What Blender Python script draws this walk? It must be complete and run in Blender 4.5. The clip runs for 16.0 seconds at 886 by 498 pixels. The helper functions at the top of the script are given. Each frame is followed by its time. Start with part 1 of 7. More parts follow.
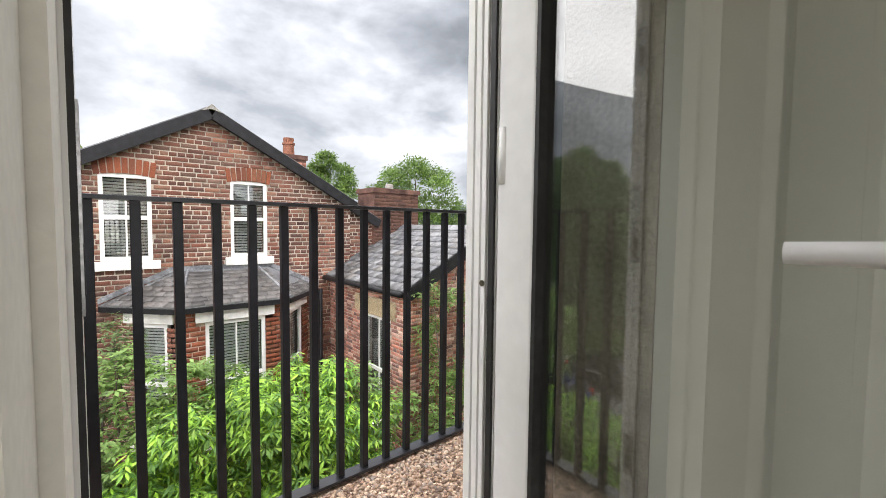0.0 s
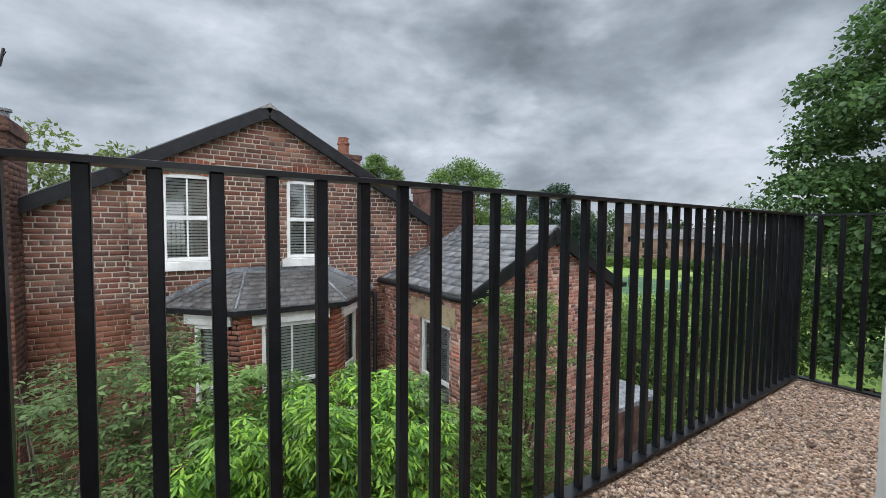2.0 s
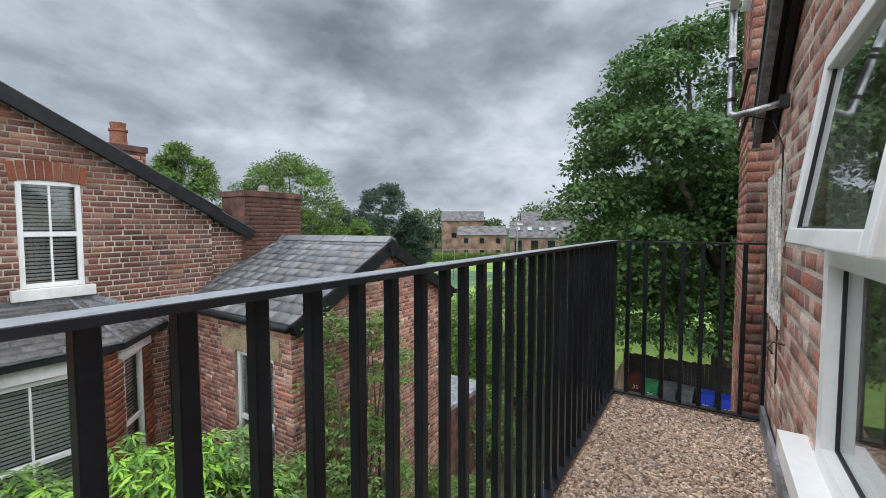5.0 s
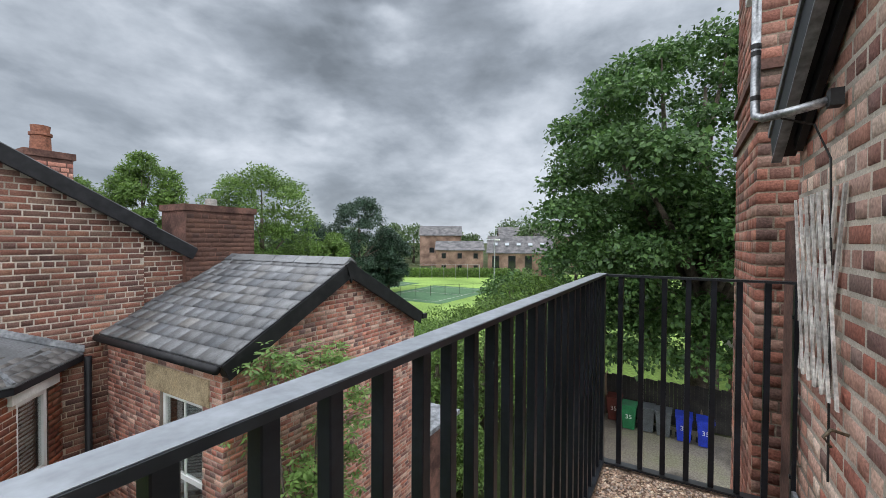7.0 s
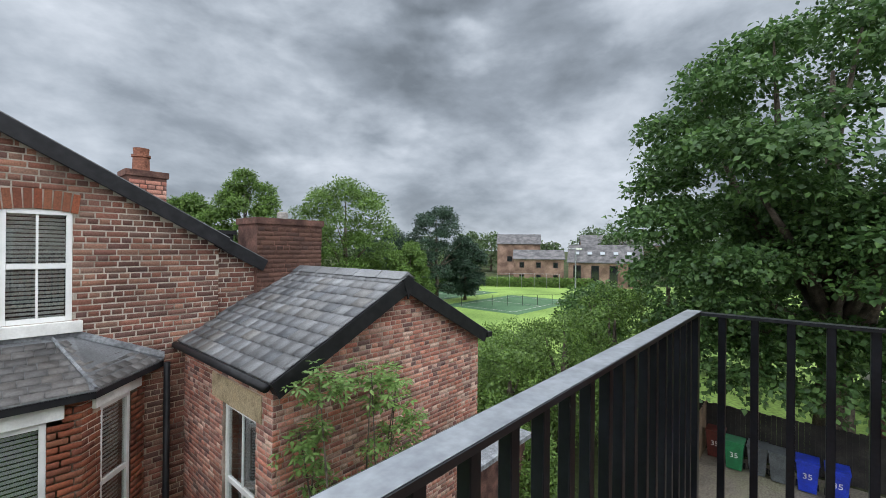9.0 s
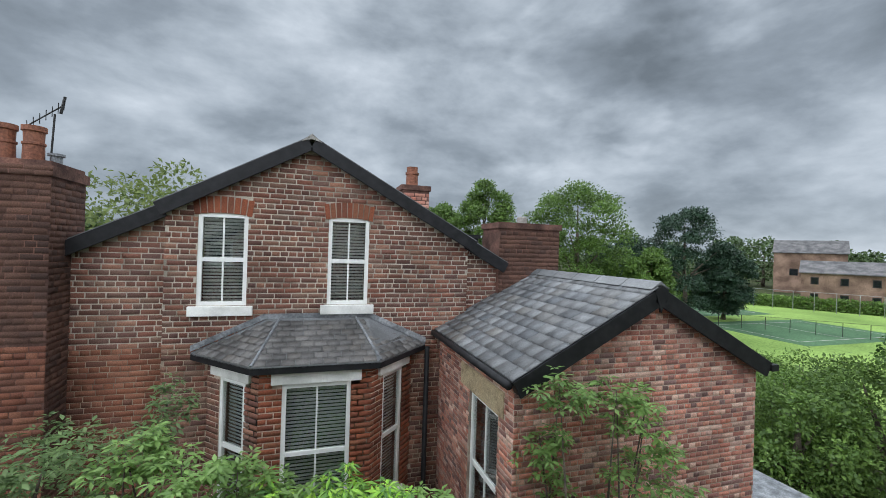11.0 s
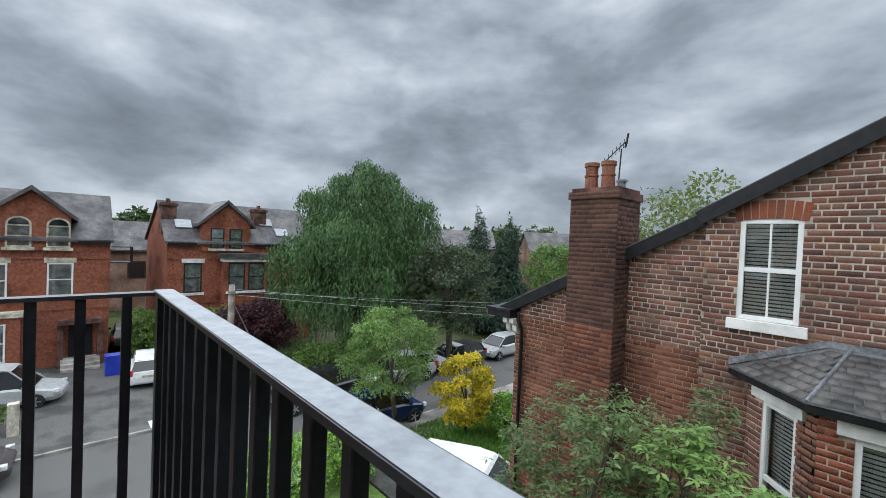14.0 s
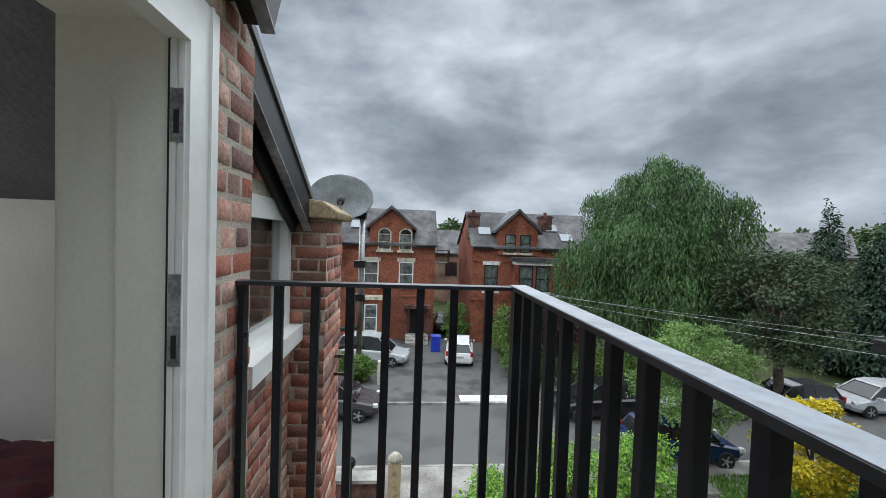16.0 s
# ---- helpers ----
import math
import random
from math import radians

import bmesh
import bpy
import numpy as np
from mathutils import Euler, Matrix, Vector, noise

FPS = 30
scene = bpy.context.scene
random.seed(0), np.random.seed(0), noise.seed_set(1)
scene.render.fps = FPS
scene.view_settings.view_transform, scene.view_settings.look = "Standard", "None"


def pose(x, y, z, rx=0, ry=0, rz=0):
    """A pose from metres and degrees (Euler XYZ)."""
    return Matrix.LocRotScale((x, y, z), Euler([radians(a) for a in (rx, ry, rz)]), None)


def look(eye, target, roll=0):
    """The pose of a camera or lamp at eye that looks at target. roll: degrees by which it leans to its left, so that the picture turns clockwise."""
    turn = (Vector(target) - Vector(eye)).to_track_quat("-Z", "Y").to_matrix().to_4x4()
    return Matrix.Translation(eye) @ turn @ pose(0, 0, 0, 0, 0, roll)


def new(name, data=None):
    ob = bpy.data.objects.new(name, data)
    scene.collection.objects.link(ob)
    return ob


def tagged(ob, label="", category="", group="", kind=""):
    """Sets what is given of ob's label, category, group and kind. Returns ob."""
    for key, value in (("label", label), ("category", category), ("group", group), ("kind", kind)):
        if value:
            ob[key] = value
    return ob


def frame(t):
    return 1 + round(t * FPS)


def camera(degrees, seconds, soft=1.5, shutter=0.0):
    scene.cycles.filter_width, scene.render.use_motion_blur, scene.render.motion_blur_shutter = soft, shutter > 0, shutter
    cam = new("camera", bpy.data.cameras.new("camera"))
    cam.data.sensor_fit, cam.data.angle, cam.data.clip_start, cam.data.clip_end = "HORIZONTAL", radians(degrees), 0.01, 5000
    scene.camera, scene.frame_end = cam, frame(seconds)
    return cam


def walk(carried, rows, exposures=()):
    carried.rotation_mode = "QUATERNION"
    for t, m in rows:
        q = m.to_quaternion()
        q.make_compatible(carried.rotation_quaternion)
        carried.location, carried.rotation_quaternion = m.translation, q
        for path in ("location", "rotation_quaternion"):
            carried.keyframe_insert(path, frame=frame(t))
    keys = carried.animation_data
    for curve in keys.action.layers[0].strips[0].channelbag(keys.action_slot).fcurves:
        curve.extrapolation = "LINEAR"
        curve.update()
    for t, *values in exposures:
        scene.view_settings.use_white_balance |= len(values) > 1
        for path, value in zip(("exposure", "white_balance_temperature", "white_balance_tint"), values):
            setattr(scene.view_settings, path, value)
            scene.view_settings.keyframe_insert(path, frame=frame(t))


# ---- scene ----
# ---- camera ----
cam = camera(94.2, 16.0, soft=0.8)
PATH = [
    (0, (-0.522, -0.593, 1.021), (0.768, 0.932, 0.914), 0.6),
    (0.5, (-0.465, -0.382, 1.013), (0.738, 1.212, 0.91), 0.7),
    (1, (-0.435, -0.242, 1.003), (0.693, 1.407, 0.904), 0.5),
    (1.5, (-0.439, -0.143, 0.987), (0.656, 1.527, 0.897), 0.3),
    (2, (-0.413, -0.065, 0.978), (0.698, 1.595, 0.882), 0.5),
    (2.5, (-0.375, -0.024, 0.986), (0.784, 1.603, 0.886), 0.4),
    (3, (-0.327, 0.027, 0.994), (0.905, 1.6, 0.899), 0.2),
    (3.5, (-0.233, 0.107, 1.035), (1.098, 1.596, 0.935), 0.2),
    (4, (-0.158, 0.134, 1.094), (1.284, 1.516, 0.992), 0.2),
    (4.5, (-0.075, 0.171, 1.134), (1.489, 1.413, 1.03), 0.0),
    (5, (-0.059, 0.305, 1.197), (1.612, 1.398, 1.091), -0.1),
    (7.6, (0.776, 0.51, 1.297), (2.505, 1.515, 1.264), 0.3),
    (8.1, (0.905, 0.53, 1.323), (2.584, 1.618, 1.306), 0.1),
    (10.3, (1.079, 0.638, 1.373), (2.139, 2.334, 1.372), 1.5),
    (10.5, (1.043, 0.672, 1.36), (1.995, 2.431, 1.361), 1.5),
    (11, (0.989, 0.719, 1.343), (1.6, 2.623, 1.346), 1.8),
    (11.5, (0.93, 0.722, 1.356), (1.146, 2.71, 1.348), 1.9),
    (12, (0.931, 0.694, 1.325), (0.728, 2.684, 1.318), 2.2),
    (12.5, (0.946, 0.692, 1.335), (0.35, 2.601, 1.314), 2.4),
    (13, (0.921, 0.673, 1.323), (-0.009, 2.444, 1.297), 2.4),
    (13.5, (0.897, 0.689, 1.317), (-0.325, 2.272, 1.284), 2.5),
    (14, (0.845, 0.642, 1.312), (-0.626, 1.997, 1.271), 2.4),
    (14.5, (0.78, 0.616, 1.299), (-0.889, 1.717, 1.252), 2.4),
    (15, (0.717, 0.588, 1.303), (-1.105, 1.409, 1.248), 2.3),
    (15.5, (0.618, 0.56, 1.285), (-1.313, 1.074, 1.223), 2.3),
    (16, (0.487, 0.524, 1.259), (-1.504, 0.699, 1.193), 2.0),
]
EXPOSURE = [(0.0, 0.9, 7300, 17), (0.5, 0.55, 6950, 14), (1.0, 0.28, 6700, 12), (1.5, 0.08, 6600, 12), (3.0, 0.10, 6600, 12), (8.2, 0.14, 6700, 13), (10.3, -0.06, 6500, 10), (16.0, -0.04, 6500, 10)]
walk(cam, [(t, look(e, g, r)) for t, e, g, r in PATH], EXPOSURE)

# ---- world and sun ----
world = bpy.data.worlds.new("overcast_sky")
scene.world = world
world.use_nodes = True
wn, wl = world.node_tree.nodes, world.node_tree.links
wn.clear()


def wnode(kind, **values):
    n = wn.new(kind)
    for k, v in values.items():
        n.inputs[k].default_value = v
    return n


w_out = wnode("ShaderNodeOutputWorld")
w_sky = wnode("ShaderNodeTexSky")
w_sky.sky_type = "NISHITA"
w_sky.sun_disc = False
w_sky.sun_elevation, w_sky.sun_rotation = radians(73), radians(225)
w_bg1 = wnode("ShaderNodeBackground", Strength=0.08)
wl.new(w_sky.outputs[0], w_bg1.inputs[0])
w_co = wnode("ShaderNodeTexCoord")
w_sep = wnode("ShaderNodeSeparateXYZ")
wl.new(w_co.outputs["Generated"], w_sep.inputs[0])
w_max = wn.new("ShaderNodeMath"); w_max.operation = "MAXIMUM"; w_max.inputs[1].default_value = 0.0
wl.new(w_sep.outputs["Z"], w_max.inputs[0])
w_add = wn.new("ShaderNodeMath"); w_add.operation = "ADD"; w_add.inputs[1].default_value = 0.30
wl.new(w_max.outputs[0], w_add.inputs[0])
w_comb = wnode("ShaderNodeCombineXYZ")
for axis in "XY":
    d = wn.new("ShaderNodeMath"); d.operation = "DIVIDE"
    wl.new(w_sep.outputs[axis], d.inputs[0]); wl.new(w_add.outputs[0], d.inputs[1]); wl.new(d.outputs[0], w_comb.inputs[axis])
w_vm = wn.new("ShaderNodeMix"); w_vm.data_type = "VECTOR"; w_vm.inputs["Factor"].default_value = 0.86
wl.new(w_comb.outputs[0], w_vm.inputs[4]); wl.new(w_co.outputs["Generated"], w_vm.inputs[5])
w_map = wnode("ShaderNodeMapping", Location=(3.1, 1.7, 0.0), Scale=(1.0, 1.0, 2.5))
wl.new(w_vm.outputs[1], w_map.inputs[0])
w_n1 = wnode("ShaderNodeTexNoise", Scale=3.0, Detail=9.0, Roughness=0.55, Distortion=0.12)
w_n2 = wnode("ShaderNodeTexNoise", Scale=1.2, Detail=4.0, Roughness=0.5)
w_n3 = wnode("ShaderNodeTexNoise", Scale=2.6, Detail=4.0, Roughness=0.5)
for n in (w_n1, w_n2, w_n3):
    wl.new(w_map.outputs[0], n.inputs["Vector"])


def wmath(op, a, b, c=None):
    n = wn.new("ShaderNodeMath")
    n.operation = op
    for k, v in enumerate((a, b, c)):
        if v is None:
            continue
        if isinstance(v, (int, float)):
            n.inputs[k].default_value = v
        else:
            wl.new(v, n.inputs[k])
    return n.outputs[0]


# ragged heavy and thin places in the cloud cover: azimuth, elevation, half width in degrees, depth
w_warp = wn.new("ShaderNodeVectorMath"); w_warp.operation = "MULTIPLY_ADD"
w_warp.inputs[1].default_value = (0.24, 0.24, 0.20)
wl.new(w_n3.outputs["Color"], w_warp.inputs[0]); wl.new(w_co.outputs["Generated"], w_warp.inputs[2])
w_shift = wn.new("ShaderNodeVectorMath"); w_shift.operation = "ADD"; w_shift.inputs[1].default_value = (-0.12, -0.12, -0.10)
wl.new(w_warp.outputs[0], w_shift.inputs[0])
w_mix = wmath("MULTIPLY_ADD", w_n1.outputs[0], 0.66, wmath("MULTIPLY", w_n2.outputs[0], 0.34))
for az, el_deg, wide, amount in ((36, 27, 16, -0.105), (60, 29, 11, -0.045), (112, 25, 13, -0.05), (138, 19, 9, -0.04), (180, 28, 14, -0.05), (51, 21, 7, 0.075), (30, 14, 11, 0.05), (164, 26, 10, 0.06), (134, 28, 9, 0.065)):
    w_dot = wn.new("ShaderNodeVectorMath"); w_dot.operation = "DOT_PRODUCT"
    w_dot.inputs[1].default_value = (math.cos(radians(el_deg)) * math.cos(radians(az)), math.cos(radians(el_deg)) * math.sin(radians(az)), math.sin(radians(el_deg)))
    wl.new(w_shift.outputs[0], w_dot.inputs[0])
    w_soft = wn.new("ShaderNodeMapRange"); w_soft.interpolation_type = "SMOOTHSTEP"
    w_soft.inputs["From Min"].default_value, w_soft.inputs["From Max"].default_value = math.cos(radians(1.7 * wide)), 1.0
    wl.new(w_dot.outputs["Value"], w_soft.inputs["Value"])
    w_mix = wmath("MULTIPLY_ADD", w_soft.outputs[0], amount, w_mix)
w_ramp = wnode("ShaderNodeValToRGB")
el = w_ramp.color_ramp.elements
el[0].position, el[0].color = 0.30, (0.125, 0.150, 0.176, 1)
el[1].position, el[1].color = 0.66, (0.59, 0.645, 0.715, 1)
for p, c in ((0.42, (0.215, 0.254, 0.298, 1)), (0.50, (0.322, 0.372, 0.427, 1)), (0.58, (0.445, 0.50, 0.562, 1))):
    e = el.new(p); e.color = c
wl.new(w_mix, w_ramp.inputs[0])
w_bg2 = wnode("ShaderNodeBackground", Strength=1.42)
wl.new(w_ramp.outputs[0], w_bg2.inputs[0])
w_sh = wnode("ShaderNodeMixShader", Fac=0.94)
wl.new(w_bg1.outputs[0], w_sh.inputs[1]); wl.new(w_bg2.outputs[0], w_sh.inputs[2])
wl.new(w_sh.outputs[0], w_out.inputs[0])

sun = new("sun", bpy.data.lights.new("sun", "SUN"))
sun.data.energy, sun.data.angle, sun.data.color = 5.0, radians(140), (0.885, 0.945, 1.0)
sun.matrix_world = look((-5, -5, 23), (0, 0, 0))

# Added area lamp that brightens the room; its source is unseen.
room_light = new("room_fill_light", bpy.data.lights.new("room_fill_light", "AREA"))
room_light.data.shape, room_light.data.size, room_light.data.size_y = "RECTANGLE", 2.0, 1.5
room_light.data.energy, room_light.data.color = 8.5, (0.95, 0.97, 1.0)
room_light.matrix_world = look((-0.8, -2.80, 1.12), (-0.8, 0.0, 1.0))


# ---- materials ----
def material(name, colours, rough=0.7, metal=0.0, scale=6.0, fine=60.0, bump=0.3, depth=0.01, source="noise", spread=0.35, spec=0.5, stain=0.3, through_light=0.0):
    """A procedural surface: a ramp of colours picked by noise, by mesh island or by object, with stains, fine grain and relief."""
    m = bpy.data.materials.new(name)
    m.use_nodes = True
    t = m.node_tree
    n, l = t.nodes, t.links
    p = n["Principled BSDF"]
    co = n.new("ShaderNodeTexCoord")
    geo = n.new("ShaderNodeNewGeometry")
    big = n.new("ShaderNodeTexNoise"); big.inputs["Scale"].default_value = scale; big.inputs["Detail"].default_value = 5
    small = n.new("ShaderNodeTexNoise"); small.inputs["Scale"].default_value = fine; small.inputs["Detail"].default_value = 6
    for x in (big, small):
        l.new(geo.outputs["Position"], x.inputs["Vector"])
    ramp = n.new("ShaderNodeValToRGB")
    els = ramp.color_ramp.elements
    while len(els) < len(colours):
        els.new(0.5)
    for i, c in enumerate(colours):
        els[i].position = i / max(1, len(colours) - 1) if source != "noise" else 0.32 + 0.36 * i / max(1, len(colours) - 1)
        els[i].color = (*c, 1)
    if source == "island":
        l.new(geo.outputs["Random Per Island"], ramp.inputs[0])
    elif source == "object":
        info = n.new("ShaderNodeObjectInfo")
        l.new(info.outputs["Random"], ramp.inputs[0])
    else:
        l.new(big.outputs[0], ramp.inputs[0])
    mul = n.new("ShaderNodeMix"); mul.data_type = "RGBA"; mul.blend_type = "MULTIPLY"
    mul.inputs["Factor"].default_value = 1.0
    var = n.new("ShaderNodeMapRange")
    var.inputs["From Min"].default_value, var.inputs["From Max"].default_value = 0.3, 0.7
    var.inputs["To Min"].default_value, var.inputs["To Max"].default_value = 1 - spread, 1 + spread
    l.new(small.outputs[0], var.inputs["Value"])
    st = n.new("ShaderNodeMapRange")
    st.inputs["From Min"].default_value, st.inputs["From Max"].default_value = 0.35, 0.65
    st.inputs["To Min"].default_value, st.inputs["To Max"].default_value = 1 - stain, 1 + stain
    l.new(big.outputs[0], st.inputs["Value"])
    both = n.new("ShaderNodeMath"); both.operation = "MULTIPLY"
    l.new(var.outputs[0], both.inputs[0]); l.new(st.outputs[0], both.inputs[1])
    l.new(ramp.outputs[0], mul.inputs[6]); l.new(both.outputs[0], mul.inputs[7])
    l.new(mul.outputs[2], p.inputs["Base Color"])
    p.inputs["Roughness"].default_value, p.inputs["Metallic"].default_value = rough, metal
    p.inputs["Specular IOR Level"].default_value = spec
    if bump:
        b = n.new("ShaderNodeBump"); b.inputs["Strength"].default_value, b.inputs["Distance"].default_value = bump, depth
        l.new(small.outputs[0], b.inputs["Height"]); l.new(b.outputs[0], p.inputs["Normal"])
    if through_light:
        tr = n.new("ShaderNodeBsdfTranslucent"); mx = n.new("ShaderNodeMixShader")
        mx.inputs[0].default_value = through_light
        l.new(mul.outputs[2], tr.inputs[0]); l.new(p.outputs[0], mx.inputs[1]); l.new(tr.outputs[0], mx.inputs[2])
        l.new(mx.outputs[0], n["Material Output"].inputs[0])
    return m


def glass_material(name, tint=(0.9, 0.93, 0.92), rough=0.0):
    m = bpy.data.materials.new(name)
    m.use_nodes = True
    n, l = m.node_tree.nodes, m.node_tree.links
    n.remove(n["Principled BSDF"])
    a, b = n.new("ShaderNodeBsdfTransparent"), n.new("ShaderNodeBsdfGlossy")
    a.inputs[0].default_value = (*tint, 1)
    b.inputs["Roughness"].default_value = rough
    lw = n.new("ShaderNodeLayerWeight"); lw.inputs[0].default_value = 0.5
    pw = n.new("ShaderNodeMath"); pw.operation = "POWER"; pw.inputs[1].default_value = 3.0
    f = n.new("ShaderNodeMath"); f.operation = "MULTIPLY_ADD"; f.inputs[1].default_value, f.inputs[2].default_value = 0.85, 0.13
    l.new(lw.outputs["Facing"], pw.inputs[0]); l.new(pw.outputs[0], f.inputs[0])
    mx = n.new("ShaderNodeMixShader")
    l.new(f.outputs[0], mx.inputs[0]); l.new(a.outputs[0], mx.inputs[1]); l.new(b.outputs[0], mx.inputs[2])
    l.new(mx.outputs[0], n["Material Output"].inputs[0])
    return m


BROWN = [(0.096, 0.054, 0.045), (0.192, 0.086, 0.063), (0.237, 0.105, 0.074), (0.153, 0.081, 0.065), (0.293, 0.143, 0.097), (0.203, 0.123, 0.093), (0.123, 0.066, 0.056), (0.214, 0.086, 0.060)]
PINK = [(0.220, 0.116, 0.097), (0.374, 0.182, 0.134), (0.495, 0.319, 0.259), (0.297, 0.105, 0.075), (0.594, 0.462, 0.380), (0.363, 0.127, 0.088), (0.176, 0.105, 0.094), (0.517, 0.363, 0.292), (0.418, 0.209, 0.154)]
RUST = [(0.140, 0.085, 0.079), (0.419, 0.167, 0.122), (0.494, 0.241, 0.177), (0.226, 0.110, 0.093), (0.604, 0.412, 0.331), (0.458, 0.176, 0.122), (0.173, 0.108, 0.101), (0.352, 0.137, 0.102), (0.518, 0.313, 0.251)]
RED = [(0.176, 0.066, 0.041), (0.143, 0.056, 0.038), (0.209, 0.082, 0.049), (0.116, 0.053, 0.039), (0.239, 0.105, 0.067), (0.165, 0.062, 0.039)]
DARK = [(0.078, 0.042, 0.032), (0.101, 0.052, 0.038), (0.061, 0.036, 0.030), (0.118, 0.061, 0.044)]
ORANGE = [(0.208, 0.064, 0.036), (0.278, 0.087, 0.046), (0.168, 0.058, 0.038), (0.248, 0.098, 0.056)]
STACK = [(0.180, 0.083, 0.065), (0.323, 0.128, 0.090), (0.247, 0.105, 0.078), (0.393, 0.168, 0.117), (0.143, 0.084, 0.071), (0.354, 0.213, 0.162), (0.285, 0.111, 0.078)]
M = {}
for nm, cs in (("brown", BROWN), ("pink", PINK), ("rust", RUST), ("red", RED), ("dark", DARK), ("orange", ORANGE), ("stack", STACK)):
    for src in ("island", "object"):
        M[nm + "_" + src] = material("brick_" + nm + "_" + src, cs, rough=0.88, scale=1.1, fine=70, bump=0.5, depth=0.008, source=src, spread=0.3, stain=0.28, spec=0.25)
M["mortar"] = material("mortar", [(0.350, 0.302, 0.246), (0.455, 0.402, 0.341), (0.394, 0.341, 0.280)], rough=0.95, scale=2.5, fine=110, bump=0.5, spread=0.2, spec=0.2)
M["mortar_red"] = material("stained_mortar", [(0.377, 0.280, 0.221), (0.520, 0.410, 0.338), (0.442, 0.338, 0.273)], rough=0.95, scale=2.0, fine=110, bump=0.5, spread=0.2, spec=0.2)
M["mortar_wing"] = material("grey_brown_mortar", [(0.325, 0.254, 0.208), (0.468, 0.377, 0.312), (0.390, 0.305, 0.254)], rough=0.95, scale=2.0, fine=110, bump=0.5, spread=0.2, spec=0.2)
M["mortar_dark"] = material("dark_mortar", [(0.224, 0.168, 0.133), (0.364, 0.294, 0.224), (0.280, 0.217, 0.168)], rough=0.95, scale=2.0, fine=110, bump=0.5, spread=0.2, spec=0.2)
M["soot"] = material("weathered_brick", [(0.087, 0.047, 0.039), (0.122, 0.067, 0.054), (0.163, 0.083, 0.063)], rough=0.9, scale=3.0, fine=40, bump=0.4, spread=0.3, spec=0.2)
M["slate"] = material("slate_island", [(0.078, 0.085, 0.094), (0.124, 0.129, 0.136), (0.169, 0.174, 0.180), (0.104, 0.107, 0.111), (0.143, 0.139, 0.133)], rough=0.52, scale=1.8, fine=45, bump=0.35, source="island", spread=0.22, stain=0.3)
M["slate_object"] = material("slate_object", [(0.078, 0.085, 0.094), (0.124, 0.129, 0.136), (0.169, 0.174, 0.180), (0.104, 0.107, 0.111), (0.143, 0.139, 0.133)], rough=0.5, scale=1.8, fine=45, bump=0.35, source="object", spread=0.22, stain=0.3)
M["slate_bay"] = material("stained_slate", [(0.068, 0.065, 0.064), (0.105, 0.099, 0.095), (0.145, 0.136, 0.130), (0.086, 0.083, 0.082), (0.120, 0.108, 0.098)], rough=0.55, scale=2.4, fine=45, bump=0.4, source="object", spread=0.25, stain=0.35)
M["roof_far"] = material("slate_roof_far", [(0.051, 0.050, 0.052), (0.085, 0.081, 0.085), (0.111, 0.102, 0.102)], rough=0.6, scale=0.9, fine=5, bump=0.3, depth=0.03, spread=0.3)
M["lead"] = material("lead_flashing", [(0.16, 0.17, 0.185), (0.24, 0.25, 0.265)], rough=0.5, scale=5, fine=30, bump=0.3)
M["black"] = material("black_gloss_paint", [(0.010, 0.010, 0.012), (0.017, 0.017, 0.019)], rough=0.5, spec=0.25, scale=9, fine=120, bump=0.12, depth=0.003, stain=0.15, spread=0.15)
# Pale grey that holds the sky's sheen on the handrail's upper face.
M["rail_top"] = material("rail_sky_sheen", [(0.27, 0.295, 0.325), (0.33, 0.355, 0.385), (0.24, 0.262, 0.29)], rough=0.42, metal=0.35, scale=7, fine=55, bump=0.08, depth=0.002, stain=0.10, spread=0.16, spec=0.6)
M["rail"] = material("black_painted_steel", [(0.012, 0.014, 0.018), (0.020, 0.023, 0.029)], rough=0.32, scale=5, fine=35, bump=0.10, depth=0.002, stain=0.2, spread=0.25, spec=0.45)
M["bar"] = material("black_painted_bar", [(0.007, 0.0085, 0.012), (0.012, 0.014, 0.019)], rough=0.35, scale=5, fine=60, bump=0.15, depth=0.002, stain=0.2, spread=0.25, spec=0.3)
M["white"] = material("white_upvc", [(0.778, 0.778, 0.756), (0.864, 0.864, 0.853)], rough=0.32, scale=2.0, fine=30, bump=0.03, stain=0.05, spread=0.03)
M["white_paint"] = material("white_masonry_paint", [(0.651, 0.640, 0.609), (0.798, 0.793, 0.766)], rough=0.6, scale=3.0, fine=40, bump=0.15, stain=0.1, spread=0.06)
M["plaster"] = material("cream_wall_paint", [(0.720, 0.702, 0.636), (0.792, 0.774, 0.708)], rough=0.75, scale=1.2, fine=70, bump=0.08, stain=0.05, spread=0.04)
M["dark_room"] = material("pale_room_paint", [(0.779, 0.779, 0.743), (0.850, 0.850, 0.814)], rough=0.8, scale=1.2, fine=50, bump=0.05, stain=0.05, spread=0.04)
M["carpet"] = material("grey_carpet", [(0.256, 0.240, 0.224), (0.352, 0.336, 0.320)], rough=0.95, scale=6, fine=300, bump=0.4)
M["seal"] = material("rubber_seal", [(0.012, 0.012, 0.012), (0.02, 0.02, 0.02)], rough=0.6, bump=0.05)
M["steel"] = material("galvanised_steel", [(0.30, 0.31, 0.32), (0.42, 0.43, 0.44)], rough=0.42, metal=0.85, scale=8, fine=90, bump=0.08)
M["brass"] = material("dull_bronze", [(0.10, 0.085, 0.06), (0.16, 0.13, 0.09)], rough=0.4, metal=0.8, scale=20, fine=120, bump=0.1)
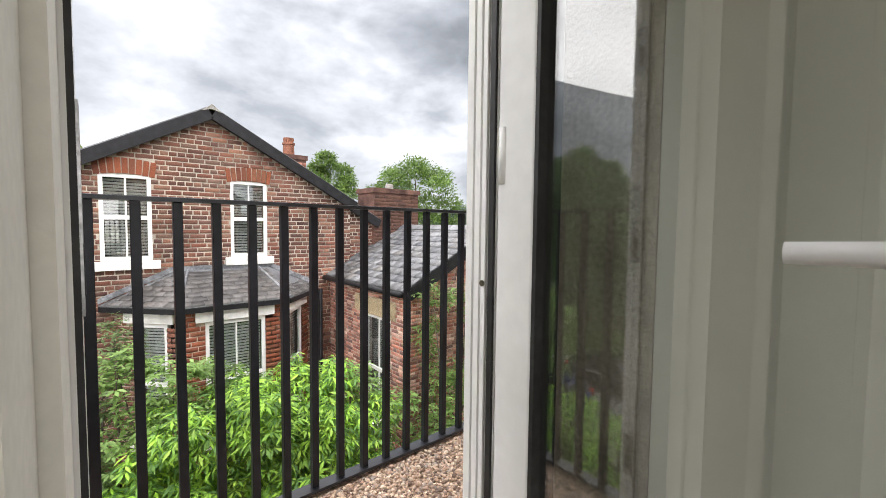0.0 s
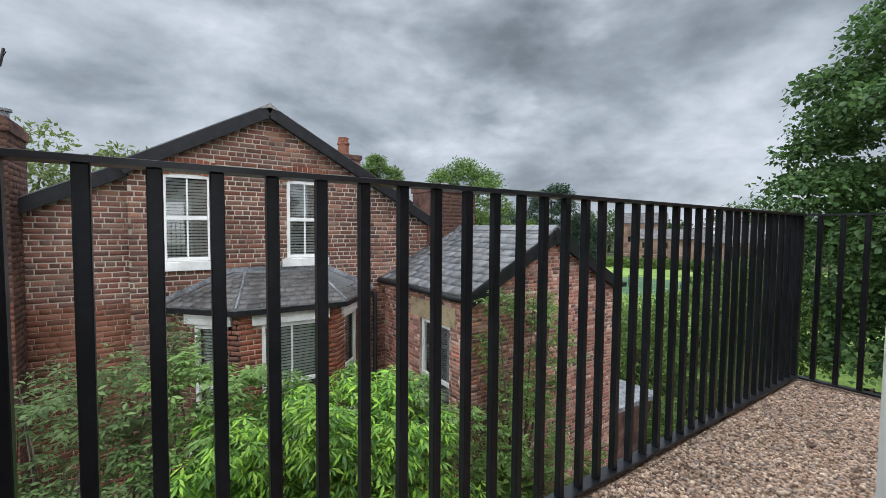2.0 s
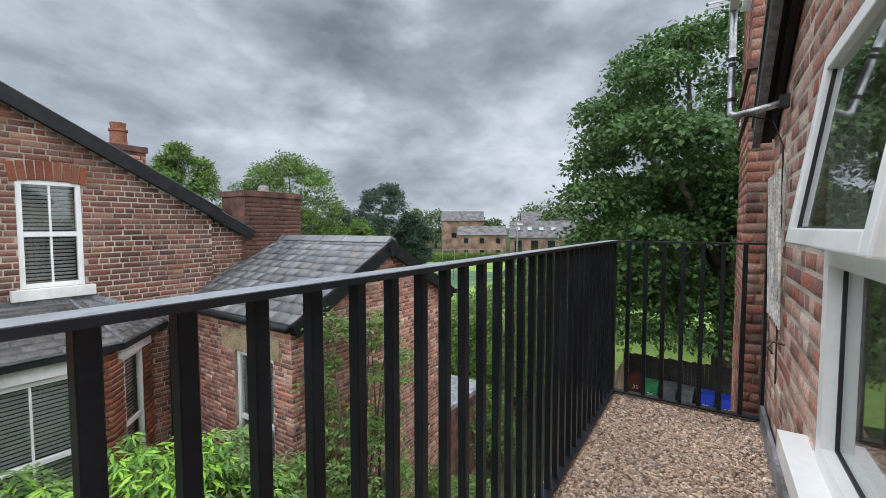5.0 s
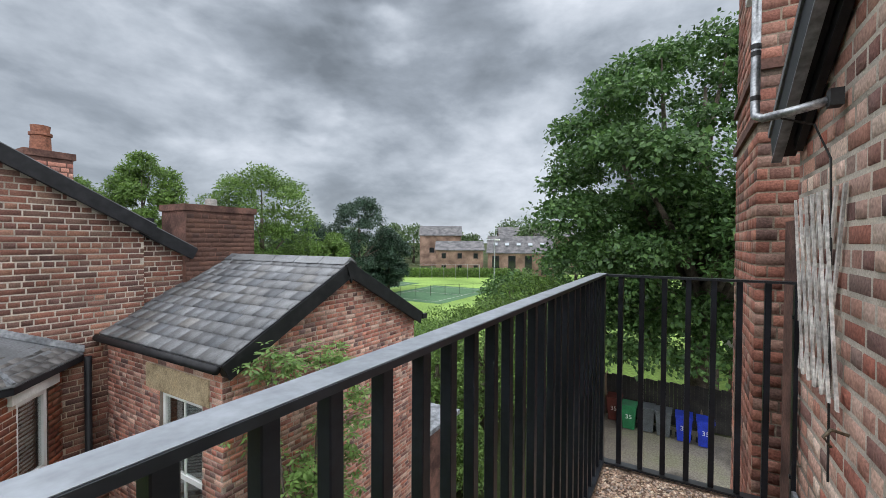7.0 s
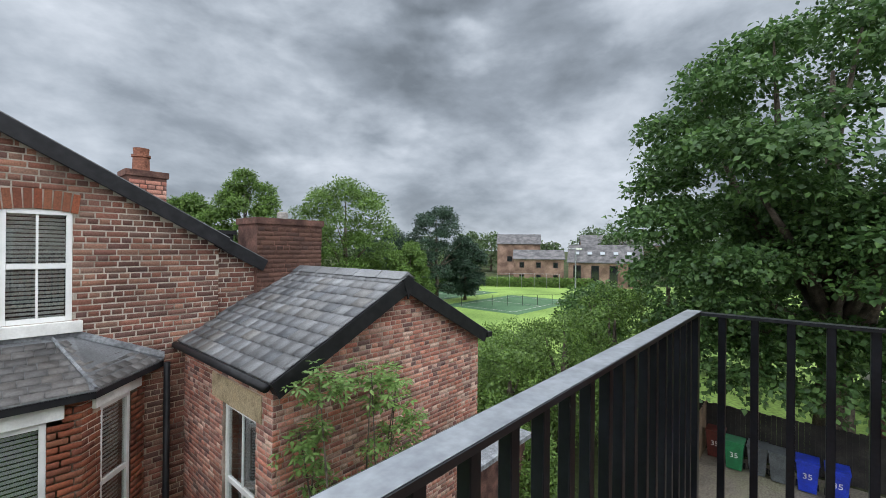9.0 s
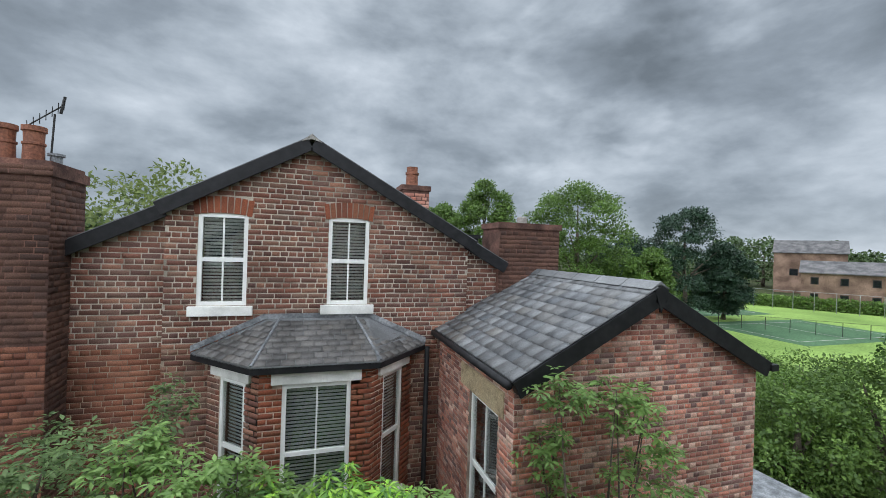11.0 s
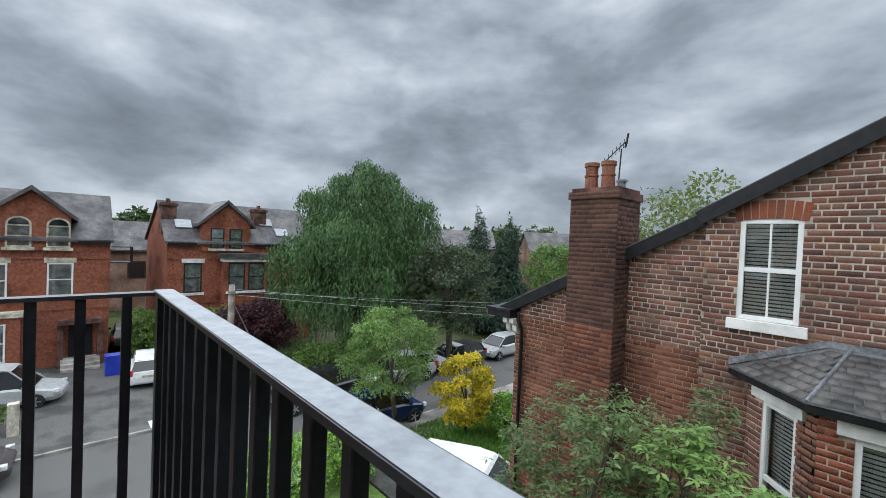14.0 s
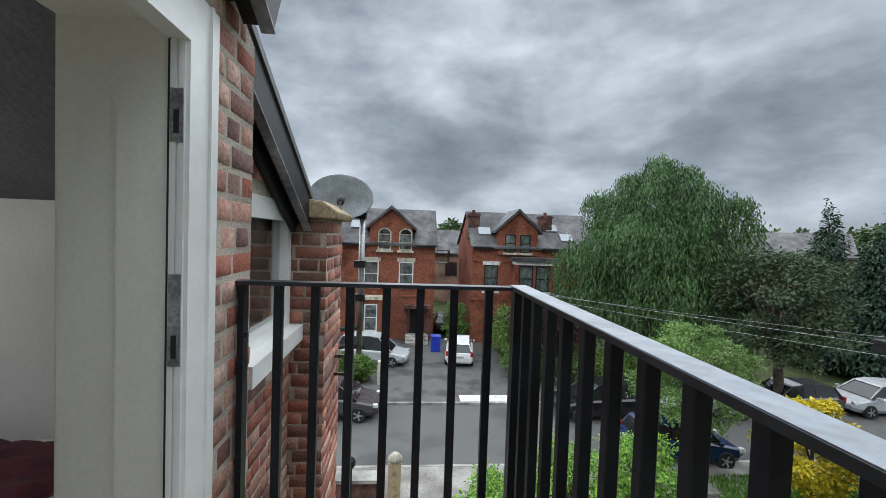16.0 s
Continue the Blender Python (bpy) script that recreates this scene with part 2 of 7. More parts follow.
M["blind"] = material("white_blind", [(0.78, 0.78, 0.77), (0.84, 0.84, 0.83)], rough=0.5, bump=0.0, stain=0.05, spread=0.04)
# Grey of the drawn curtain, also used as reflected sky in villa panes.
M["curtain"] = material("grey_curtain_and_sky", [(0.20, 0.21, 0.22), (0.27, 0.28, 0.29)], rough=0.85, scale=3, fine=40, bump=0.2)
# Near-black colour that stands for the shade of unlit rooms.
M["inside"] = material("room_shade", [(0.02, 0.021, 0.023), (0.035, 0.036, 0.038)], rough=0.8, bump=0.0)
M["stone"] = material("buff_sandstone", [(0.34, 0.255, 0.15), (0.42, 0.33, 0.21), (0.30, 0.22, 0.13)], rough=0.85, scale=4, fine=60, bump=0.35)
M["terracotta"] = material("terracotta", [(0.202, 0.068, 0.036), (0.245, 0.094, 0.054), (0.144, 0.058, 0.036)], rough=0.75, scale=5, fine=40, bump=0.3)
M["concrete"] = material("concrete", [(0.27, 0.255, 0.235), (0.36, 0.345, 0.32)], rough=0.88, scale=1.4, fine=40, bump=0.35)
M["gravel"] = material("gravel_pebbles", [(0.524, 0.349, 0.237), (0.733, 0.541, 0.402), (0.366, 0.244, 0.175), (0.900, 0.750, 0.593), (0.611, 0.402, 0.297), (0.488, 0.419, 0.366), (0.190, 0.125, 0.095), (0.280, 0.190, 0.140)], rough=0.78, scale=2.0, fine=160, bump=0.2, depth=0.002, source="island", stain=0.12, spread=0.2)
M["gravel_bed"] = material("gravel_bed", [(0.291, 0.200, 0.146), (0.510, 0.364, 0.265)], rough=0.95, scale=60, fine=240, bump=0.8, depth=0.01)
M["asphalt"] = material("asphalt", [(0.089, 0.086, 0.084), (0.116, 0.114, 0.110), (0.101, 0.098, 0.094)], rough=0.82, scale=0.5, fine=30, bump=0.3, stain=0.15, spread=0.12)
M["tarmac"] = material("patched_tarmac", [(0.064, 0.062, 0.061), (0.121, 0.118, 0.113), (0.083, 0.081, 0.078)], rough=0.7, scale=0.9, fine=20, bump=0.3, stain=0.25)
M["paving"] = material("concrete_paving", [(0.23, 0.215, 0.195), (0.31, 0.295, 0.27)], rough=0.85, scale=0.8, fine=25, bump=0.3)
M["yard"] = material("bare_earth_yard", [(0.130, 0.111, 0.088), (0.208, 0.182, 0.150), (0.156, 0.150, 0.098)], rough=0.92, scale=0.7, fine=18, bump=0.5, depth=0.03)
M["grass"] = material("grass", [(0.120, 0.200, 0.050), (0.200, 0.310, 0.080), (0.150, 0.240, 0.059)], rough=0.9, scale=0.35, fine=14, bump=0.7, depth=0.04, stain=0.25, spec=0.2)
M["court"] = material("bright_turf", [(0.16, 0.26, 0.06), (0.23, 0.34, 0.085)], rough=0.9, scale=0.12, fine=5, bump=0.3, stain=0.15, spec=0.2)
M["court_dark"] = material("tennis_court", [(0.055, 0.12, 0.06), (0.075, 0.15, 0.075)], rough=0.85, scale=0.2, fine=6, bump=0.2, stain=0.12, spec=0.2)
M["rough_ground"] = material("garden_ground", [(0.035, 0.05, 0.02), (0.06, 0.075, 0.03), (0.05, 0.045, 0.03)], rough=0.95, scale=0.25, fine=6, bump=0.8, depth=0.08, spec=0.1)
M["bark"] = material("bark", [(0.07, 0.055, 0.042), (0.13, 0.105, 0.08)], rough=0.92, scale=3, fine=22, bump=0.8, depth=0.03)
M["wood"] = material("weathered_wood", [(0.19, 0.13, 0.08), (0.27, 0.19, 0.12)], rough=0.85, scale=2, fine=40, bump=0.4)
M["pole_wood"] = material("grey_pole_wood", [(0.17, 0.15, 0.125), (0.25, 0.22, 0.19)], rough=0.88, scale=2, fine=30, bump=0.4)
M["fence"] = material("dark_fence", [(0.014, 0.013, 0.012), (0.028, 0.025, 0.022)], rough=0.8, scale=2, fine=30, bump=0.4)
M["brick_far"] = material("red_brick_far", [(0.216, 0.073, 0.045), (0.292, 0.103, 0.063), (0.184, 0.068, 0.045)], rough=0.9, scale=0.7, fine=9, bump=0.4, depth=0.02, spread=0.35, spec=0.2)
M["brick_farther"] = material("brown_brick_far", [(0.190, 0.120, 0.091), (0.247, 0.162, 0.124)], rough=0.9, scale=0.5, fine=7, bump=0.3, spread=0.25, spec=0.2)
M["glass"] = glass_material("window_glass")
M["car_glass"] = material("tinted_car_glass", [(0.012, 0.014, 0.016), (0.018, 0.02, 0.022)], rough=0.06, bump=0.0, stain=0.05, spread=0.05, spec=0.8)
M["tyre"] = material("tyre_rubber", [(0.015, 0.015, 0.016), (0.025, 0.025, 0.025)], rough=0.8, bump=0.1)
M["alloy"] = material("alloy_wheel", [(0.45, 0.45, 0.46), (0.55, 0.55, 0.56)], rough=0.35, metal=0.8, bump=0.0)
M["lamp_red"] = material("red_lens", [(0.35, 0.02, 0.02), (0.45, 0.03, 0.03)], rough=0.2, bump=0.0)
M["lamp_clear"] = material("clear_lens", [(0.6, 0.62, 0.64), (0.7, 0.72, 0.74)], rough=0.15, bump=0.0)
for nm, c in (("white_car", (0.72, 0.73, 0.73)), ("black_car", (0.012, 0.012, 0.014)), ("blue_car", (0.009, 0.022, 0.085)), ("grey_car", (0.06, 0.055, 0.06)), ("silver_car", (0.42, 0.44, 0.45))):
    M[nm] = material(nm + "_paint", [c, tuple(v * 1.1 for v in c)], rough=0.18, bump=0.0, stain=0.06, spread=0.03, spec=0.7)
for nm, c in (("bin_blue", (0.012, 0.035, 0.36)), ("bin_green", (0.015, 0.14, 0.055)), ("bin_grey", (0.075, 0.085, 0.09)), ("bin_brown", (0.09, 0.02, 0.015))):
    M[nm] = material(nm + "_plastic", [c, tuple(v * 1.25 for v in c)], rough=0.45, scale=3, fine=30, bump=0.05, stain=0.15)


def leaf(name, cs, light=0.32, rough=0.5):
    M[name] = material(name, cs, rough=rough, scale=0.8, fine=9, bump=0.0, source="island", spread=0.2, stain=0.2, spec=0.35, through_light=light)


leaf("leaf_lime", [(0.212, 0.426, 0.054), (0.341, 0.595, 0.065), (0.160, 0.341, 0.065), (0.422, 0.648, 0.096), (0.117, 0.255, 0.061), (0.085, 0.190, 0.051), (0.183, 0.359, 0.070)])
leaf("leaf_grey", [(0.090, 0.152, 0.055), (0.125, 0.199, 0.072), (0.160, 0.234, 0.090), (0.066, 0.113, 0.043)])
leaf("leaf_mid", [(0.084, 0.153, 0.037), (0.127, 0.215, 0.051), (0.169, 0.276, 0.057), (0.067, 0.123, 0.033)])
leaf("leaf_dark", [(0.043, 0.090, 0.030), (0.059, 0.128, 0.038), (0.085, 0.164, 0.048), (0.114, 0.212, 0.055)])
leaf("leaf_willow", [(0.062, 0.131, 0.047), (0.086, 0.169, 0.057), (0.116, 0.209, 0.072), (0.044, 0.094, 0.036)], 0.2)
leaf("leaf_grass", [(0.11, 0.25, 0.045), (0.15, 0.31, 0.055), (0.19, 0.36, 0.075)], 0.35)
leaf("leaf_bronze", [(0.068, 0.103, 0.049), (0.090, 0.129, 0.063), (0.052, 0.081, 0.043)], 0.25)
leaf("leaf_conifer", [(0.021, 0.048, 0.030), (0.033, 0.068, 0.041), (0.045, 0.090, 0.051)], 0.12)
leaf("leaf_purple", [(0.035, 0.012, 0.018), (0.055, 0.016, 0.024), (0.075, 0.022, 0.03)])
leaf("leaf_yellow", [(0.66, 0.52, 0.03), (0.74, 0.60, 0.05), (0.55, 0.45, 0.03), (0.32, 0.34, 0.05)])
leaf("leaf_fresh", [(0.151, 0.267, 0.069), (0.209, 0.337, 0.093), (0.116, 0.209, 0.057), (0.254, 0.383, 0.128)])
leaf("leaf_pale", [(0.15, 0.20, 0.06), (0.20, 0.25, 0.08), (0.11, 0.16, 0.05)], 0.45)
leaf("leaf_far", [(0.058, 0.101, 0.039), (0.078, 0.130, 0.047), (0.104, 0.163, 0.058)], 0.2)


# ---- mesh helpers ----
HOME = {}


def thing(name, base, label, category, group="", kind=""):
    ob = new(name)
    ob.location = base
    ob.empty_display_size = 0.2
    HOME[ob.name] = Matrix.Translation(base)
    return tagged(ob, label, category, group, kind)


def link_mesh(name, me, mat, parent=None, label="", kind=""):
    ob = new(name, me)
    if mat:
        me.materials.append(mat)
    if parent:
        ob.parent = parent
        if parent.name in HOME:
            ob.matrix_parent_inverse = HOME[parent.name].inverted()
    return tagged(ob, label, kind=kind)


def part(name, bm, mat, parent=None, label="", smooth=False, bevel=0.0, kind=""):
    if bevel:
        bmesh.ops.bevel(bm, geom=[e for e in bm.edges if len(e.link_faces) == 2 and e.calc_face_angle(0) > 0.6], offset=bevel, segments=2, profile=0.6, affect="EDGES")
    bmesh.ops.recalc_face_normals(bm, faces=bm.faces)
    me = bpy.data.meshes.new(name)
    bm.to_mesh(me)
    bm.free()
    if smooth:
        me.polygons.foreach_set("use_smooth", [True] * len(me.polygons))
    return link_mesh(name, me, mat, parent, label, kind)


def structure(name, bm, mat, label, category, bevel=0.0):
    ob = part(name, bm, mat, None, label, bevel=bevel, kind="structure")
    return tagged(ob, category=category)


def raw_mesh(name, verts, faces):
    """A mesh from arrays: verts (n, 3), faces (m, k)."""
    verts, faces = np.asarray(verts, np.float32), np.asarray(faces, np.int32)
    me = bpy.data.meshes.new(name)
    k = faces.shape[1]
    me.vertices.add(len(verts)); me.vertices.foreach_set("co", verts.ravel())
    me.loops.add(faces.size); me.loops.foreach_set("vertex_index", faces.ravel())
    me.polygons.add(len(faces)); me.polygons.foreach_set("loop_start", np.arange(0, faces.size, k, dtype=np.int32))
    me.update(calc_edges=True)
    return me


def box(bm, x0, x1, y0, y1, z0, z1, m=None):
    vs = [bm.verts.new((x, y, z)) for x in (x0, x1) for y in (y0, y1) for z in (z0, z1)]
    for f in ((0, 1, 3, 2), (4, 6, 7, 5), (0, 4, 5, 1), (2, 3, 7, 6), (0, 2, 6, 4), (1, 5, 7, 3)):
        bm.faces.new([vs[i] for i in f])
    if m is not None:
        bmesh.ops.transform(bm, matrix=m, verts=vs)
    return bm


def boxes(*sizes, m=None):
    bm = bmesh.new()
    for s in sizes:
        box(bm, *s, m=m)
    return bm


def prism(points, a, b, m=None, bm=None):
    """A polygon in the plane (u, v) pulled from w = a to w = b."""
    bm = bm or bmesh.new()
    lo = [bm.verts.new((u, v, a)) for u, v in points]
    hi = [bm.verts.new((u, v, b)) for u, v in points]
    bm.faces.new(lo[::-1]); bm.faces.new(hi)
    for i in range(len(points)):
        j = (i + 1) % len(points)
        bm.faces.new((lo[i], lo[j], hi[j], hi[i]))
    if m is not None:
        bmesh.ops.transform(bm, matrix=m, verts=lo + hi)
    return bm


def tube(points, radii, sides=8, bm=None):
    """A tapered, bent, closed tube through the points."""
    bm = bm or bmesh.new()
    rings = []
    pts = [Vector(p) for p in points]
    if not isinstance(radii, (list, tuple)):
        radii = [radii] * len(pts)
    for i, p in enumerate(pts):
        d = (pts[min(i + 1, len(pts) - 1)] - pts[max(i - 1, 0)]).normalized()
        q = d.to_track_quat("Z", "Y")
        rings.append([bm.verts.new(p + q @ Vector((radii[i] * math.cos(2 * math.pi * k / sides), radii[i] * math.sin(2 * math.pi * k / sides), 0))) for k in range(sides)])
    for a, b in zip(rings, rings[1:]):
        for k in range(sides):
            bm.faces.new((a[k], a[(k + 1) % sides], b[(k + 1) % sides], b[k]))
    bm.faces.new(rings[0][::-1]); bm.faces.new(rings[-1])
    return bm


def lathe(profile, centre, sides=16, bm=None):
    """Turned shape: profile of (radius, z) around the upright through centre."""
    bm = bm or bmesh.new()
    rings = [[bm.verts.new((centre[0] + r * math.cos(2 * math.pi * k / sides), centre[1] + r * math.sin(2 * math.pi * k / sides), centre[2] + z)) for k in range(sides)] for r, z in profile]
    for a, b in zip(rings, rings[1:]):
        for k in range(sides):
            bm.faces.new((a[k], a[(k + 1) % sides], b[(k + 1) % sides], b[k]))
    bm.faces.new(rings[0][::-1]); bm.faces.new(rings[-1])
    return bm


def facing(origin, out):
    """Axes of an upright face: u to the right as seen from outside, v up, w outwards."""
    o = Vector((out[0], out[1], 0)).normalized()
    u = Vector((0, 0, 1)).cross(o)
    return Matrix(((u.x, 0, o.x, origin[0]), (u.y, 0, o.y, origin[1]), (0, 1, 0, origin[2]), (0, 0, 0, 1)))


def plane_axes(origin, u, v):
    """Axes of a sloping face from its lower edge u and its way up v."""
    u, v = Vector(u).normalized(), Vector(v)
    v = (v - u * v.dot(u)).normalized()
    w = u.cross(v)
    return Matrix(((u.x, v.x, w.x, origin[0]), (u.y, v.y, w.y, origin[1]), (u.z, v.z, w.z, origin[2]), (0, 0, 0, 1)))


def span(poly, v):
    xs = []
    for (a, b), (c, d) in zip(poly, poly[1:] + poly[:1]):
        if (b - v) * (d - v) < 0:
            xs.append(a + (c - a) * (v - b) / (d - b))
    return (min(xs), max(xs)) if len(xs) > 1 else None


def rows_of(poly, holes, length, height, gap, every=0, offset=0.5):
    """Pieces (u0, u1, v0, v1) laid in courses over a convex polygon, cut round the rectangular holes; every: each so many courses one of half-length pieces."""
    v, low = min(p[1] for p in poly), max(p[1] for p in poly)
    out, r = [], 0
    while v + height < low + height:
        a, b = span(poly, v + 0.002), span(poly, v + height - gap)
        if a and b:
            pieces = [(max(a[0], b[0]), min(a[1], b[1]))]
            for h in holes:
                if h[2] < v + height - gap and h[3] > v:
                    pieces = [q for s, e in pieces for q in ((s, min(e, h[0])), (max(s, h[1]), e)) if q[1] - q[0] > 0.02]
            step = length / 2 if every and r % every == every - 1 else length
            shift = ((r % 2) * offset + (0.25 if step < length else 0) + 0.24 * ((r * 0.618 + poly[0][0] * 3.1) % 1)) * length
            for s, e in pieces:
                k = math.floor((s + shift) / step)
                while True:
                    x0, x1 = max(s, k * step - shift), min(e, (k + 1) * step - shift - gap)
                    if k * step - shift > e:
                        break
                    if x1 - x0 > 0.03:
                        out.append((x0, x1, v, v + height - gap))
                    k += 1
        v += height
        r += 1
    return out


def joined_pieces(name, pieces, m, depth, mat, parent, rng, rough_edge=0.003, lift=None):
    """All the pieces as real blocks in one mesh of stuff: front and four sides each."""
    if not pieces:
        return None
    a = np.array(pieces)
    n = len(a)
    j = rng.uniform(-rough_edge, rough_edge, (n, 8, 2))
    w = depth + rng.uniform(-0.0025, 0.0025, n)
    co = np.zeros((n, 8, 3))
    b = 0.003
    us = np.stack([a[:, 0], a[:, 1], a[:, 1], a[:, 0]], 1)
    vs = np.stack([a[:, 2], a[:, 2], a[:, 3], a[:, 3]], 1)
    co[:, :4, 0], co[:, :4, 1] = us, vs
    co[:, 4:, 0] = us + np.array([b, -b, -b, b]) + j[:, 4:, 0]
    co[:, 4:, 1] = vs + np.array([b, b, -b, -b]) + j[:, 4:, 1]
    co[:, 4:, 2] = w[:, None] if lift is None else w[:, None] + np.array([lift, lift, 0, 0])
    mm = np.array(m)
    co = co.reshape(-1, 3) @ mm[:3, :3].T + mm[:3, 3]
    f = np.array([[4, 5, 6, 7], [0, 1, 5, 4], [1, 2, 6, 5], [2, 3, 7, 6], [3, 0, 4, 7]])
    return link_mesh(name, raw_mesh(name, co, (f[None] + 8 * np.arange(n)[:, None, None]).reshape(-1, 4)), mat, parent, kind="stuff")


SHARED = {}


def single_pieces(name, pieces, m, depth, mat, parent, lift=0.0):
    """Pieces as objects of their own, on one mesh for each size."""
    for u0, u1, v0, v1 in pieces:
        key = (name, mat.name, round(u1 - u0, 3), round(v1 - v0, 3), depth, lift)
        if key not in SHARED:
            l, h, b = u1 - u0, v1 - v0, 0.003
            co = [(0, 0, 0), (l, 0, 0), (l, h, 0), (0, h, 0), (b, b, depth + lift), (l - b, b, depth + lift), (l - b, h - b, depth), (b, h - b, depth)]
            me = raw_mesh(name, co, [[4, 5, 6, 7], [0, 1, 5, 4], [1, 2, 6, 5], [2, 3, 7, 6], [3, 0, 4, 7]])
            me.materials.append(mat)
            SHARED[key] = me
        ob = new(name, SHARED[key])
        ob.parent = parent
        if parent.name in HOME:
            ob.matrix_parent_inverse = HOME[parent.name].inverted()
        ob.matrix_basis = m @ Matrix.Translation((u0, v0, 0)) @ pose(0, 0, random.uniform(-0.002, 0.001), random.uniform(-1.2, 1.2), random.uniform(-0.4, 0.4), random.uniform(-0.6, 0.6))


def wall_body(poly, holes, thick, m):
    """A wall with thickness under a convex outline, with rectangular holes right through it; its outer face lies at w = 0."""
    bm = bmesh.new()
    cuts = sorted({round(x, 4) for x in [p[0] for p in poly] + [h[i] for h in holes for i in (0, 1)]})
    lo, hi = min(p[0] for p in poly), max(p[0] for p in poly)
    cuts = [c for c in cuts if lo <= c <= hi]

    def ends(u):
        ys = []
        for (a, b), (c, d) in zip(poly, poly[1:] + poly[:1]):
            if abs(a - c) > 1e-9 and min(a, c) - 1e-9 <= u <= max(a, c) + 1e-9:
                ys.append(b + (d - b) * (u - a) / (c - a))
        return min(ys), max(ys)

    for a, b in zip(cuts, cuts[1:]):
        if b - a < 1e-4:
            continue
        (l0, t0), (l1, t1) = ends(a + 1e-5), ends(b - 1e-5)
        cover = sorted((h for h in holes if h[0] < (a + b) / 2 < h[1]), key=lambda h: h[2])
        base = (l0, l1)
        for h in cover:
            if h[2] > base[0]:
                prism([(a, base[0]), (b, base[1]), (b, h[2]), (a, h[2])], -thick, 0, m, bm)
            base = (h[3], h[3])
        prism([(a, base[0]), (b, base[1]), (b, t1), (a, t0)], -thick, 0, m, bm)
    bmesh.ops.remove_doubles(bm, verts=bm.verts, dist=0.0005)
    return bm


def brickwork(parent, poly, holes, m, colour, rng, near=None, depth=0.005, every=4, course=0.075, length=0.228, gap=0.014):
    """Bricks over a wall's face: those in the rectangles near are objects, at most 300, the others are joined."""
    pieces = rows_of(poly, holes, length, course, gap, every)
    single = []
    if near:
        single = [p for p in pieces for q in near if q[0] < p[0] and p[1] < q[1] and q[2] < p[2] and p[3] < q[3] and (p[1] - p[0]) > 0.09][:300]
        keep = set(single)
        pieces = [p for p in pieces if p not in keep]
    elif len(pieces) <= 200:
        single, pieces = pieces, []
    joined_pieces("brick_rest", pieces, m, depth, M[colour + "_island"], parent, rng)
    single_pieces("brick", single, m, depth, M[colour + "_object"], parent)


def sash_window(name, m, w, h, parent=None, blinds=True, border=0.055, bars=1, sill=0.0, label="", mid=0.5, kind="", slat=0.05, inset=0.0, mat=None, middle_bar=0.022, back=0.3, behind=None, tilt=45):
    """A sash window in the axes m, its lower left corner at the origin: frame, meeting rail, glazing bars, panes, blind and sill."""
    mat = mat or M["white"]
    f, d0, d1 = border, -0.07 - inset, -0.012 - inset
    bm = bmesh.new()
    for b in ((0, f, 0, h), (w - f, w, 0, h), (f, w - f, 0, f), (f, w - f, h - f, h)):
        box(bm, b[0], b[1], b[2], b[3], d0, d1)
    bmesh.ops.transform(bm, matrix=m, verts=bm.verts)
    body = part(name, bm, mat, parent, label, bevel=0.004, kind=kind)
    ym = h * mid
    part("meeting_rail", boxes((f, w - f, ym - 0.03, ym + 0.03, d0 + 0.01, d1 - 0.006), m=m), mat, body, bevel=0.003)
    for k in range(bars):
        x = w * (k + 1) / (bars + 1)
        part("glazing_bar", boxes((x - middle_bar / 2, x + middle_bar / 2, f, ym - 0.03, d0 + 0.022, d1 - 0.014), (x - middle_bar / 2, x + middle_bar / 2, ym + 0.03, h - f, d0 + 0.022, d1 - 0.014), m=m), mat, body)
    for a, b in ((f, ym - 0.03), (ym + 0.03, h - f)):
        p = part("pane", boxes((f, w - f, a, b, d0 + 0.03, d0 + 0.034), m=m), M["glass"], body)
        p.visible_shadow = False
    if blinds:
        bm = bmesh.new()
        v = f
        while v < h - f:
            box(bm, f, w - f, -0.022, 0.022, -0.001, 0.001, Matrix.Translation((0, v, d0 - 0.045)) @ pose(0, 0, 0, tilt))
            v += slat
        bmesh.ops.transform(bm, matrix=m, verts=bm.verts)
        part("blind", bm, M["blind"], body, "white horizontal slatted blind")
    # Backing sheet; its default colour paints the room's shade.
    part("room_behind", boxes((0.01, w - 0.01, 0.01, h - 0.01, d0 - back, d0 - back + 0.012), m=m), behind or M["inside"], body, "flat coloured sheet closing the window behind the glass")
    if sill:
        part("sill", boxes((-sill, w + sill, -0.135, -0.005, -0.05, 0.075), m=m), M["white_paint"], body, "white painted sill", bevel=0.006)
    return body


# ---- foliage helpers ----
def leaf_mesh(name, p, d, n, length, width):
    """Folded leaves at p, pointing along d, with faces towards n."""
    d = d / np.linalg.norm(d, axis=1, keepdims=True)
    s = np.cross(d, n)
    s /= np.linalg.norm(s, axis=1, keepdims=True) + 1e-9
    up = np.cross(s, d)
    l, w = length[:, None], width[:, None]
    co = np.stack([p, p + d * l * 0.45 + s * w * 0.5 + up * w * 0.12, p + d * l - up * l * 0.08, p + d * l * 0.45 - s * w * 0.5 + up * w * 0.12], 1).reshape(-1, 3)
    k = 4 * np.arange(len(p))[:, None, None]
    return raw_mesh(name, co, (np.array([[0, 1, 2], [0, 2, 3]])[None] + k).reshape(-1, 3))


def unit(rng, n):
    v = rng.normal(size=(n, 3))
    return v / np.linalg.norm(v, axis=1, keepdims=True)


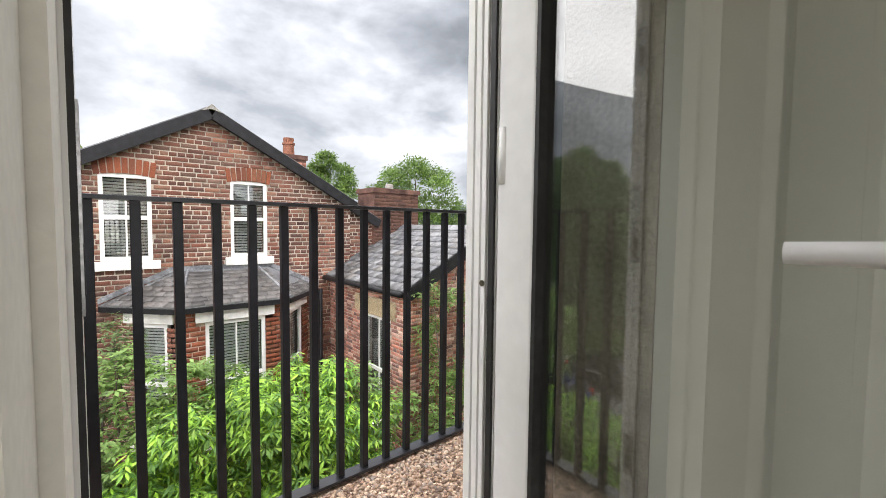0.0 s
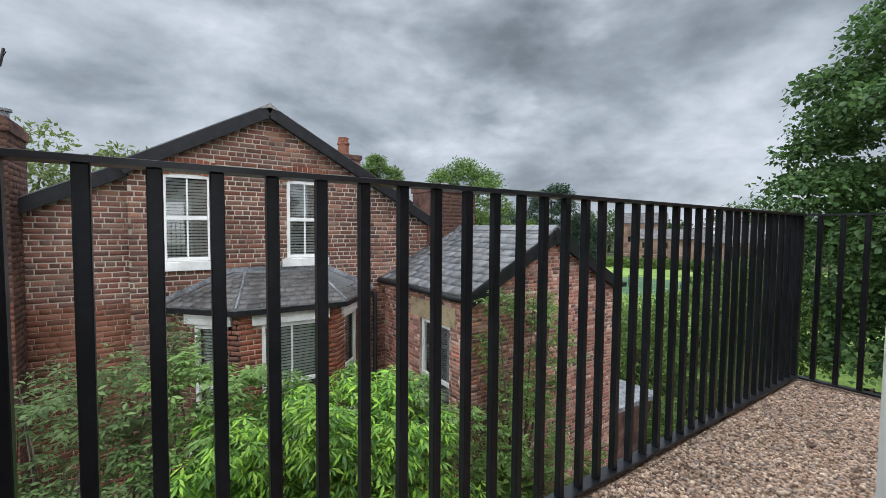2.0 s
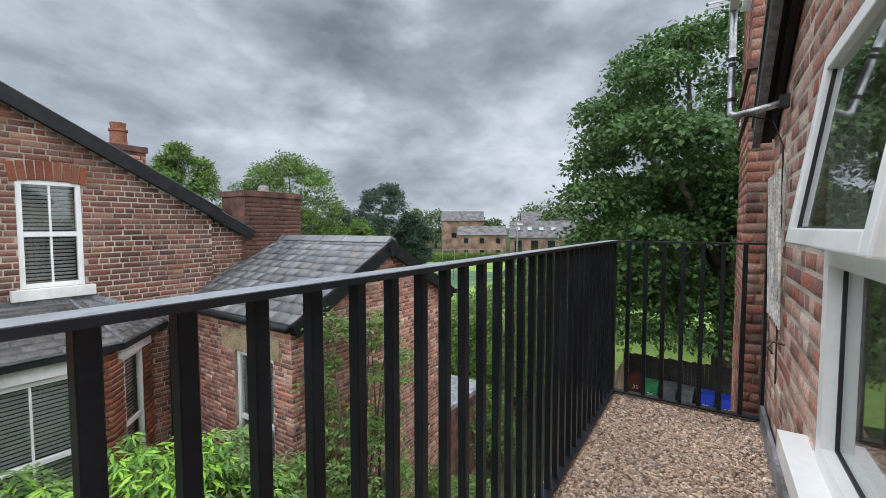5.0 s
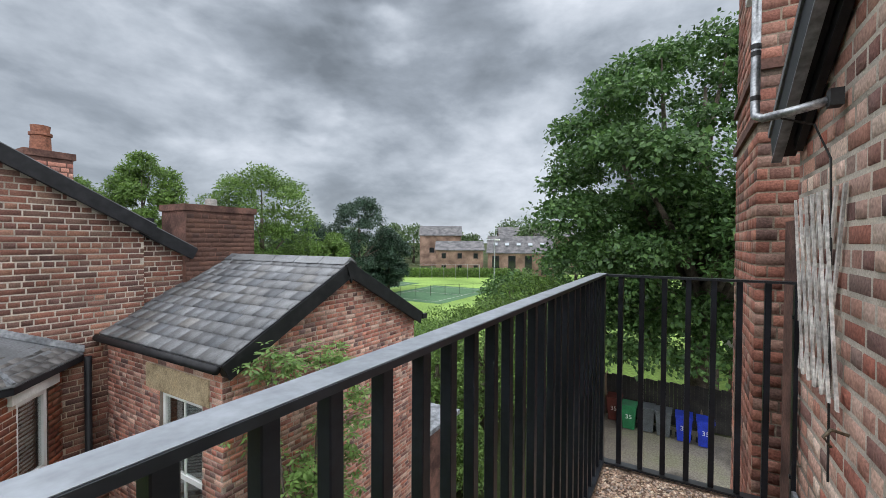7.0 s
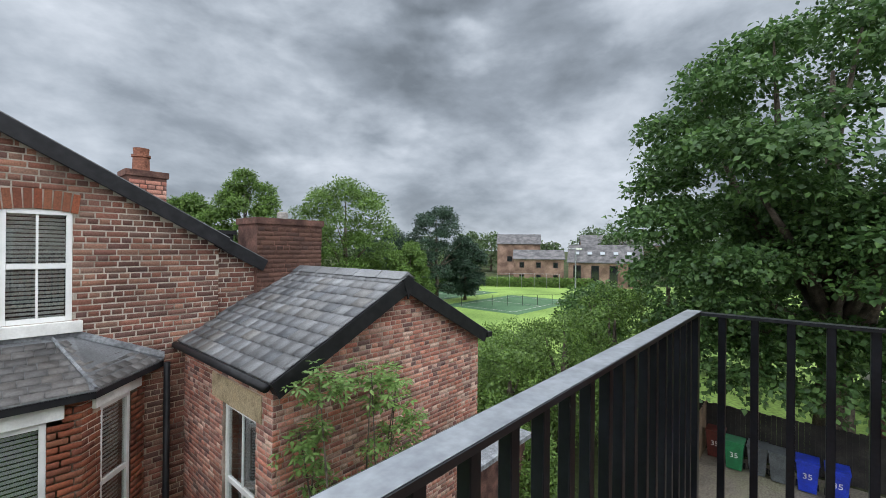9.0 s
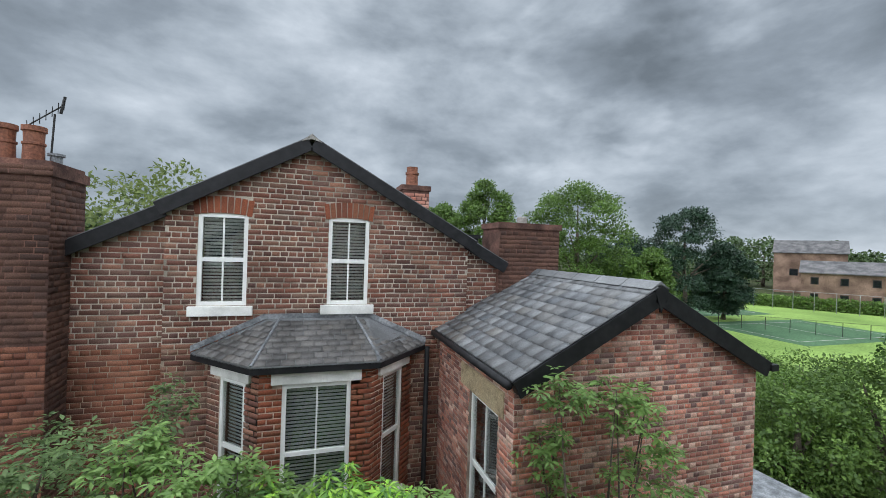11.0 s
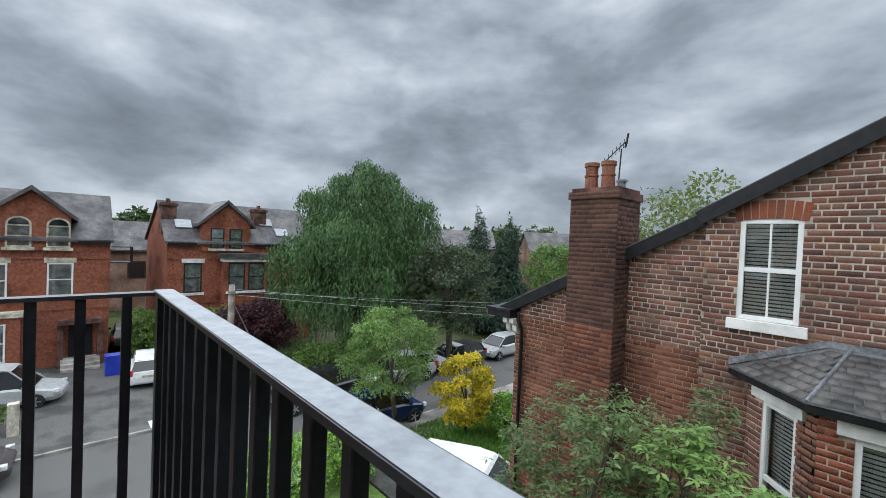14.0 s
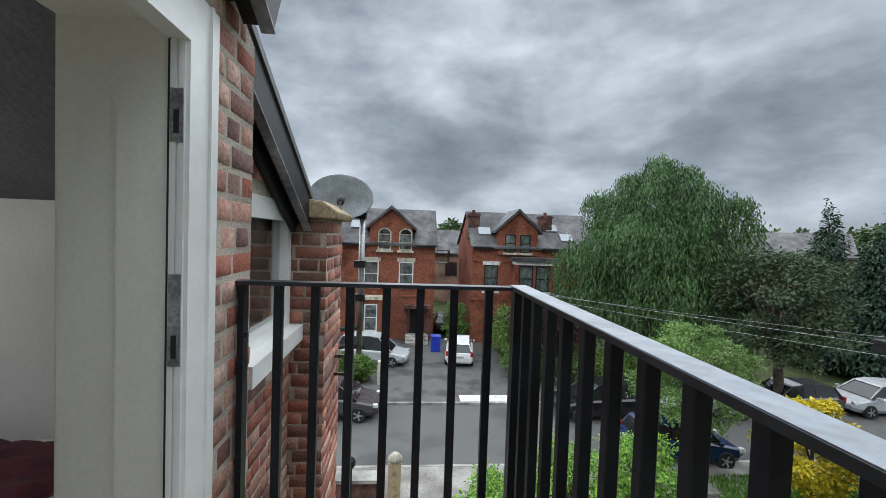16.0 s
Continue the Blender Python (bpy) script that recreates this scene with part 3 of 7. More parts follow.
def blob_leaves(rng, blobs, per, fill=0.55):
    """Leaf places over lumpy balls (x, y, z, rx, rz): more towards the skin, few at the underside."""
    ps, ns = [], []
    tot = sum(b[3] ** 2 for b in blobs)
    for x, y, z, r, rz in blobs:
        n = max(8, int(per * r * r / tot))
        u = unit(rng, n)
        u[:, 2] = np.where(u[:, 2] < -0.35, -u[:, 2], u[:, 2])
        k = (1 - fill * rng.random(n) ** 1.6) * (1 + 0.18 * np.sin(u[:, 0] * 7 + x * 3) * np.cos(u[:, 1] * 6 + y) + 0.1 * rng.normal(size=n))
        ps.append(np.array([x, y, z]) + u * k[:, None] * np.array([r, r, rz]))
        ns.append(u)
    return np.concatenate(ps), np.concatenate(ns)


def lumps(rng, centre, radius, rz, count, size, low=-0.75):
    """Lumps spread over an egg-shaped crown."""
    out = []
    for k in range(count):
        z = low + (0.97 - low) * (k + 0.5) / count
        a = 2.39996 * k + rng.uniform(-0.4, 0.4)
        q = math.sqrt(max(0.0, 1 - z * z)) * rng.uniform(0.55, 0.92)
        s = size * rng.uniform(0.7, 1.25)
        out.append((centre[0] + radius * q * math.cos(a), centre[1] + radius * q * math.sin(a), centre[2] + rz * z * rng.uniform(0.75, 0.95), s, s * rng.uniform(0.65, 0.9)))
    return out


def tree(name, base, label, blobs, mat, leaves, size, rng, trunk=0.2, category="tree", group="", fork=0.35, limbs=8, aspect=0.55, droop=0.3):
    top = max(b[2] + b[4] for b in blobs)
    cx, cy = np.mean([b[0] for b in blobs]), np.mean([b[1] for b in blobs])
    root = thing(name, base, label, category, group)
    h = top - base[2]
    bm = tube([base, (base[0] + 0.02 * h, base[1], base[2] + 0.2 * h), (0.5 * base[0] + 0.5 * cx, 0.5 * base[1] + 0.5 * cy, base[2] + 0.5 * h), (cx, cy, base[2] + 0.86 * h)], [trunk * 1.3, trunk, trunk * 0.7, trunk * 0.12], 9)
    part("trunk", bm, M["bark"], root, smooth=True)
    fork_z = base[2] + fork * h
    pick = [blobs[i] for i in rng.permutation(len(blobs))[:limbs]]
    for b in pick:
        z0 = min(max(fork_z, b[2] - 0.5 * h), b[2] - 0.1)
        t = (z0 - base[2]) / h
        s = Vector((base[0] + (cx - base[0]) * t, base[1] + (cy - base[1]) * t, z0))
        e = Vector(b[:3])
        mid = s.lerp(e, 0.5) + Vector((rng.uniform(-1, 1), rng.uniform(-1, 1), rng.uniform(-0.2, 0.8))) * 0.08 * (e - s).length
        part("limb", tube([s, mid, e], [trunk * 0.5, trunk * 0.3, trunk * 0.06], 6), M["bark"], root, smooth=True)
    p, n = blob_leaves(rng, blobs, leaves)
    k = len(p)
    d = n * 0.6 + unit(rng, k) * 0.7 + np.array([0, 0, -droop])
    nn = n * 0.6 + unit(rng, k) * 0.6 + np.array([0, 0, 0.6])
    ln = size * rng.uniform(0.6, 1.3, k)
    link_mesh("crown", leaf_mesh("crown", p, d, nn, ln, ln * aspect), mat, root, "leafy crown")
    return root


GROUND = -6.4
rng = np.random.default_rng(7)

# ---- ground and street ----
bm = bmesh.new()
bmesh.ops.create_circle(bm, cap_ends=True, segments=64, radius=2500, matrix=Matrix.Translation((0, 0, GROUND - 0.03)))
structure("ground", bm, M["rough_ground"], "dark green garden ground running to the horizon", "ground")
structure("road", boxes((-17.8, -12.8, -70, 90, GROUND - 0.1, GROUND)), M["asphalt"], "grey worn asphalt street between the houses", "road")
structure("pavement_far", boxes((-20.0, -17.92, -70, 90, GROUND - 0.1, GROUND + 0.09)), M["tarmac"], "patched tarmac pavement along the far side of the street", "pavement")
structure("pavement_near", boxes((-12.68, -11.0, -70, 90, GROUND - 0.1, GROUND + 0.09)), M["paving"], "concrete pavement along the near side of the street", "pavement")
for nm, x in (("kerb_far", -17.86), ("kerb_near", -12.74)):
    kerb = thing(nm, (x, 2, GROUND), "row of grey concrete kerb stones", "kerb", kind="structure")
    for k in range(40):
        y = -8 + k * 0.915
        part("kerb_stone", boxes((x - 0.06, x + 0.06, y, y + 0.9, GROUND - 0.1, GROUND + 0.1)), M["concrete"], kerb)
structure("driveway_far", boxes((-29.5, -20.0, -4.0, 6.8, GROUND - 0.05, GROUND + 0.04)), M["tarmac"], "patched dark tarmac forecourt before the red houses", "driveway")
structure("dropped_kerb_strip", boxes((-18.7, -17.95, 3.2, 6.2, GROUND, GROUND + 0.1)), M["white_paint"], "pale concrete strip at the forecourt entrance", "pavement")
structure("driveway_near", boxes((-11.0, -3.0, 7.9, 10.2, GROUND - 0.05, GROUND + 0.02)), M["tarmac"], "tarmac drive beside the brick house", "driveway")
structure("lawn_front", boxes((-11.0, -4.4, 3.5, 7.8, GROUND - 0.05, GROUND + 0.03), (-12.0, -4.4, 10.25, 20, GROUND - 0.05, GROUND + 0.06)), M["grass"], "green front lawn beside the brick house", "lawn")
structure("front_path", boxes((-11.0, -2.0, -2.5, 3.0, GROUND - 0.05, GROUND + 0.02)), M["paving"], "worn concrete path to the street", "path")
structure("yard", boxes((7.0, 20.2, -8, 3.4, GROUND - 0.05, GROUND)), M["yard"], "bare earth back yard with moss", "yard")
structure("sports_field", boxes((21.5, 100, -30, 66, GROUND - 0.05, GROUND + 0.02)), M["court"], "bright green turf of the sports ground", "field")
structure("tennis_court", boxes((44, 62, 26, 38, GROUND, GROUND + 0.03), (46, 64, 42, 54, GROUND, GROUND + 0.03)), M["court_dark"], "dark green tennis courts on the sports ground", "court")
bm = bmesh.new()
for x0, x1, y0, y1 in ((45.5, 60.5, 27.5, 36.5), (47.5, 62.5, 43.5, 52.5)):
    for a in ((x0, x1, y0, y0 + 0.12), (x0, x1, y1 - 0.12, y1), (x0, x0 + 0.12, y0, y1), (x1 - 0.12, x1, y0, y1), ((x0 + x1) / 2 - 0.06, (x0 + x1) / 2 + 0.06, y0, y1)):
        box(bm, *a, GROUND + 0.03, GROUND + 0.036)
structure("court_lines", bm, M["concrete"], "faded white tennis court lines", "court lines")

# ---- own house: the wall behind the balcony ----
own_axes = facing((0, 0, 0), (0, 1))
own_poly = [(-3.2, GROUND), (0.95, GROUND), (0.95, 1.86), (-1.15, 2.97), (-3.2, 1.80)]
own_holes = [(-0.19, 0.685, -0.27, 1.82), (-1.68, -0.75, 0.45, 1.74)]
wall_south = structure("wall_south", wall_body(own_poly, own_holes, 0.30, own_axes), M["mortar"], "old red brick gable wall with pale mortar behind the balcony", "wall")
brickwork(wall_south, own_poly, own_holes, own_axes, "pink", rng, gap=0.020, course=0.08, length=0.205, near=[(0.70, 0.94, 0.0, 1.7), (-3.19, -1.72, 0.1, 1.6), (-3.19, -0.2, 1.75, 2.0)], depth=0.003, every=2)
set_axes = facing((0, -0.14, 0), (0, 1))
set_poly = [(0.95, GROUND), (2.2, GROUND), (2.2, 1.22), (0.95, 1.88)]
set_holes = [(1.22, 1.93, 0.72, 1.41)]
wall_set_back = structure("wall_set_back", wall_body(set_poly, set_holes, 0.30, set_axes), M["mortar"], "set-back brick wall with a small window", "wall")
brickwork(wall_set_back, set_poly, set_holes, set_axes, "pink", rng, depth=0.005, every=2)
brickwork(wall_set_back, [(-0.14, GROUND), (0.0, GROUND), (0.0, 1.86), (-0.14, 1.86)], [], Matrix(((0, 0, -1, -0.95), (1, 0, 0, 0), (0, 1, 0, 0), (0, 0, 0, 1))), "pink", rng, every=2)
# east stack with its sloping shoulder
stack = structure("chimney_breast_east", boxes((3.75, 4.90, -0.60, 0.10, GROUND, 4.2)), M["mortar_dark"], "tall dark red brick chimney stack past the end of the balcony", "chimney")
west_face = Matrix(((0, 0, -1, 3.75), (1, 0, 0, 0), (0, 1, 0, 0), (0, 0, 0, 1)))
north_face = facing((0, 0.10, 0), (0, 1))
for a, b in ((-5.0, 2.02), (2.09, 2.34), (2.41, 4.2)):
    brickwork(stack, [(-0.60, a), (0.10, a), (0.10, b), (-0.60, b)], [], west_face, "stack", rng, every=2, depth=0.005, gap=0.010, near=[(-0.4, 0.10, 0.2, 2.4)])
    brickwork(stack, [(-4.90, a), (-3.75, a), (-3.75, b), (-4.90, b)], [], north_face, "stack", rng, every=2, depth=0.005, gap=0.010, near=[(-4.9, -3.75, 0.6, 1.8)])
for z in (2.02, 2.34):
    part("string_course", boxes((3.725, 4.925, -0.60, 0.125, z + 0.004, z + 0.066)), M["soot"], stack, "projecting brick course", bevel=0.006)
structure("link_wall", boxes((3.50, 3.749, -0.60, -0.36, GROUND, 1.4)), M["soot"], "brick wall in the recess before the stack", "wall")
# west corner pier with stone kneeler
pier = structure("pier_west", boxes((-2.5, -1.95, -0.20, 0.06, GROUND, 1.33)), M["mortar"], "brick corner pier of the gable", "pier")
brickwork(pier, [(0.0, GROUND), (0.20, GROUND), (0.20, 1.33), (0.0, 1.33)], [], Matrix(((0, 0, 1, -1.95), (-1, 0, 0, 0.06), (0, 1, 0, 0), (0, 0, 0, 1))), "stack", rng, every=2, gap=0.010)
brickwork(pier, [(1.95, GROUND), (2.5, GROUND), (2.5, 1.33), (1.95, 1.33)], [], facing((0, 0.06, 0), (0, 1)), "rust", rng)
part("kneeler", prism([(-0.22, 0), (0.12, 0), (0.13, 0.04), (0.04, 0.10), (-0.22, 0.12)], -2.55, -1.91, Matrix(((0, 0, 1, 0), (1, 0, 0, 0), (0, 1, 0, 1.332), (0, 0, 0, 1)))), M["stone"], pier, "sandstone kneeler block", bevel=0.012)
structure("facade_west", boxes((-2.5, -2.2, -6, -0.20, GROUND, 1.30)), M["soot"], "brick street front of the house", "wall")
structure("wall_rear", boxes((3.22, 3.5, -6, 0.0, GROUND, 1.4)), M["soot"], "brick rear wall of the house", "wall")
# slate roof, its verge boards and the box ends
roof = thing("roof", (1.05, 0, 1.3), "slate gable roof with black verge boards", "roof", kind="structure")
xz = Matrix(((1, 0, 0, 0), (0, 0, 1, 0), (0, 1, 0, 0), (0, 0, 0, 1)))
for a, b, y in (((-0.90, 2.02), (1.15, 3.08), 0.0), ((3.30, 1.86), (1.15, 3.08), 0.0), ((-2.10, 1.40), (-0.95, 2.01), -0.14)):
    s, e = Vector(a), Vector(b)
    d = (e - s).normalized()
    n = Vector((-d.y, d.x)) if d.x > 0 else Vector((d.y, -d.x))
    for nm, lo, hi, y0, y1, mt, cut in (("roof_slope", -0.035, 0.0, -6, 0.115, "slate", 0), ("verge_board", -0.19, -0.036, 0.085, 0.105, "black", 0), ("soffit", -0.165, -0.145, 0.012, 0.084, "black", 0), ("verge_trim", -0.20, -0.191, 0.070, 0.112, "lead", 0), ("wall_board", -0.235, -0.166, 0.012, 0.042, "black", 0.12)):
        t = s + d * cut
        part(nm, prism([tuple(t + n * lo), tuple(e + n * lo), tuple(e + n * hi), tuple(t + n * hi)], y + y0, y + y1, xz), M[mt], roof, bevel=0.002)
# ---- doorway and room ----
door_frame = thing("door_1", (-0.25, -0.04, -0.27), "white plastic balcony door frame, its glazed leaf open inwards", "door", kind="structure")
LJ, RJ = -0.54, 0.045
for a, b in ((-0.685, LJ), (RJ, 0.19)):
    bm = boxes((a, b, -0.042 if a < 0 else -0.075, 0.006, -0.27, 1.82))
    part("jamb", bm, M["white"], door_frame, bevel=0.005)
    e = LJ if a < 0 else RJ
    lo, hi = (e, e + 0.006) if a < 0 else (e - 0.006, e)
    for y0, y1 in ((-0.017, -0.004), (-0.036, -0.023), (-0.052, -0.042))[:2 if a < 0 else 3]:
        part("rebate_strip", boxes((lo, hi, y0, y1, -0.25, 1.694)), M["white"], door_frame)
    part("seal", boxes((lo, hi, *((-0.041, -0.0365) if a < 0 else (-0.072, -0.060)), -0.25, 1.694)), M["seal"], door_frame, "black rubber seal")
part("frame_bead", boxes((-0.64, -0.63, 0.006, 0.014, -0.27, 1.82)), M["white"], door_frame)
part("head", boxes((LJ, RJ, -0.042, 0.006, 1.695, 1.82)), M["white"], door_frame, bevel=0.005)
part("threshold", boxes((LJ, RJ, -0.075, 0.03, -0.27, -0.22)), M["white"], door_frame, bevel=0.005)
part("screw_hole", lathe([(0.006, 0), (0.006, 0.002)], (0, 0, 0), 10), M["brass"], door_frame).matrix_basis = pose(RJ - 0.0075, -0.048, 0.915, 0, -90, 0)
for z0, z1 in ((0.925, 1.145), (1.455, 1.58), (0.30, 0.42)):
    k = part("lock_keep", boxes((LJ + 0.001, LJ + 0.0085, -0.034, -0.005, z0, z1)), M["steel"], door_frame, "steel lock keep", bevel=0.002)
    part("keep_slot", boxes((LJ + 0.0086, LJ + 0.0095, -0.026, -0.014, z0 + 0.02, z0 + 0.075)), M["seal"], k)
leaf_axes = Matrix.Translation((0.071, -0.080, 0)) @ pose(0, 0, 0, 0, 0, -91.5)
leafd = part("leaf", boxes((0.0, 0.085, -0.03, 0.03, -0.235, 1.69), (0.555, 0.64, -0.03, 0.03, -0.235, 1.69), (0.085, 0.555, -0.03, 0.03, -0.235, -0.12), (0.085, 0.555, -0.03, 0.03, 1.60, 1.69), m=leaf_axes), M["white"], door_frame, "white glazed door leaf", bevel=0.006)
g = part("pane", boxes((0.085, 0.555, -0.012, -0.008, -0.12, 1.60), m=leaf_axes), M["glass"], leafd)
g.visible_shadow = False
part("gasket", boxes((0.085, 0.093, -0.032, 0.032, -0.12, 1.60), (0.547, 0.555, -0.032, 0.032, -0.12, 1.60), (0.093, 0.547, -0.032, 0.032, -0.12, -0.112), (0.093, 0.547, -0.032, 0.032, 1.592, 1.60), m=leaf_axes), M["seal"], leafd)
part("lever_handle", tube([leaf_axes @ Vector(p) for p in ((0.567, -0.03, 1.003), (0.567, -0.075, 1.003), (0.552, -0.082, 1.003), (0.427, -0.082, 1.0))], [0.011, 0.011, 0.0125, 0.011], 10), M["white"], leafd, "white lever handle", smooth=True)
part("handle_plate", boxes((0.549, 0.585, -0.044, -0.03, 0.89, 1.12), m=leaf_axes), M["white"], leafd, bevel=0.006)
for z in (0.2, 1.15):
    h = part("hinge", tube([(0.045, -0.090, z - 0.05), (0.045, -0.090, z + 0.05)], 0.010, 10), M["white"], door_frame, smooth=True)
structure("reveal_lining", boxes((-0.684, -0.545, -0.16, -0.044, -0.27, 1.79), (-0.76, -0.56, -0.30, -0.162, -0.27, 1.83), (-0.684, 0.19, -0.30, -0.044, 1.74, 1.819)), M["plaster"], "cream painted plaster reveal of the doorway", "reveal", bevel=0.006)
structure("room_floor", boxes((-2.14, 0.5, -2.75, -0.30, -0.37, -0.27)), M["carpet"], "grey carpet of the attic room", "floor")
structure("ceiling", boxes((-2.14, 0.5, -2.75, -0.30, 2.05, 2.15)), M["dark_room"], "cream attic room ceiling", "ceiling")
# The opening is added, out of view, to let daylight in.
structure("wall_room_back", boxes((-2.14, -1.9, -2.85, -2.75, -0.37, 2.15), (0.28, 0.5, -2.85, -2.75, -0.37, 2.15), (-1.9, 0.28, -2.85, -2.75, -0.37, 0.3), (-1.9, 0.28, -2.85, -2.75, 1.97, 2.15)), M["dark_room"], "cream attic room wall with an unseen opening added for daylight", "wall")
structure("wall_room_west", boxes((-2.14, -2.06, -2.75, -0.45, -0.27, 2.05)), M["dark_room"], "cream attic room wall", "wall")
structure("wall_room_east", boxes((0.36, 0.46, -2.75, -0.302, -0.27, 2.05)), M["plaster"], "cream attic room wall", "wall")
structure("wall_room_front", boxes((-2.06, -0.77, -0.47, -0.445, -0.27, 2.05), (-0.95, -0.765, -0.444, -0.302, -0.27, 2.05), (-0.77, 0.36, -0.42, -0.305, 1.84, 2.05), (0.19, 0.36, -0.33, -0.302, -0.27, 1.84)), M["plaster"], "cream attic room wall beside the door", "wall")
# Pale panel added to lighten the panes in place of reflected sky.
structure("net_curtain", boxes((0.72, 1.72, -0.20, -0.19, 0.44, 1.74)), M["plaster"], "plain pale panel added behind the window to lighten its panes", "curtain")
bed = thing("bed", (-1.1, -1.6, -0.27), "unmade bed with a dark red and purple cover", "bed")
M["bed_red"] = material("dark_red_cover", [(0.05, 0.012, 0.03), (0.13, 0.02, 0.035), (0.035, 0.03, 0.08)], rough=0.9, scale=3.2, fine=60, bump=0.4)
part("mattress", boxes((-1.52, -0.72, -2.6, -0.75, 0.02, 0.26)), M["plaster"], bed, bevel=0.04)
part("base", boxes((-1.52, -0.74, -2.6, -0.77, -0.27, 0.02)), M["fence"], bed, bevel=0.01)
bm = bmesh.new()
bmesh.ops.create_grid(bm, x_segments=24, y_segments=36, size=0.5)
for v in bm.verts:
    x, y = v.co.x, v.co.y
    v.co = Vector((-1.12 + x * 0.84, -1.55 + y * 1.66, 0.275 + 0.03 * noise.noise((x * 7, y * 6, 1)) + 0.02 * noise.noise((x * 15, y * 19, 3)) - (0.25 if abs(x) > 0.48 else 0)))
part("cover", bm, M["bed_red"], bed, "crumpled dark red and purple cover", smooth=True)

# ---- windows in the own wall ----
win = thing("window_1", (1.2, 0, 0.45), "white plastic window with its upper light open outwards", "window", kind="structure")
part("window_frame", boxes((0.75, 0.81, -0.07, 0.008, 0.45, 1.74), (1.62, 1.68, -0.07, 0.008, 0.45, 1.74), (0.81, 1.62, -0.07, 0.008, 0.45, 0.51), (0.81, 1.62, -0.07, 0.008, 1.68, 1.74), (0.81, 1.62, -0.07, 0.008, 1.08, 1.14)), M["white"], win, bevel=0.005)
p = part("pane", boxes((0.81, 1.62, -0.035, -0.031, 0.51, 1.08)), M["glass"], win); p.visible_shadow = False
part("pane_seal", boxes((0.81, 0.818, -0.037, -0.026, 0.51, 1.08), (1.612, 1.62, -0.037, -0.026, 0.51, 1.08), (0.818, 1.612, -0.037, -0.026, 0.51, 0.518)), M["seal"], win)
hang = Matrix.Translation((0, 0.012, 1.70)) @ pose(0, 0, 0, 8.0, 0, 0)
cas = part("casement", boxes((0.80, 0.85, -0.022, 0.022, -0.56, 0.0), (1.58, 1.63, -0.022, 0.022, -0.56, 0.0), (0.85, 1.58, -0.022, 0.022, -0.56, -0.515), (0.85, 1.58, -0.022, 0.022, -0.05, 0.0), m=hang), M["white"], win, "top-hung white casement, ajar", bevel=0.005)
p = part("pane", boxes((0.85, 1.58, -0.002, 0.002, -0.515, -0.05), m=hang), M["glass"], cas); p.visible_shadow = False
part("glazing_seal", boxes((1.574, 1.58, -0.007, 0.007, -0.515, -0.05), (0.85, 0.856, -0.007, 0.007, -0.515, -0.05), (0.856, 1.574, -0.007, 0.007, -0.515, -0.509), m=hang), M["seal"], cas)
part("stay", boxes((1.60, 1.606, -0.005, 0.085, 1.16, 1.172)), M["steel"], win, "steel window stay")
part("window_sill", boxes((0.68, 1.86, -0.05, 0.085, 0.37, 0.449)), M["white"], win, bevel=0.008)
part("window_board", boxes((0.72, 1.70, -0.42, -0.071, 0.40, 0.44)), M["white"], win)
win2 = thing("window_2", (-1.6, -0.14, 0.72), "small white plastic window beyond the railing", "window", kind="structure")
part("window_frame", boxes((-1.93, -1.86, -0.21, -0.134, 0.72, 1.41), (-1.29, -1.22, -0.21, -0.134, 0.72, 1.41), (-1.86, -1.29, -0.21, -0.134, 0.72, 0.78), (-1.86, -1.29, -0.21, -0.134, 1.31, 1.41)), M["white"], win2, bevel=0.005)
p = part("pane", boxes((-1.86, -1.29, -0.18, -0.176, 0.78, 1.31)), M["glass"], win2); p.visible_shadow = False
part("window_sill", boxes((-1.94, -1.16, -0.17, -0.06, 0.63, 0.719)), M["white"], win2, bevel=0.006)
part("room_behind", boxes((-1.92, -1.23, -0.36, -0.35, 0.73, 1.40)), M["curtain"], win2)

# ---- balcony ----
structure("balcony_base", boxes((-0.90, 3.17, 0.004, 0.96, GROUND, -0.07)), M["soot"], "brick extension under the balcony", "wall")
structure("balcony_floor", boxes((-0.89, 3.16, 0.003, 0.95, -0.066, -0.018)), M["gravel_bed"], "flat roof bedded in fine gravel", "floor")
structure("roof_upstand", boxes((-0.80, 3.10, 0.012, 0.030, -0.018, 0.10)), M["lead"], "grey felt upstand along the wall", "flashing")
N = 40000
u = unit(rng, N * 6).reshape(N, 6, 3)
octa = np.array([[1, 0, 0], [-1, 0, 0], [0, 1, 0], [0, -1, 0], [0, 0, 1], [0, 0, -1]])
ctr = np.stack([rng.uniform(-0.78, 3.07, N), rng.uniform(0.04, 0.865, N), rng.uniform(-0.022, -0.012, N)], 1)
size = rng.uniform(0.004, 0.0125, N)[:, None, None]
sq = np.stack([rng.uniform(0.7, 1.5, N), rng.uniform(0.7, 1.5, N), rng.uniform(0.5, 0.9, N)], 1)[:, None, :]
ang = rng.uniform(0, 6.28, N)
rot = np.zeros((N, 3, 3)); rot[:, 0, 0] = rot[:, 1, 1] = np.cos(ang); rot[:, 0, 1] = -np.sin(ang); rot[:, 1, 0] = np.sin(ang); rot[:, 2, 2] = 1
local = (octa[None] + 0.25 * u) * sq * size
co = np.einsum("nij,nkj->nki", rot, local) + ctr[:, None, :]
f8 = np.array([[0, 2, 4], [2, 1, 4], [1, 3, 4], [3, 0, 4], [2, 0, 5], [1, 2, 5], [3, 1, 5], [0, 3, 5]])
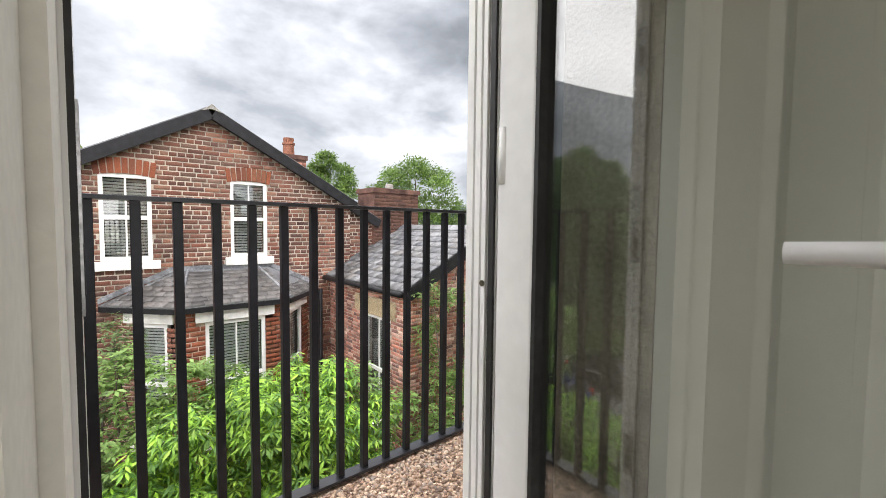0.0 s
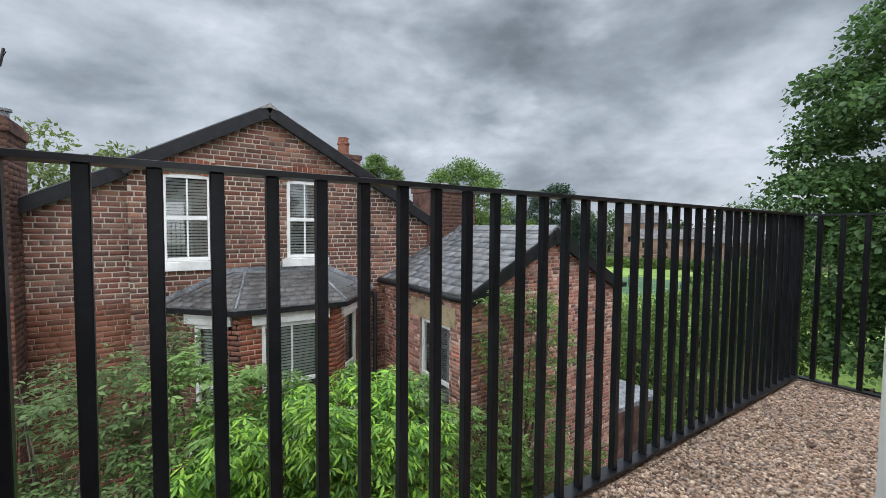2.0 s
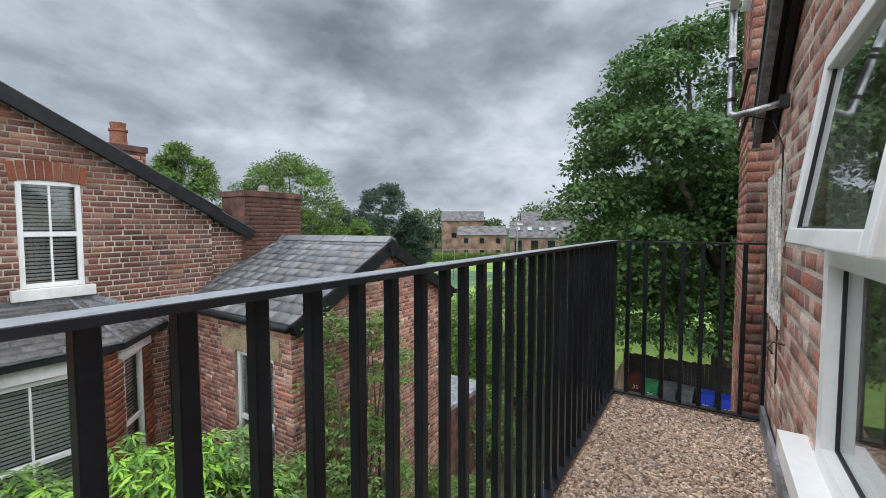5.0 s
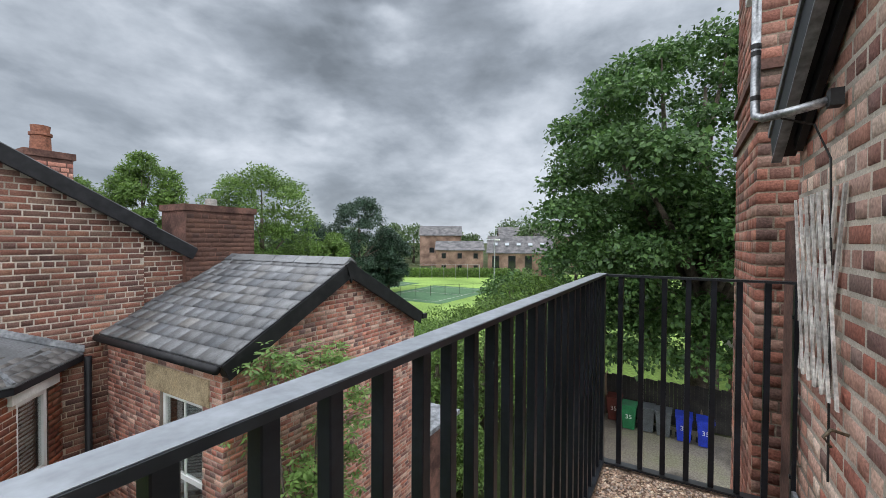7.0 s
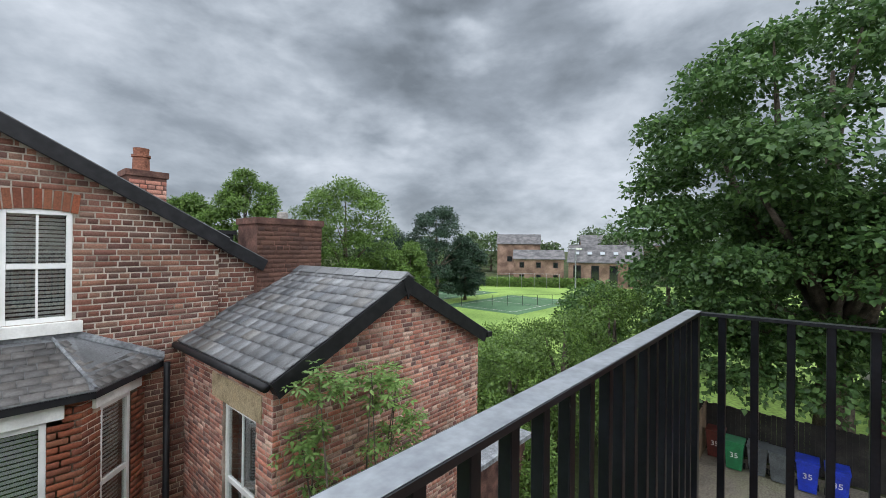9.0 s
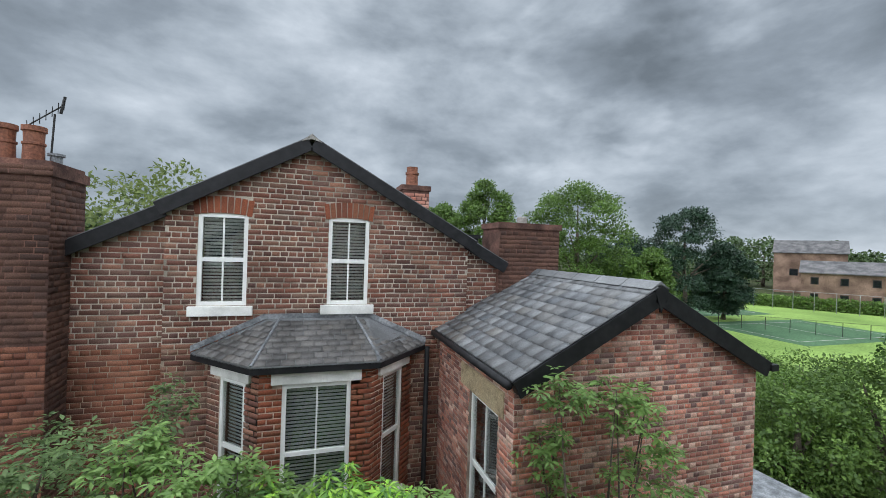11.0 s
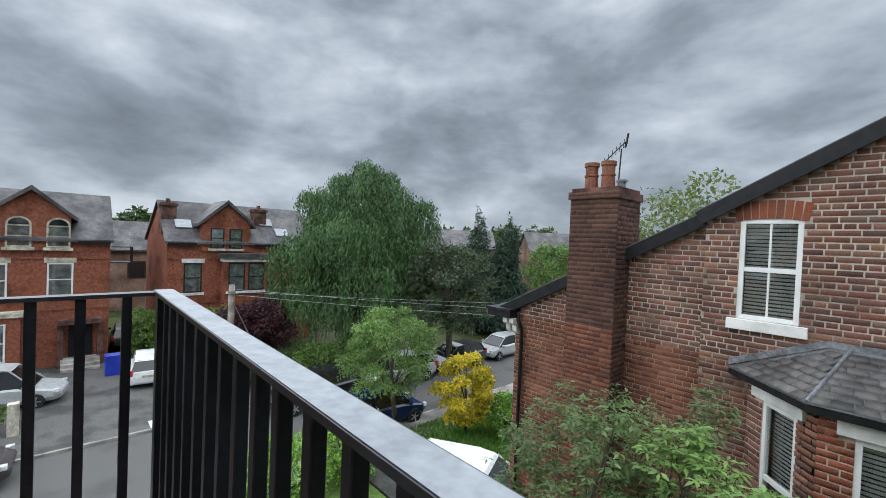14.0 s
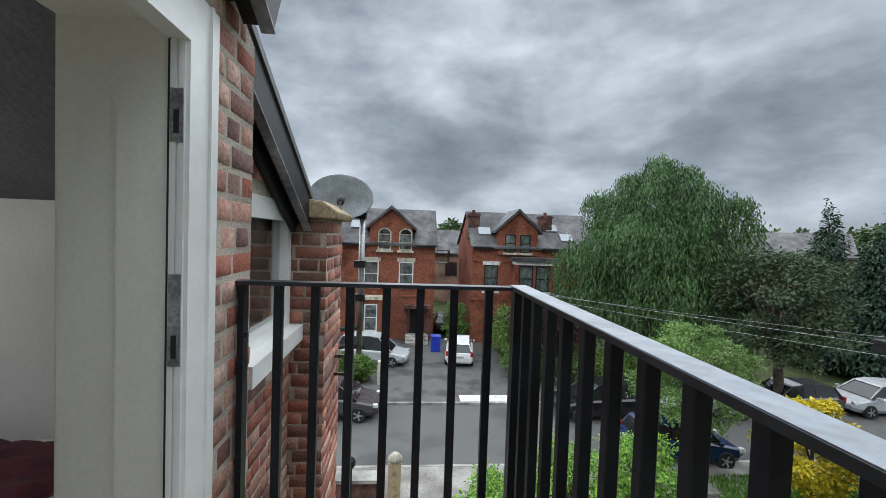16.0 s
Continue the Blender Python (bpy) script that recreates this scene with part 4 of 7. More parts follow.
tagged(link_mesh("gravel", raw_mesh("gravel", co.reshape(-1, 3), (f8[None] + 6 * np.arange(N)[:, None, None]).reshape(-1, 3)), M["gravel"], None, "loose tan and pink pea gravel on the balcony", "stuff"), category="gravel")

railing = thing("railing", (1.1, 0.9, 0), "black painted steel balcony railing with flat handrail and upright bars", "railing")
RX0, RX1, RY = -0.84, 3.10, 0.90
part("handrail", boxes((RX0 - 0.03, RX1 + 0.03, RY - 0.03, RY + 0.03, 1.088, 1.10)), M["rail"], railing, "flat black handrail under a pale sheen strip", bevel=0.002)
# Thin strip over the black bar, the sky's reflection in its colour.
part("worn_top", boxes((RX0 - 0.026, RX1 + 0.026, RY - 0.027, RY + 0.027, 1.1002, 1.1012)), M["rail_top"], railing, "upper face of the handrail, sky sheen put into its pale colour")
part("handrail", boxes((RX0 - 0.025, RX0 + 0.025, -0.004, RY - 0.031, 1.086, 1.098)), M["rail"], railing, bevel=0.002)
part("handrail", boxes((RX1 - 0.025, RX1 + 0.025, -0.004, RY - 0.031, 1.086, 1.098)), M["rail"], railing, bevel=0.002)
part("bottom_rail", boxes((RX0 - 0.03, RX1 + 0.03, RY - 0.028, RY + 0.028, 0.0, 0.012)), M["rail"], railing, bevel=0.002)
part("bottom_rail", boxes((RX0 - 0.025, RX0 + 0.025, 0.012, RY - 0.029, 0.0, 0.012)), M["rail"], railing, bevel=0.002)
part("bottom_rail", boxes((RX1 - 0.025, RX1 + 0.025, 0.012, RY - 0.029, 0.0, 0.012)), M["rail"], railing, bevel=0.002)
for x, y in ((RX0, RY), (RX1, RY)):
    part("corner_post", boxes((x - 0.022, x + 0.022, y - 0.022, y + 0.022, 0.012, 1.088)), M["bar"], railing, bevel=0.002)
for x in (RX0, RX1):
    part("wall_post", boxes((x - 0.02, x + 0.02, 0.012, 0.03, 0.012, 1.086)), M["bar"], railing, bevel=0.002)
    for z in (0.15, 0.92):
        part("bolt", boxes((x - 0.008, x + 0.008, 0.03, 0.036, z, z + 0.016)), M["bar"], railing, bevel=0.002)
bar = boxes((-0.013, 0.013, -0.013, 0.013, 0.0, 1.076))
bar_mesh = bpy.data.meshes.new("bar")
bmesh.ops.bevel(bar, geom=list(bar.edges), offset=0.002, segments=1, affect="EDGES")
bar.to_mesh(bar_mesh); bar.free(); bar_mesh.materials.append(M["bar"])
places = [(-0.54 + 0.1073 * k, RY) for k in range(-2, 34)]
places += [(x, 0.13 + 0.111 * k) for x in (RX0, RX1) for k in range(7)]
for x, y in places:
    b = new("bar", bar_mesh)
    b.parent = railing
    b.matrix_parent_inverse = HOME[railing.name].inverted()
    b.matrix_basis = pose(x, y, 0.012, random.uniform(-0.15, 0.15), random.uniform(-0.15, 0.15), random.uniform(-2, 2))

# ---- aerials, dish and trellis on the own wall ----
aer = thing("tv_aerial", (2.71, 0.24, 1.79), "pale grey bent aerial mast on the wall with a flat aerial", "aerial")
part("mast", tube([(2.55, 0.03, 1.80), (2.60, 0.15, 1.785), (2.66, 0.22, 1.787), (2.70, 0.24, 1.81), (2.712, 0.24, 1.87), (2.72, 0.24, 2.75)], 0.017, 10), M["steel"], aer, smooth=True)
for z in (1.875, 2.06, 2.09):
    part("tape_band", tube([(2.7125, 0.24, z), (2.7125, 0.24, z + 0.02)], 0.0185, 10), M["seal"], aer)
part("wall_bracket", boxes((2.51, 2.56, 0.012, 0.05, 1.77, 1.83)), M["seal"], aer, "black wall bracket", bevel=0.01)
part("aerial_panel", boxes((2.55, 2.90, 0.22, 0.26, 2.36, 2.40), (2.55, 2.90, 0.16, 0.20, 2.42, 2.46)), M["white"], aer, bevel=0.004)
for k in range(6):
    part("element", boxes((2.56 + 0.06 * k, 2.568 + 0.06 * k, 0.08, 0.36, 2.465, 2.473)), M["steel"], aer)
part("cable", tube([(2.62, 0.17, 1.77), (2.66, 0.06, 1.74), (2.62, 0.02, 1.6), (2.6, 0.018, 1.2), (2.58, 0.018, 0.4)], 0.004, 6), M["seal"], aer, "black aerial cable")
dish = thing("satellite_dish", (-2.6, 0.2, 0.4), "grey mesh satellite dish on a steel pole", "satellite dish")
bm = bmesh.new()
rings = []
face_to = Vector((0.86, 0.15, 0.49)).normalized()
qd = face_to.to_track_quat("Z", "Y")
for r, d in ((0.0, 0.0), (0.06, 0.002), (0.12, 0.010), (0.17, 0.022), (0.205, 0.033), (0.212, 0.034)):
    rings.append([bm.verts.new(Vector((-2.6, 0.035, 1.50)) + qd @ Vector((1.08 * r * math.cos(2 * math.pi * k / 28), 0.92 * r * math.sin(2 * math.pi * k / 28), d))) for k in range(28)])
for a, b in zip(rings[1:], rings[2:]):
    for k in range(28):
        bm.faces.new((a[k], a[(k + 1) % 28], b[(k + 1) % 28], b[k]))
bm.faces.new(rings[1])
bmesh.ops.delete(bm, geom=rings[0], context="VERTS")
bmesh.ops.solidify(bm, geom=bm.faces[:], thickness=0.004)
M["dish"] = material("grey_mesh_dish", [(0.10, 0.115, 0.12), (0.15, 0.165, 0.17)], rough=0.5, scale=5, fine=160, bump=0.2)
part("reflector", bm, M["dish"], dish, "dark grey oval reflector", smooth=True)
part("pole", tube([(-2.62, 0.19, 0.35), (-2.62, 0.19, 1.42)], 0.022, 10), M["steel"], dish, "galvanised steel pole", smooth=True)
for z0, z1 in ((1.36, 1.44), (1.0, 1.05), (0.75, 0.8)):
    part("clamp", boxes((-2.66, -2.58, 0.14, 0.22, z0, z1)), M["seal"], dish, bevel=0.006)
part("feed_arm", tube([(-2.6, 0.06, 1.37), (-2.42, 0.06, 1.36), (-2.32, 0.07, 1.46)], 0.010, 8), M["steel"], dish, smooth=True)
part("receiver", tube([(-2.33, 0.07, 1.45), (-2.39, 0.065, 1.49)], [0.022, 0.03], 12), M["seal"], dish, smooth=True)
part("wall_arm", tube([(-2.62, 0.19, 0.55), (-2.56, 0.10, 0.55), (-2.5, 0.0, 0.55)], 0.016, 8), M["seal"], dish)
part("wall_arm", tube([(-2.62, 0.19, 0.42), (-2.56, 0.10, 0.42), (-2.5, 0.0, 0.42)], 0.016, 8), M["seal"], dish)
trellis = thing("trellis", (2.85, 0.02, 0.7), "pale weathered expanding lattice fixed to the brick wall", "trellis")
M["lattice"] = material("pale_lattice", [(0.50, 0.47, 0.43), (0.62, 0.59, 0.55)], rough=0.8, scale=5, fine=50, bump=0.3)
for k in range(6):
    x = 2.46 + 0.095 * k
    part("slat", prism([(x, 0.70), (x + 0.02, 0.70), (x + 0.22, 1.49), (x + 0.20, 1.49)], 0.020, 0.028, xz), M["lattice"], trellis)
    part("slat", prism([(x + 0.20, 0.70), (x + 0.22, 0.70), (x + 0.02, 1.49), (x, 1.49)], 0.011, 0.0195, xz), M["lattice"], trellis)
hook = thing("wall_hook", (2.4, 0.02, 0.62), "rusty iron hook in the brick wall", "hook")
part("hook_ring", tube([(2.42, 0.005, 0.64), (2.42, 0.05, 0.65), (2.42, 0.07, 0.62), (2.42, 0.05, 0.59)], 0.006, 6), M["brass"], hook)
pegs = thing("pipe_bracket", (-2.28, 0.06, 0.3), "rusty iron pipe brackets on the corner pier", "bracket")
for z in (0.30, 0.42):
    part("bracket_arm", boxes((-2.30, -2.28, 0.06, 0.17, z, z + 0.018), (-2.30, -2.20, 0.15, 0.17, z, z + 0.018)), M["brass"], pegs)

# ---- the brick house opposite ----
HY = 7.05
house = thing("brick_house", (0.5, 10, GROUND), "dark red brick house with black verge boards and white sash windows", "house")
house_axes = facing((0, HY, 0), (0, -1))
gable_holes = [(-0.475, 0.147, 0.475, 1.745), (1.235, 1.832, 0.475, 1.765)]
gable_top = [(-0.86, -0.1), (3.45, -0.1), (3.45, 1.38), (0.96, 2.74), (-0.86, 1.72)]
gable_foot = [(-0.86, GROUND), (3.45, GROUND), (3.45, -0.1), (-0.86, -0.1)]
front = part("front_wall", wall_body(gable_top, gable_holes, 0.3, house_axes), M["mortar"], house, "brown brick gable wall with pale mortar")
foot = part("front_wall", wall_body(gable_foot, [], 0.3, house_axes), M["mortar_dark"], house, "lower part of the brick gable wall with darker mortar")
arch_holes = [(-0.53, 0.20, 1.70, 1.97), (1.18, 1.89, 1.72, 1.99)]
bay_gap = [(-0.30, 2.55, GROUND, -0.16)]
brickwork(foot, gable_foot, bay_gap, house_axes, "brown", rng, every=3, gap=0.012)
brickwork(front, gable_top, gable_holes + arch_holes + bay_gap, house_axes, "brown", rng, every=3, gap=0.015, near=[(0.25, 1.12, 0.35, 1.9), (-0.84, -0.60, 0.3, 1.6), (1.96, 3.2, 0.3, 1.2)])
for x0, w, z0, h in ((-0.475, 0.622, 0.475, 1.27), (1.235, 0.597, 0.475, 1.29)):
    m = house_axes @ Matrix.Translation((x0, z0, 0))
    sash_window("window", m, w, h, house, label="white sash window with closed slatted blind", sill=0.09, slat=0.047, mid=0.5)
    for k in range(9):
        t = (k + 0.5) / 9 - 0.5
        cx, rise = x0 + w / 2 + t * (w + 0.10), 0.045 * (1 - 4 * t * t)
        q = house_axes @ Matrix.Translation((cx, z0 + h + rise - 0.035, 0.0)) @ pose(0, 0, 0, 0, 0, -16 * t)
        b = 0.5 * (w + 0.10) / 9 - 0.005
        part("arch_brick", boxes((-b, b, 0, 0.225, -0.05, 0.012), m=q), M["orange_object"], front, bevel=0.002)
# set-back side parts of the same wall
left_axes = facing((0, HY + 0.14, 0), (0, -1))
upper_left = [(-4.06, -0.1), (-0.86, -0.1), (-0.86, 1.70), (-4.06, 0.02)]
lower_left = [(-4.06, GROUND), (-0.86, GROUND), (-0.86, -0.1), (-4.06, -0.1)]
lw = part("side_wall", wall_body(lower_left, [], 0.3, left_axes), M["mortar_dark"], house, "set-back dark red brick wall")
lw_up = part("side_wall", wall_body(upper_left, [], 0.3, left_axes), M["mortar"], house, "set-back brown brick wall with pale mortar")
brickwork(lw_up, upper_left, [], left_axes, "brown", rng)
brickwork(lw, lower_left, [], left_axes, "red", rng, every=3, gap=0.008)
right_axes = facing((0, HY + 0.10, 0), (0, -1))
rw = part("side_wall", wall_body([(3.45, GROUND), (4.3, GROUND), (4.3, 0.95), (3.45, 1.40)], [], 0.3, right_axes), M["mortar"], house)
brickwork(rw, [(3.45, -0.6), (4.3, -0.6), (4.3, 0.95), (3.45, 1.40)], [], right_axes, "brown", rng)
part("return_wall", boxes((-4.07, -3.76, HY + 0.44, HY + 8, GROUND, 0.0)), M["soot"], house)
part("back_wall", boxes((-3.76, 4.3, HY + 7.7, HY + 8, GROUND, 0.9)), M["soot"], house)
part("east_wall", boxes((4.0, 4.3, HY + 0.40, HY + 7.7, GROUND, 0.9)), M["soot"], house)
# roofs and verges
for a, b, y, extra in (((-0.90, 1.72), (0.96, 2.76), HY, 0), ((3.50, 1.37), (0.96, 2.76), HY, 0), ((-4.35, -0.08), (-0.86, 1.72), HY + 0.14, 1), ((4.12, 1.03), (3.40, 1.42), HY + 0.10, 1)):
    d = (Vector(b) - Vector(a)).normalized()
    n = Vector((-d.y, d.x)) if d.x > 0 else Vector((d.y, -d.x))
    s, e = Vector(a), Vector(b)
    q = [tuple(s - n * 0.05), tuple(e - n * 0.05), tuple(e + n * 0.13), tuple(s + n * 0.13)]
    part("verge_board", prism(q, y - 0.15, y - 0.11, xz), M["black"], house, "black verge board", bevel=0.004)
    q = [tuple(s + n * 0.10), tuple(e + n * 0.10), tuple(e + n * 0.15), tuple(s + n * 0.15)]
    part("roof_slope", prism(q, y - 0.105, y + 7.9, xz), M["slate"], house, "slate roof slope")
    q = [tuple(s - n * 0.03), tuple(e - n * 0.03), tuple(e + n * 0.09), tuple(s + n * 0.09)]
    part("soffit", prism(q, y - 0.105, y - 0.012, xz), M["black"], house)
part("ridge_tile", prism([(0.82, 2.82), (0.96, 2.94), (1.10, 2.82), (0.96, 2.86)], HY - 0.16, HY + 7.8, xz), M["concrete"], house, "grey ridge tiles")
# eaves corner with brackets, gutter and drainpipe
part("eaves_box", boxes((-4.55, -4.0, HY - 0.14, HY + 7.5, -0.12, 0.0), (-4.58, -3.98, HY - 0.17, HY + 7.5, 0.0, 0.05)), M["black"], house, "black eaves and gutter", bevel=0.01)
part("porch_lead", prism([(-4.55, 0.055), (-3.75, 0.25), (-3.75, 0.27), (-4.55, 0.075)], HY + 0.35, HY + 1.3, xz), M["lead"], house, "pale lead flat")
for x in (-4.16, -4.01):
    part("bracket", prism([(0, 0), (0.24, 0), (0.23, -0.09), (0.14, -0.14), (0.11, -0.25), (0.03, -0.31), (0, -0.31)], x - 0.05, x + 0.05, Matrix(((0, 0, 1, 0), (-1, 0, 0, HY + 0.14), (0, 1, 0, -0.125), (0, 0, 0, 1)))), M["white_paint"], house, "white scrolled bracket", bevel=0.008)
pipe = tube([(-3.93, HY + 0.03, 0.0), (-3.93, HY + 0.03, -0.15), (-3.86, HY + 0.06, -0.35), (-3.86, HY + 0.06, GROUND)], 0.035, 10)
part("drainpipe", pipe, M["black"], house, "black drainpipe", smooth=True)
# chimney breast and stack
stk = part("chimney", boxes((-2.72, -1.93, 6.72, 7.50, GROUND, 2.06), (-2.75, -1.90, 6.69, 7.53, 2.06, 2.18), (-2.71, -1.94, 6.73, 7.49, 2.18, 2.24)), M["soot"], house, "tall sooty brick chimney stack")
brickwork(stk, [(-2.72, 0.1), (-1.93, 0.1), (-1.93, 2.06), (-2.72, 2.06)], [], facing((0, 6.72, 0), (0, -1)), "dark", rng, gap=0.009, depth=0.005)
brickwork(stk, [(-2.72, -4.5), (-1.93, -4.5), (-1.93, 0.1), (-2.72, 0.1)], [], facing((0, 6.72, 0), (0, -1)), "red", rng, gap=0.008, depth=0.005, every=3)
brickwork(stk, [(6.72, -4.5), (7.5, -4.5), (7.5, 2.06), (6.72, 2.06)], [], facing((-1.93, 0, 0), (1, 0)), "dark", rng, gap=0.009, depth=0.005)
brickwork(stk, [(-2.75, 2.06), (-1.90, 2.06), (-1.90, 2.18), (-2.75, 2.18)], [], facing((0, 6.69, 0), (0, -1)), "dark", rng, gap=0.009, depth=0.005, course=0.06)
for x, y in ((-2.50, 6.95), (-2.22, 6.95)):
    pot = part("chimney_pot", lathe([(0.105, 0), (0.10, 0.2), (0.112, 0.21), (0.112, 0.235), (0.095, 0.24), (0.10, 0.36), (0.118, 0.37), (0.118, 0.43), (0.085, 0.43), (0.08, 0.3)], (x, y, 2.235), 16), M["terracotta"], stk, "terracotta chimney pot", smooth=False)
part("cowl", lathe([(0.06, 0), (0.06, 0.1), (0.085, 0.1), (0.085, 0.13)], (-2.02, 7.0, 2.235), 12), M["lead"], stk)
yagi = thing("chimney_aerial", (-2.12, 7.1, 2.2), "thin black television aerial on the chimney", "aerial")
part("mast", tube([(-2.13, 7.1, 2.2), (-2.10, 7.1, 2.88)], 0.011, 6), M["seal"], yagi)
part("boom", tube([(-2.32, 7.0, 2.68), (-2.03, 7.15, 3.02)], 0.009, 6), M["seal"], yagi)
for k in range(7):
    c = Vector((-2.32, 7.0, 2.68)).lerp(Vector((-2.03, 7.15, 3.02)), k / 6)
    part("element", tube([c + Vector((0.05, -0.10, 0.04)), c - Vector((0.05, -0.10, 0.04))], 0.005, 5), M["seal"], yagi)
part("reflector", tube([(-2.06, 7.14, 2.9), (-2.02, 7.14, 3.12)], 0.016, 6), M["seal"], yagi)
# middle and right-hand stacks
st2 = part("chimney", boxes((2.70, 3.25, 8.8, 9.3, 1.0, 2.52), (2.67, 3.28, 8.77, 9.33, 2.52, 2.62)), M["soot"], house, "small brick chimney with one pot")
brickwork(st2, [(2.70, 1.2), (3.25, 1.2), (3.25, 2.52), (2.70, 2.52)], [], facing((0, 8.8, 0), (0, -1)), "rust", rng)
part("chimney_pot", lathe([(0.13, 0), (0.12, 0.24), (0.14, 0.25), (0.14, 0.29), (0.11, 0.3), (0.12, 0.40), (0.09, 0.40), (0.08, 0.2)], (2.94, 9.05, 2.62), 14), M["terracotta"], st2, "terracotta chimney pot")
st3 = part("chimney", boxes((4.02, 5.18, 7.05, 7.75, GROUND, 1.74), (3.99, 5.21, 7.02, 7.78, 1.74, 1.84)), M["soot"], house, "broad low sooty brick stack")
brickwork(st3, [(4.02, 0.2), (5.18, 0.2), (5.18, 1.74), (4.02, 1.74)], [], facing((0, 7.05, 0), (0, -1)), "dark", rng, gap=0.010, depth=0.006)
part("chimney_pot", lathe([(0.09, 0), (0.09, 0.12), (0.07, 0.14)], (4.62, 7.4, 1.84), 12), M["concrete"], st3)
part("rear_roof", boxes((3.3, 4.6, 9.4, 12, 0.9, 1.62), (3.25, 4.65, 9.35, 12.05, 1.62, 1.70)), M["black"], house, "dark flat dormer roof behind")

# ---- bay window of the house ----
bay = part("bay", prism([(-0.25, HY), (2.50, HY), (1.80, 6.36), (0.45, 6.36)], -0.24, -0.19), M["mortar"], house, "canted brick bay, orange brick at its corners")
corners = [(-0.30, HY), (0.42, 6.30), (1.83, 6.30), (2.55, HY)]
for i, (a, b) in enumerate(zip(corners, corners[1:])):
    d = Vector((b[0] - a[0], b[1] - a[1], 0))
    L = d.length
    ax = facing((*a, 0), (d.y, -d.x))
    ww = 0.86 if i == 1 else 0.52
    x0 = (L - ww) / 2
    hole = (x0, x0 + ww, -2.25, -0.44)
    poly = [(0, GROUND), (L, GROUND), (L, -0.19), (0, -0.19)]
    face = part("bay_wall", wall_body(poly, [hole], 0.12, ax), M["mortar_red"], house, "canted bay wall, orange brick at its corners")
    brickwork(face, poly, [(x0 - 0.12, x0 + ww + 0.12, -0.42, -0.21), hole], ax, "orange" if i else "brown", rng, every=0, depth=0.008)
    sash_window("window", ax @ Matrix.Translation((x0, -2.25, 0)), ww, 1.81, house, label="tall white sash window with slatted blind", sill=0.06, slat=0.047, bars=1 if i == 1 else 0, mid=0.5, back=0.2, tilt=28)
    part("lintel", boxes((x0 - 0.13, x0 + ww + 0.13, -0.425, -0.215, 0.0, 0.05), m=ax), M["white_paint"], face, "white painted lintel", bevel=0.006)
eaves = [(-0.52, HY), (0.34, 6.15), (1.92, 6.15), (2.77, HY)]
tops = [(0.42, HY - 0.005), (0.60, HY - 0.03), (1.66, HY - 0.03), (1.84, HY - 0.005)]
ZE, ZT = -0.155, 0.285
bayroof = part("bay_roof", prism(eaves, ZE - 0.10, ZE - 0.02), M["black"], house, "black gutter round the bay", bevel=0.012)
for i in range(3):
    a, b, c, d = Vector((*eaves[i], ZE)), Vector((*eaves[i + 1], ZE)), Vector((*tops[i + 1], ZT)), Vector((*tops[i], ZT))
    bm = bmesh.new()
    vs = [bm.verts.new(p) for p in (a, b, c, d)] + [bm.verts.new(p - Vector((0, 0, 0.03))) for p in (a, b, c, d)]
    for f in ((0, 1, 2, 3), (7, 6, 5, 4), (0, 4, 5, 1), (1, 5, 6, 2), (2, 6, 7, 3), (3, 7, 4, 0)):
        bm.faces.new([vs[k] for k in f])
    slope = part("roof_slope", bm, M["slate"], house, "slate slope of the bay")
    ax = plane_axes(a, b - a, (c + d) / 2 - (a + b) / 2)
    inv = ax.inverted()
    poly = [((inv @ p).x, (inv @ p).y) for p in (a, b, c, d)]
    single_pieces("slate", rows_of(poly, [], 0.17, 0.115, 0.004), ax, 0.006, M["slate_bay"], slope, lift=0.009)
    part("hip_flashing", tube([b + Vector((0, 0, 0.012)), c + Vector((0, 0, 0.012))], 0.018, 6), M["lead"], house)
part("flashing", prism([(-0.52, -0.14), (0.42, 0.285), (1.84, 0.285), (2.77, -0.14), (2.77, -0.06), (1.87, 0.355), (0.39, 0.355), (-0.52, -0.06)], HY - 0.024, HY - 0.012, xz), M["lead"], house, "grey lead flashing above the bay")
part("drainpipe", tube([(2.79, HY - 0.06, -0.2), (2.79, HY - 0.06, GROUND)], 0.04, 10), M["black"], house, "black drainpipe", smooth=True)

# ---- outhouse with slate roof ----
OX0, OX1, OR, OY0, OY1 = 3.02, 6.46, 4.757, 4.50, 7.05
EAVE, RIDGE = 0.03, 0.98
out = thing("outhouse", (4.7, 5.8, GROUND), "red brick rear wing with slate gable roof and black verge", "outbuilding")
og_axes = facing((0, OY0, 0), (0, -1))
og = [(OX0, GROUND), (OX1, GROUND), (OX1, EAVE - 0.02), (OR, RIDGE - 0.10), (OX0, EAVE - 0.02)]
ow = part("gable_wall", wall_body(og, [], 0.25, og_axes), M["mortar_wing"], out, "patchy red and brown brick gable")
brickwork(ow, og, [], og_axes, "rust", rng, near=[(3.6, 6.2, -1.5, 0.6)], every=2, gap=0.010, length=0.185, course=0.060)
os_axes = facing((OX0, 0, 0), (-1, 0))
side = [(-OY1, GROUND), (-OY0, GROUND), (-OY0, EAVE), (-OY1, EAVE)]
sh = [(-5.72, -4.86, -2.3, -0.47)]
sw = part("side_wall", wall_body([(-OY1, GROUND), (-OY0 - 0.25, GROUND), (-OY0 - 0.25, EAVE), (-OY1, EAVE)], sh, 0.25, os_axes), M["mortar_wing"], out, "brick side wall with buff stone lintel")
brickwork(sw, side, sh + [(-6.02, -4.72, -0.47, -0.17)], os_axes, "rust", rng, every=2, gap=0.010, length=0.185, course=0.060)
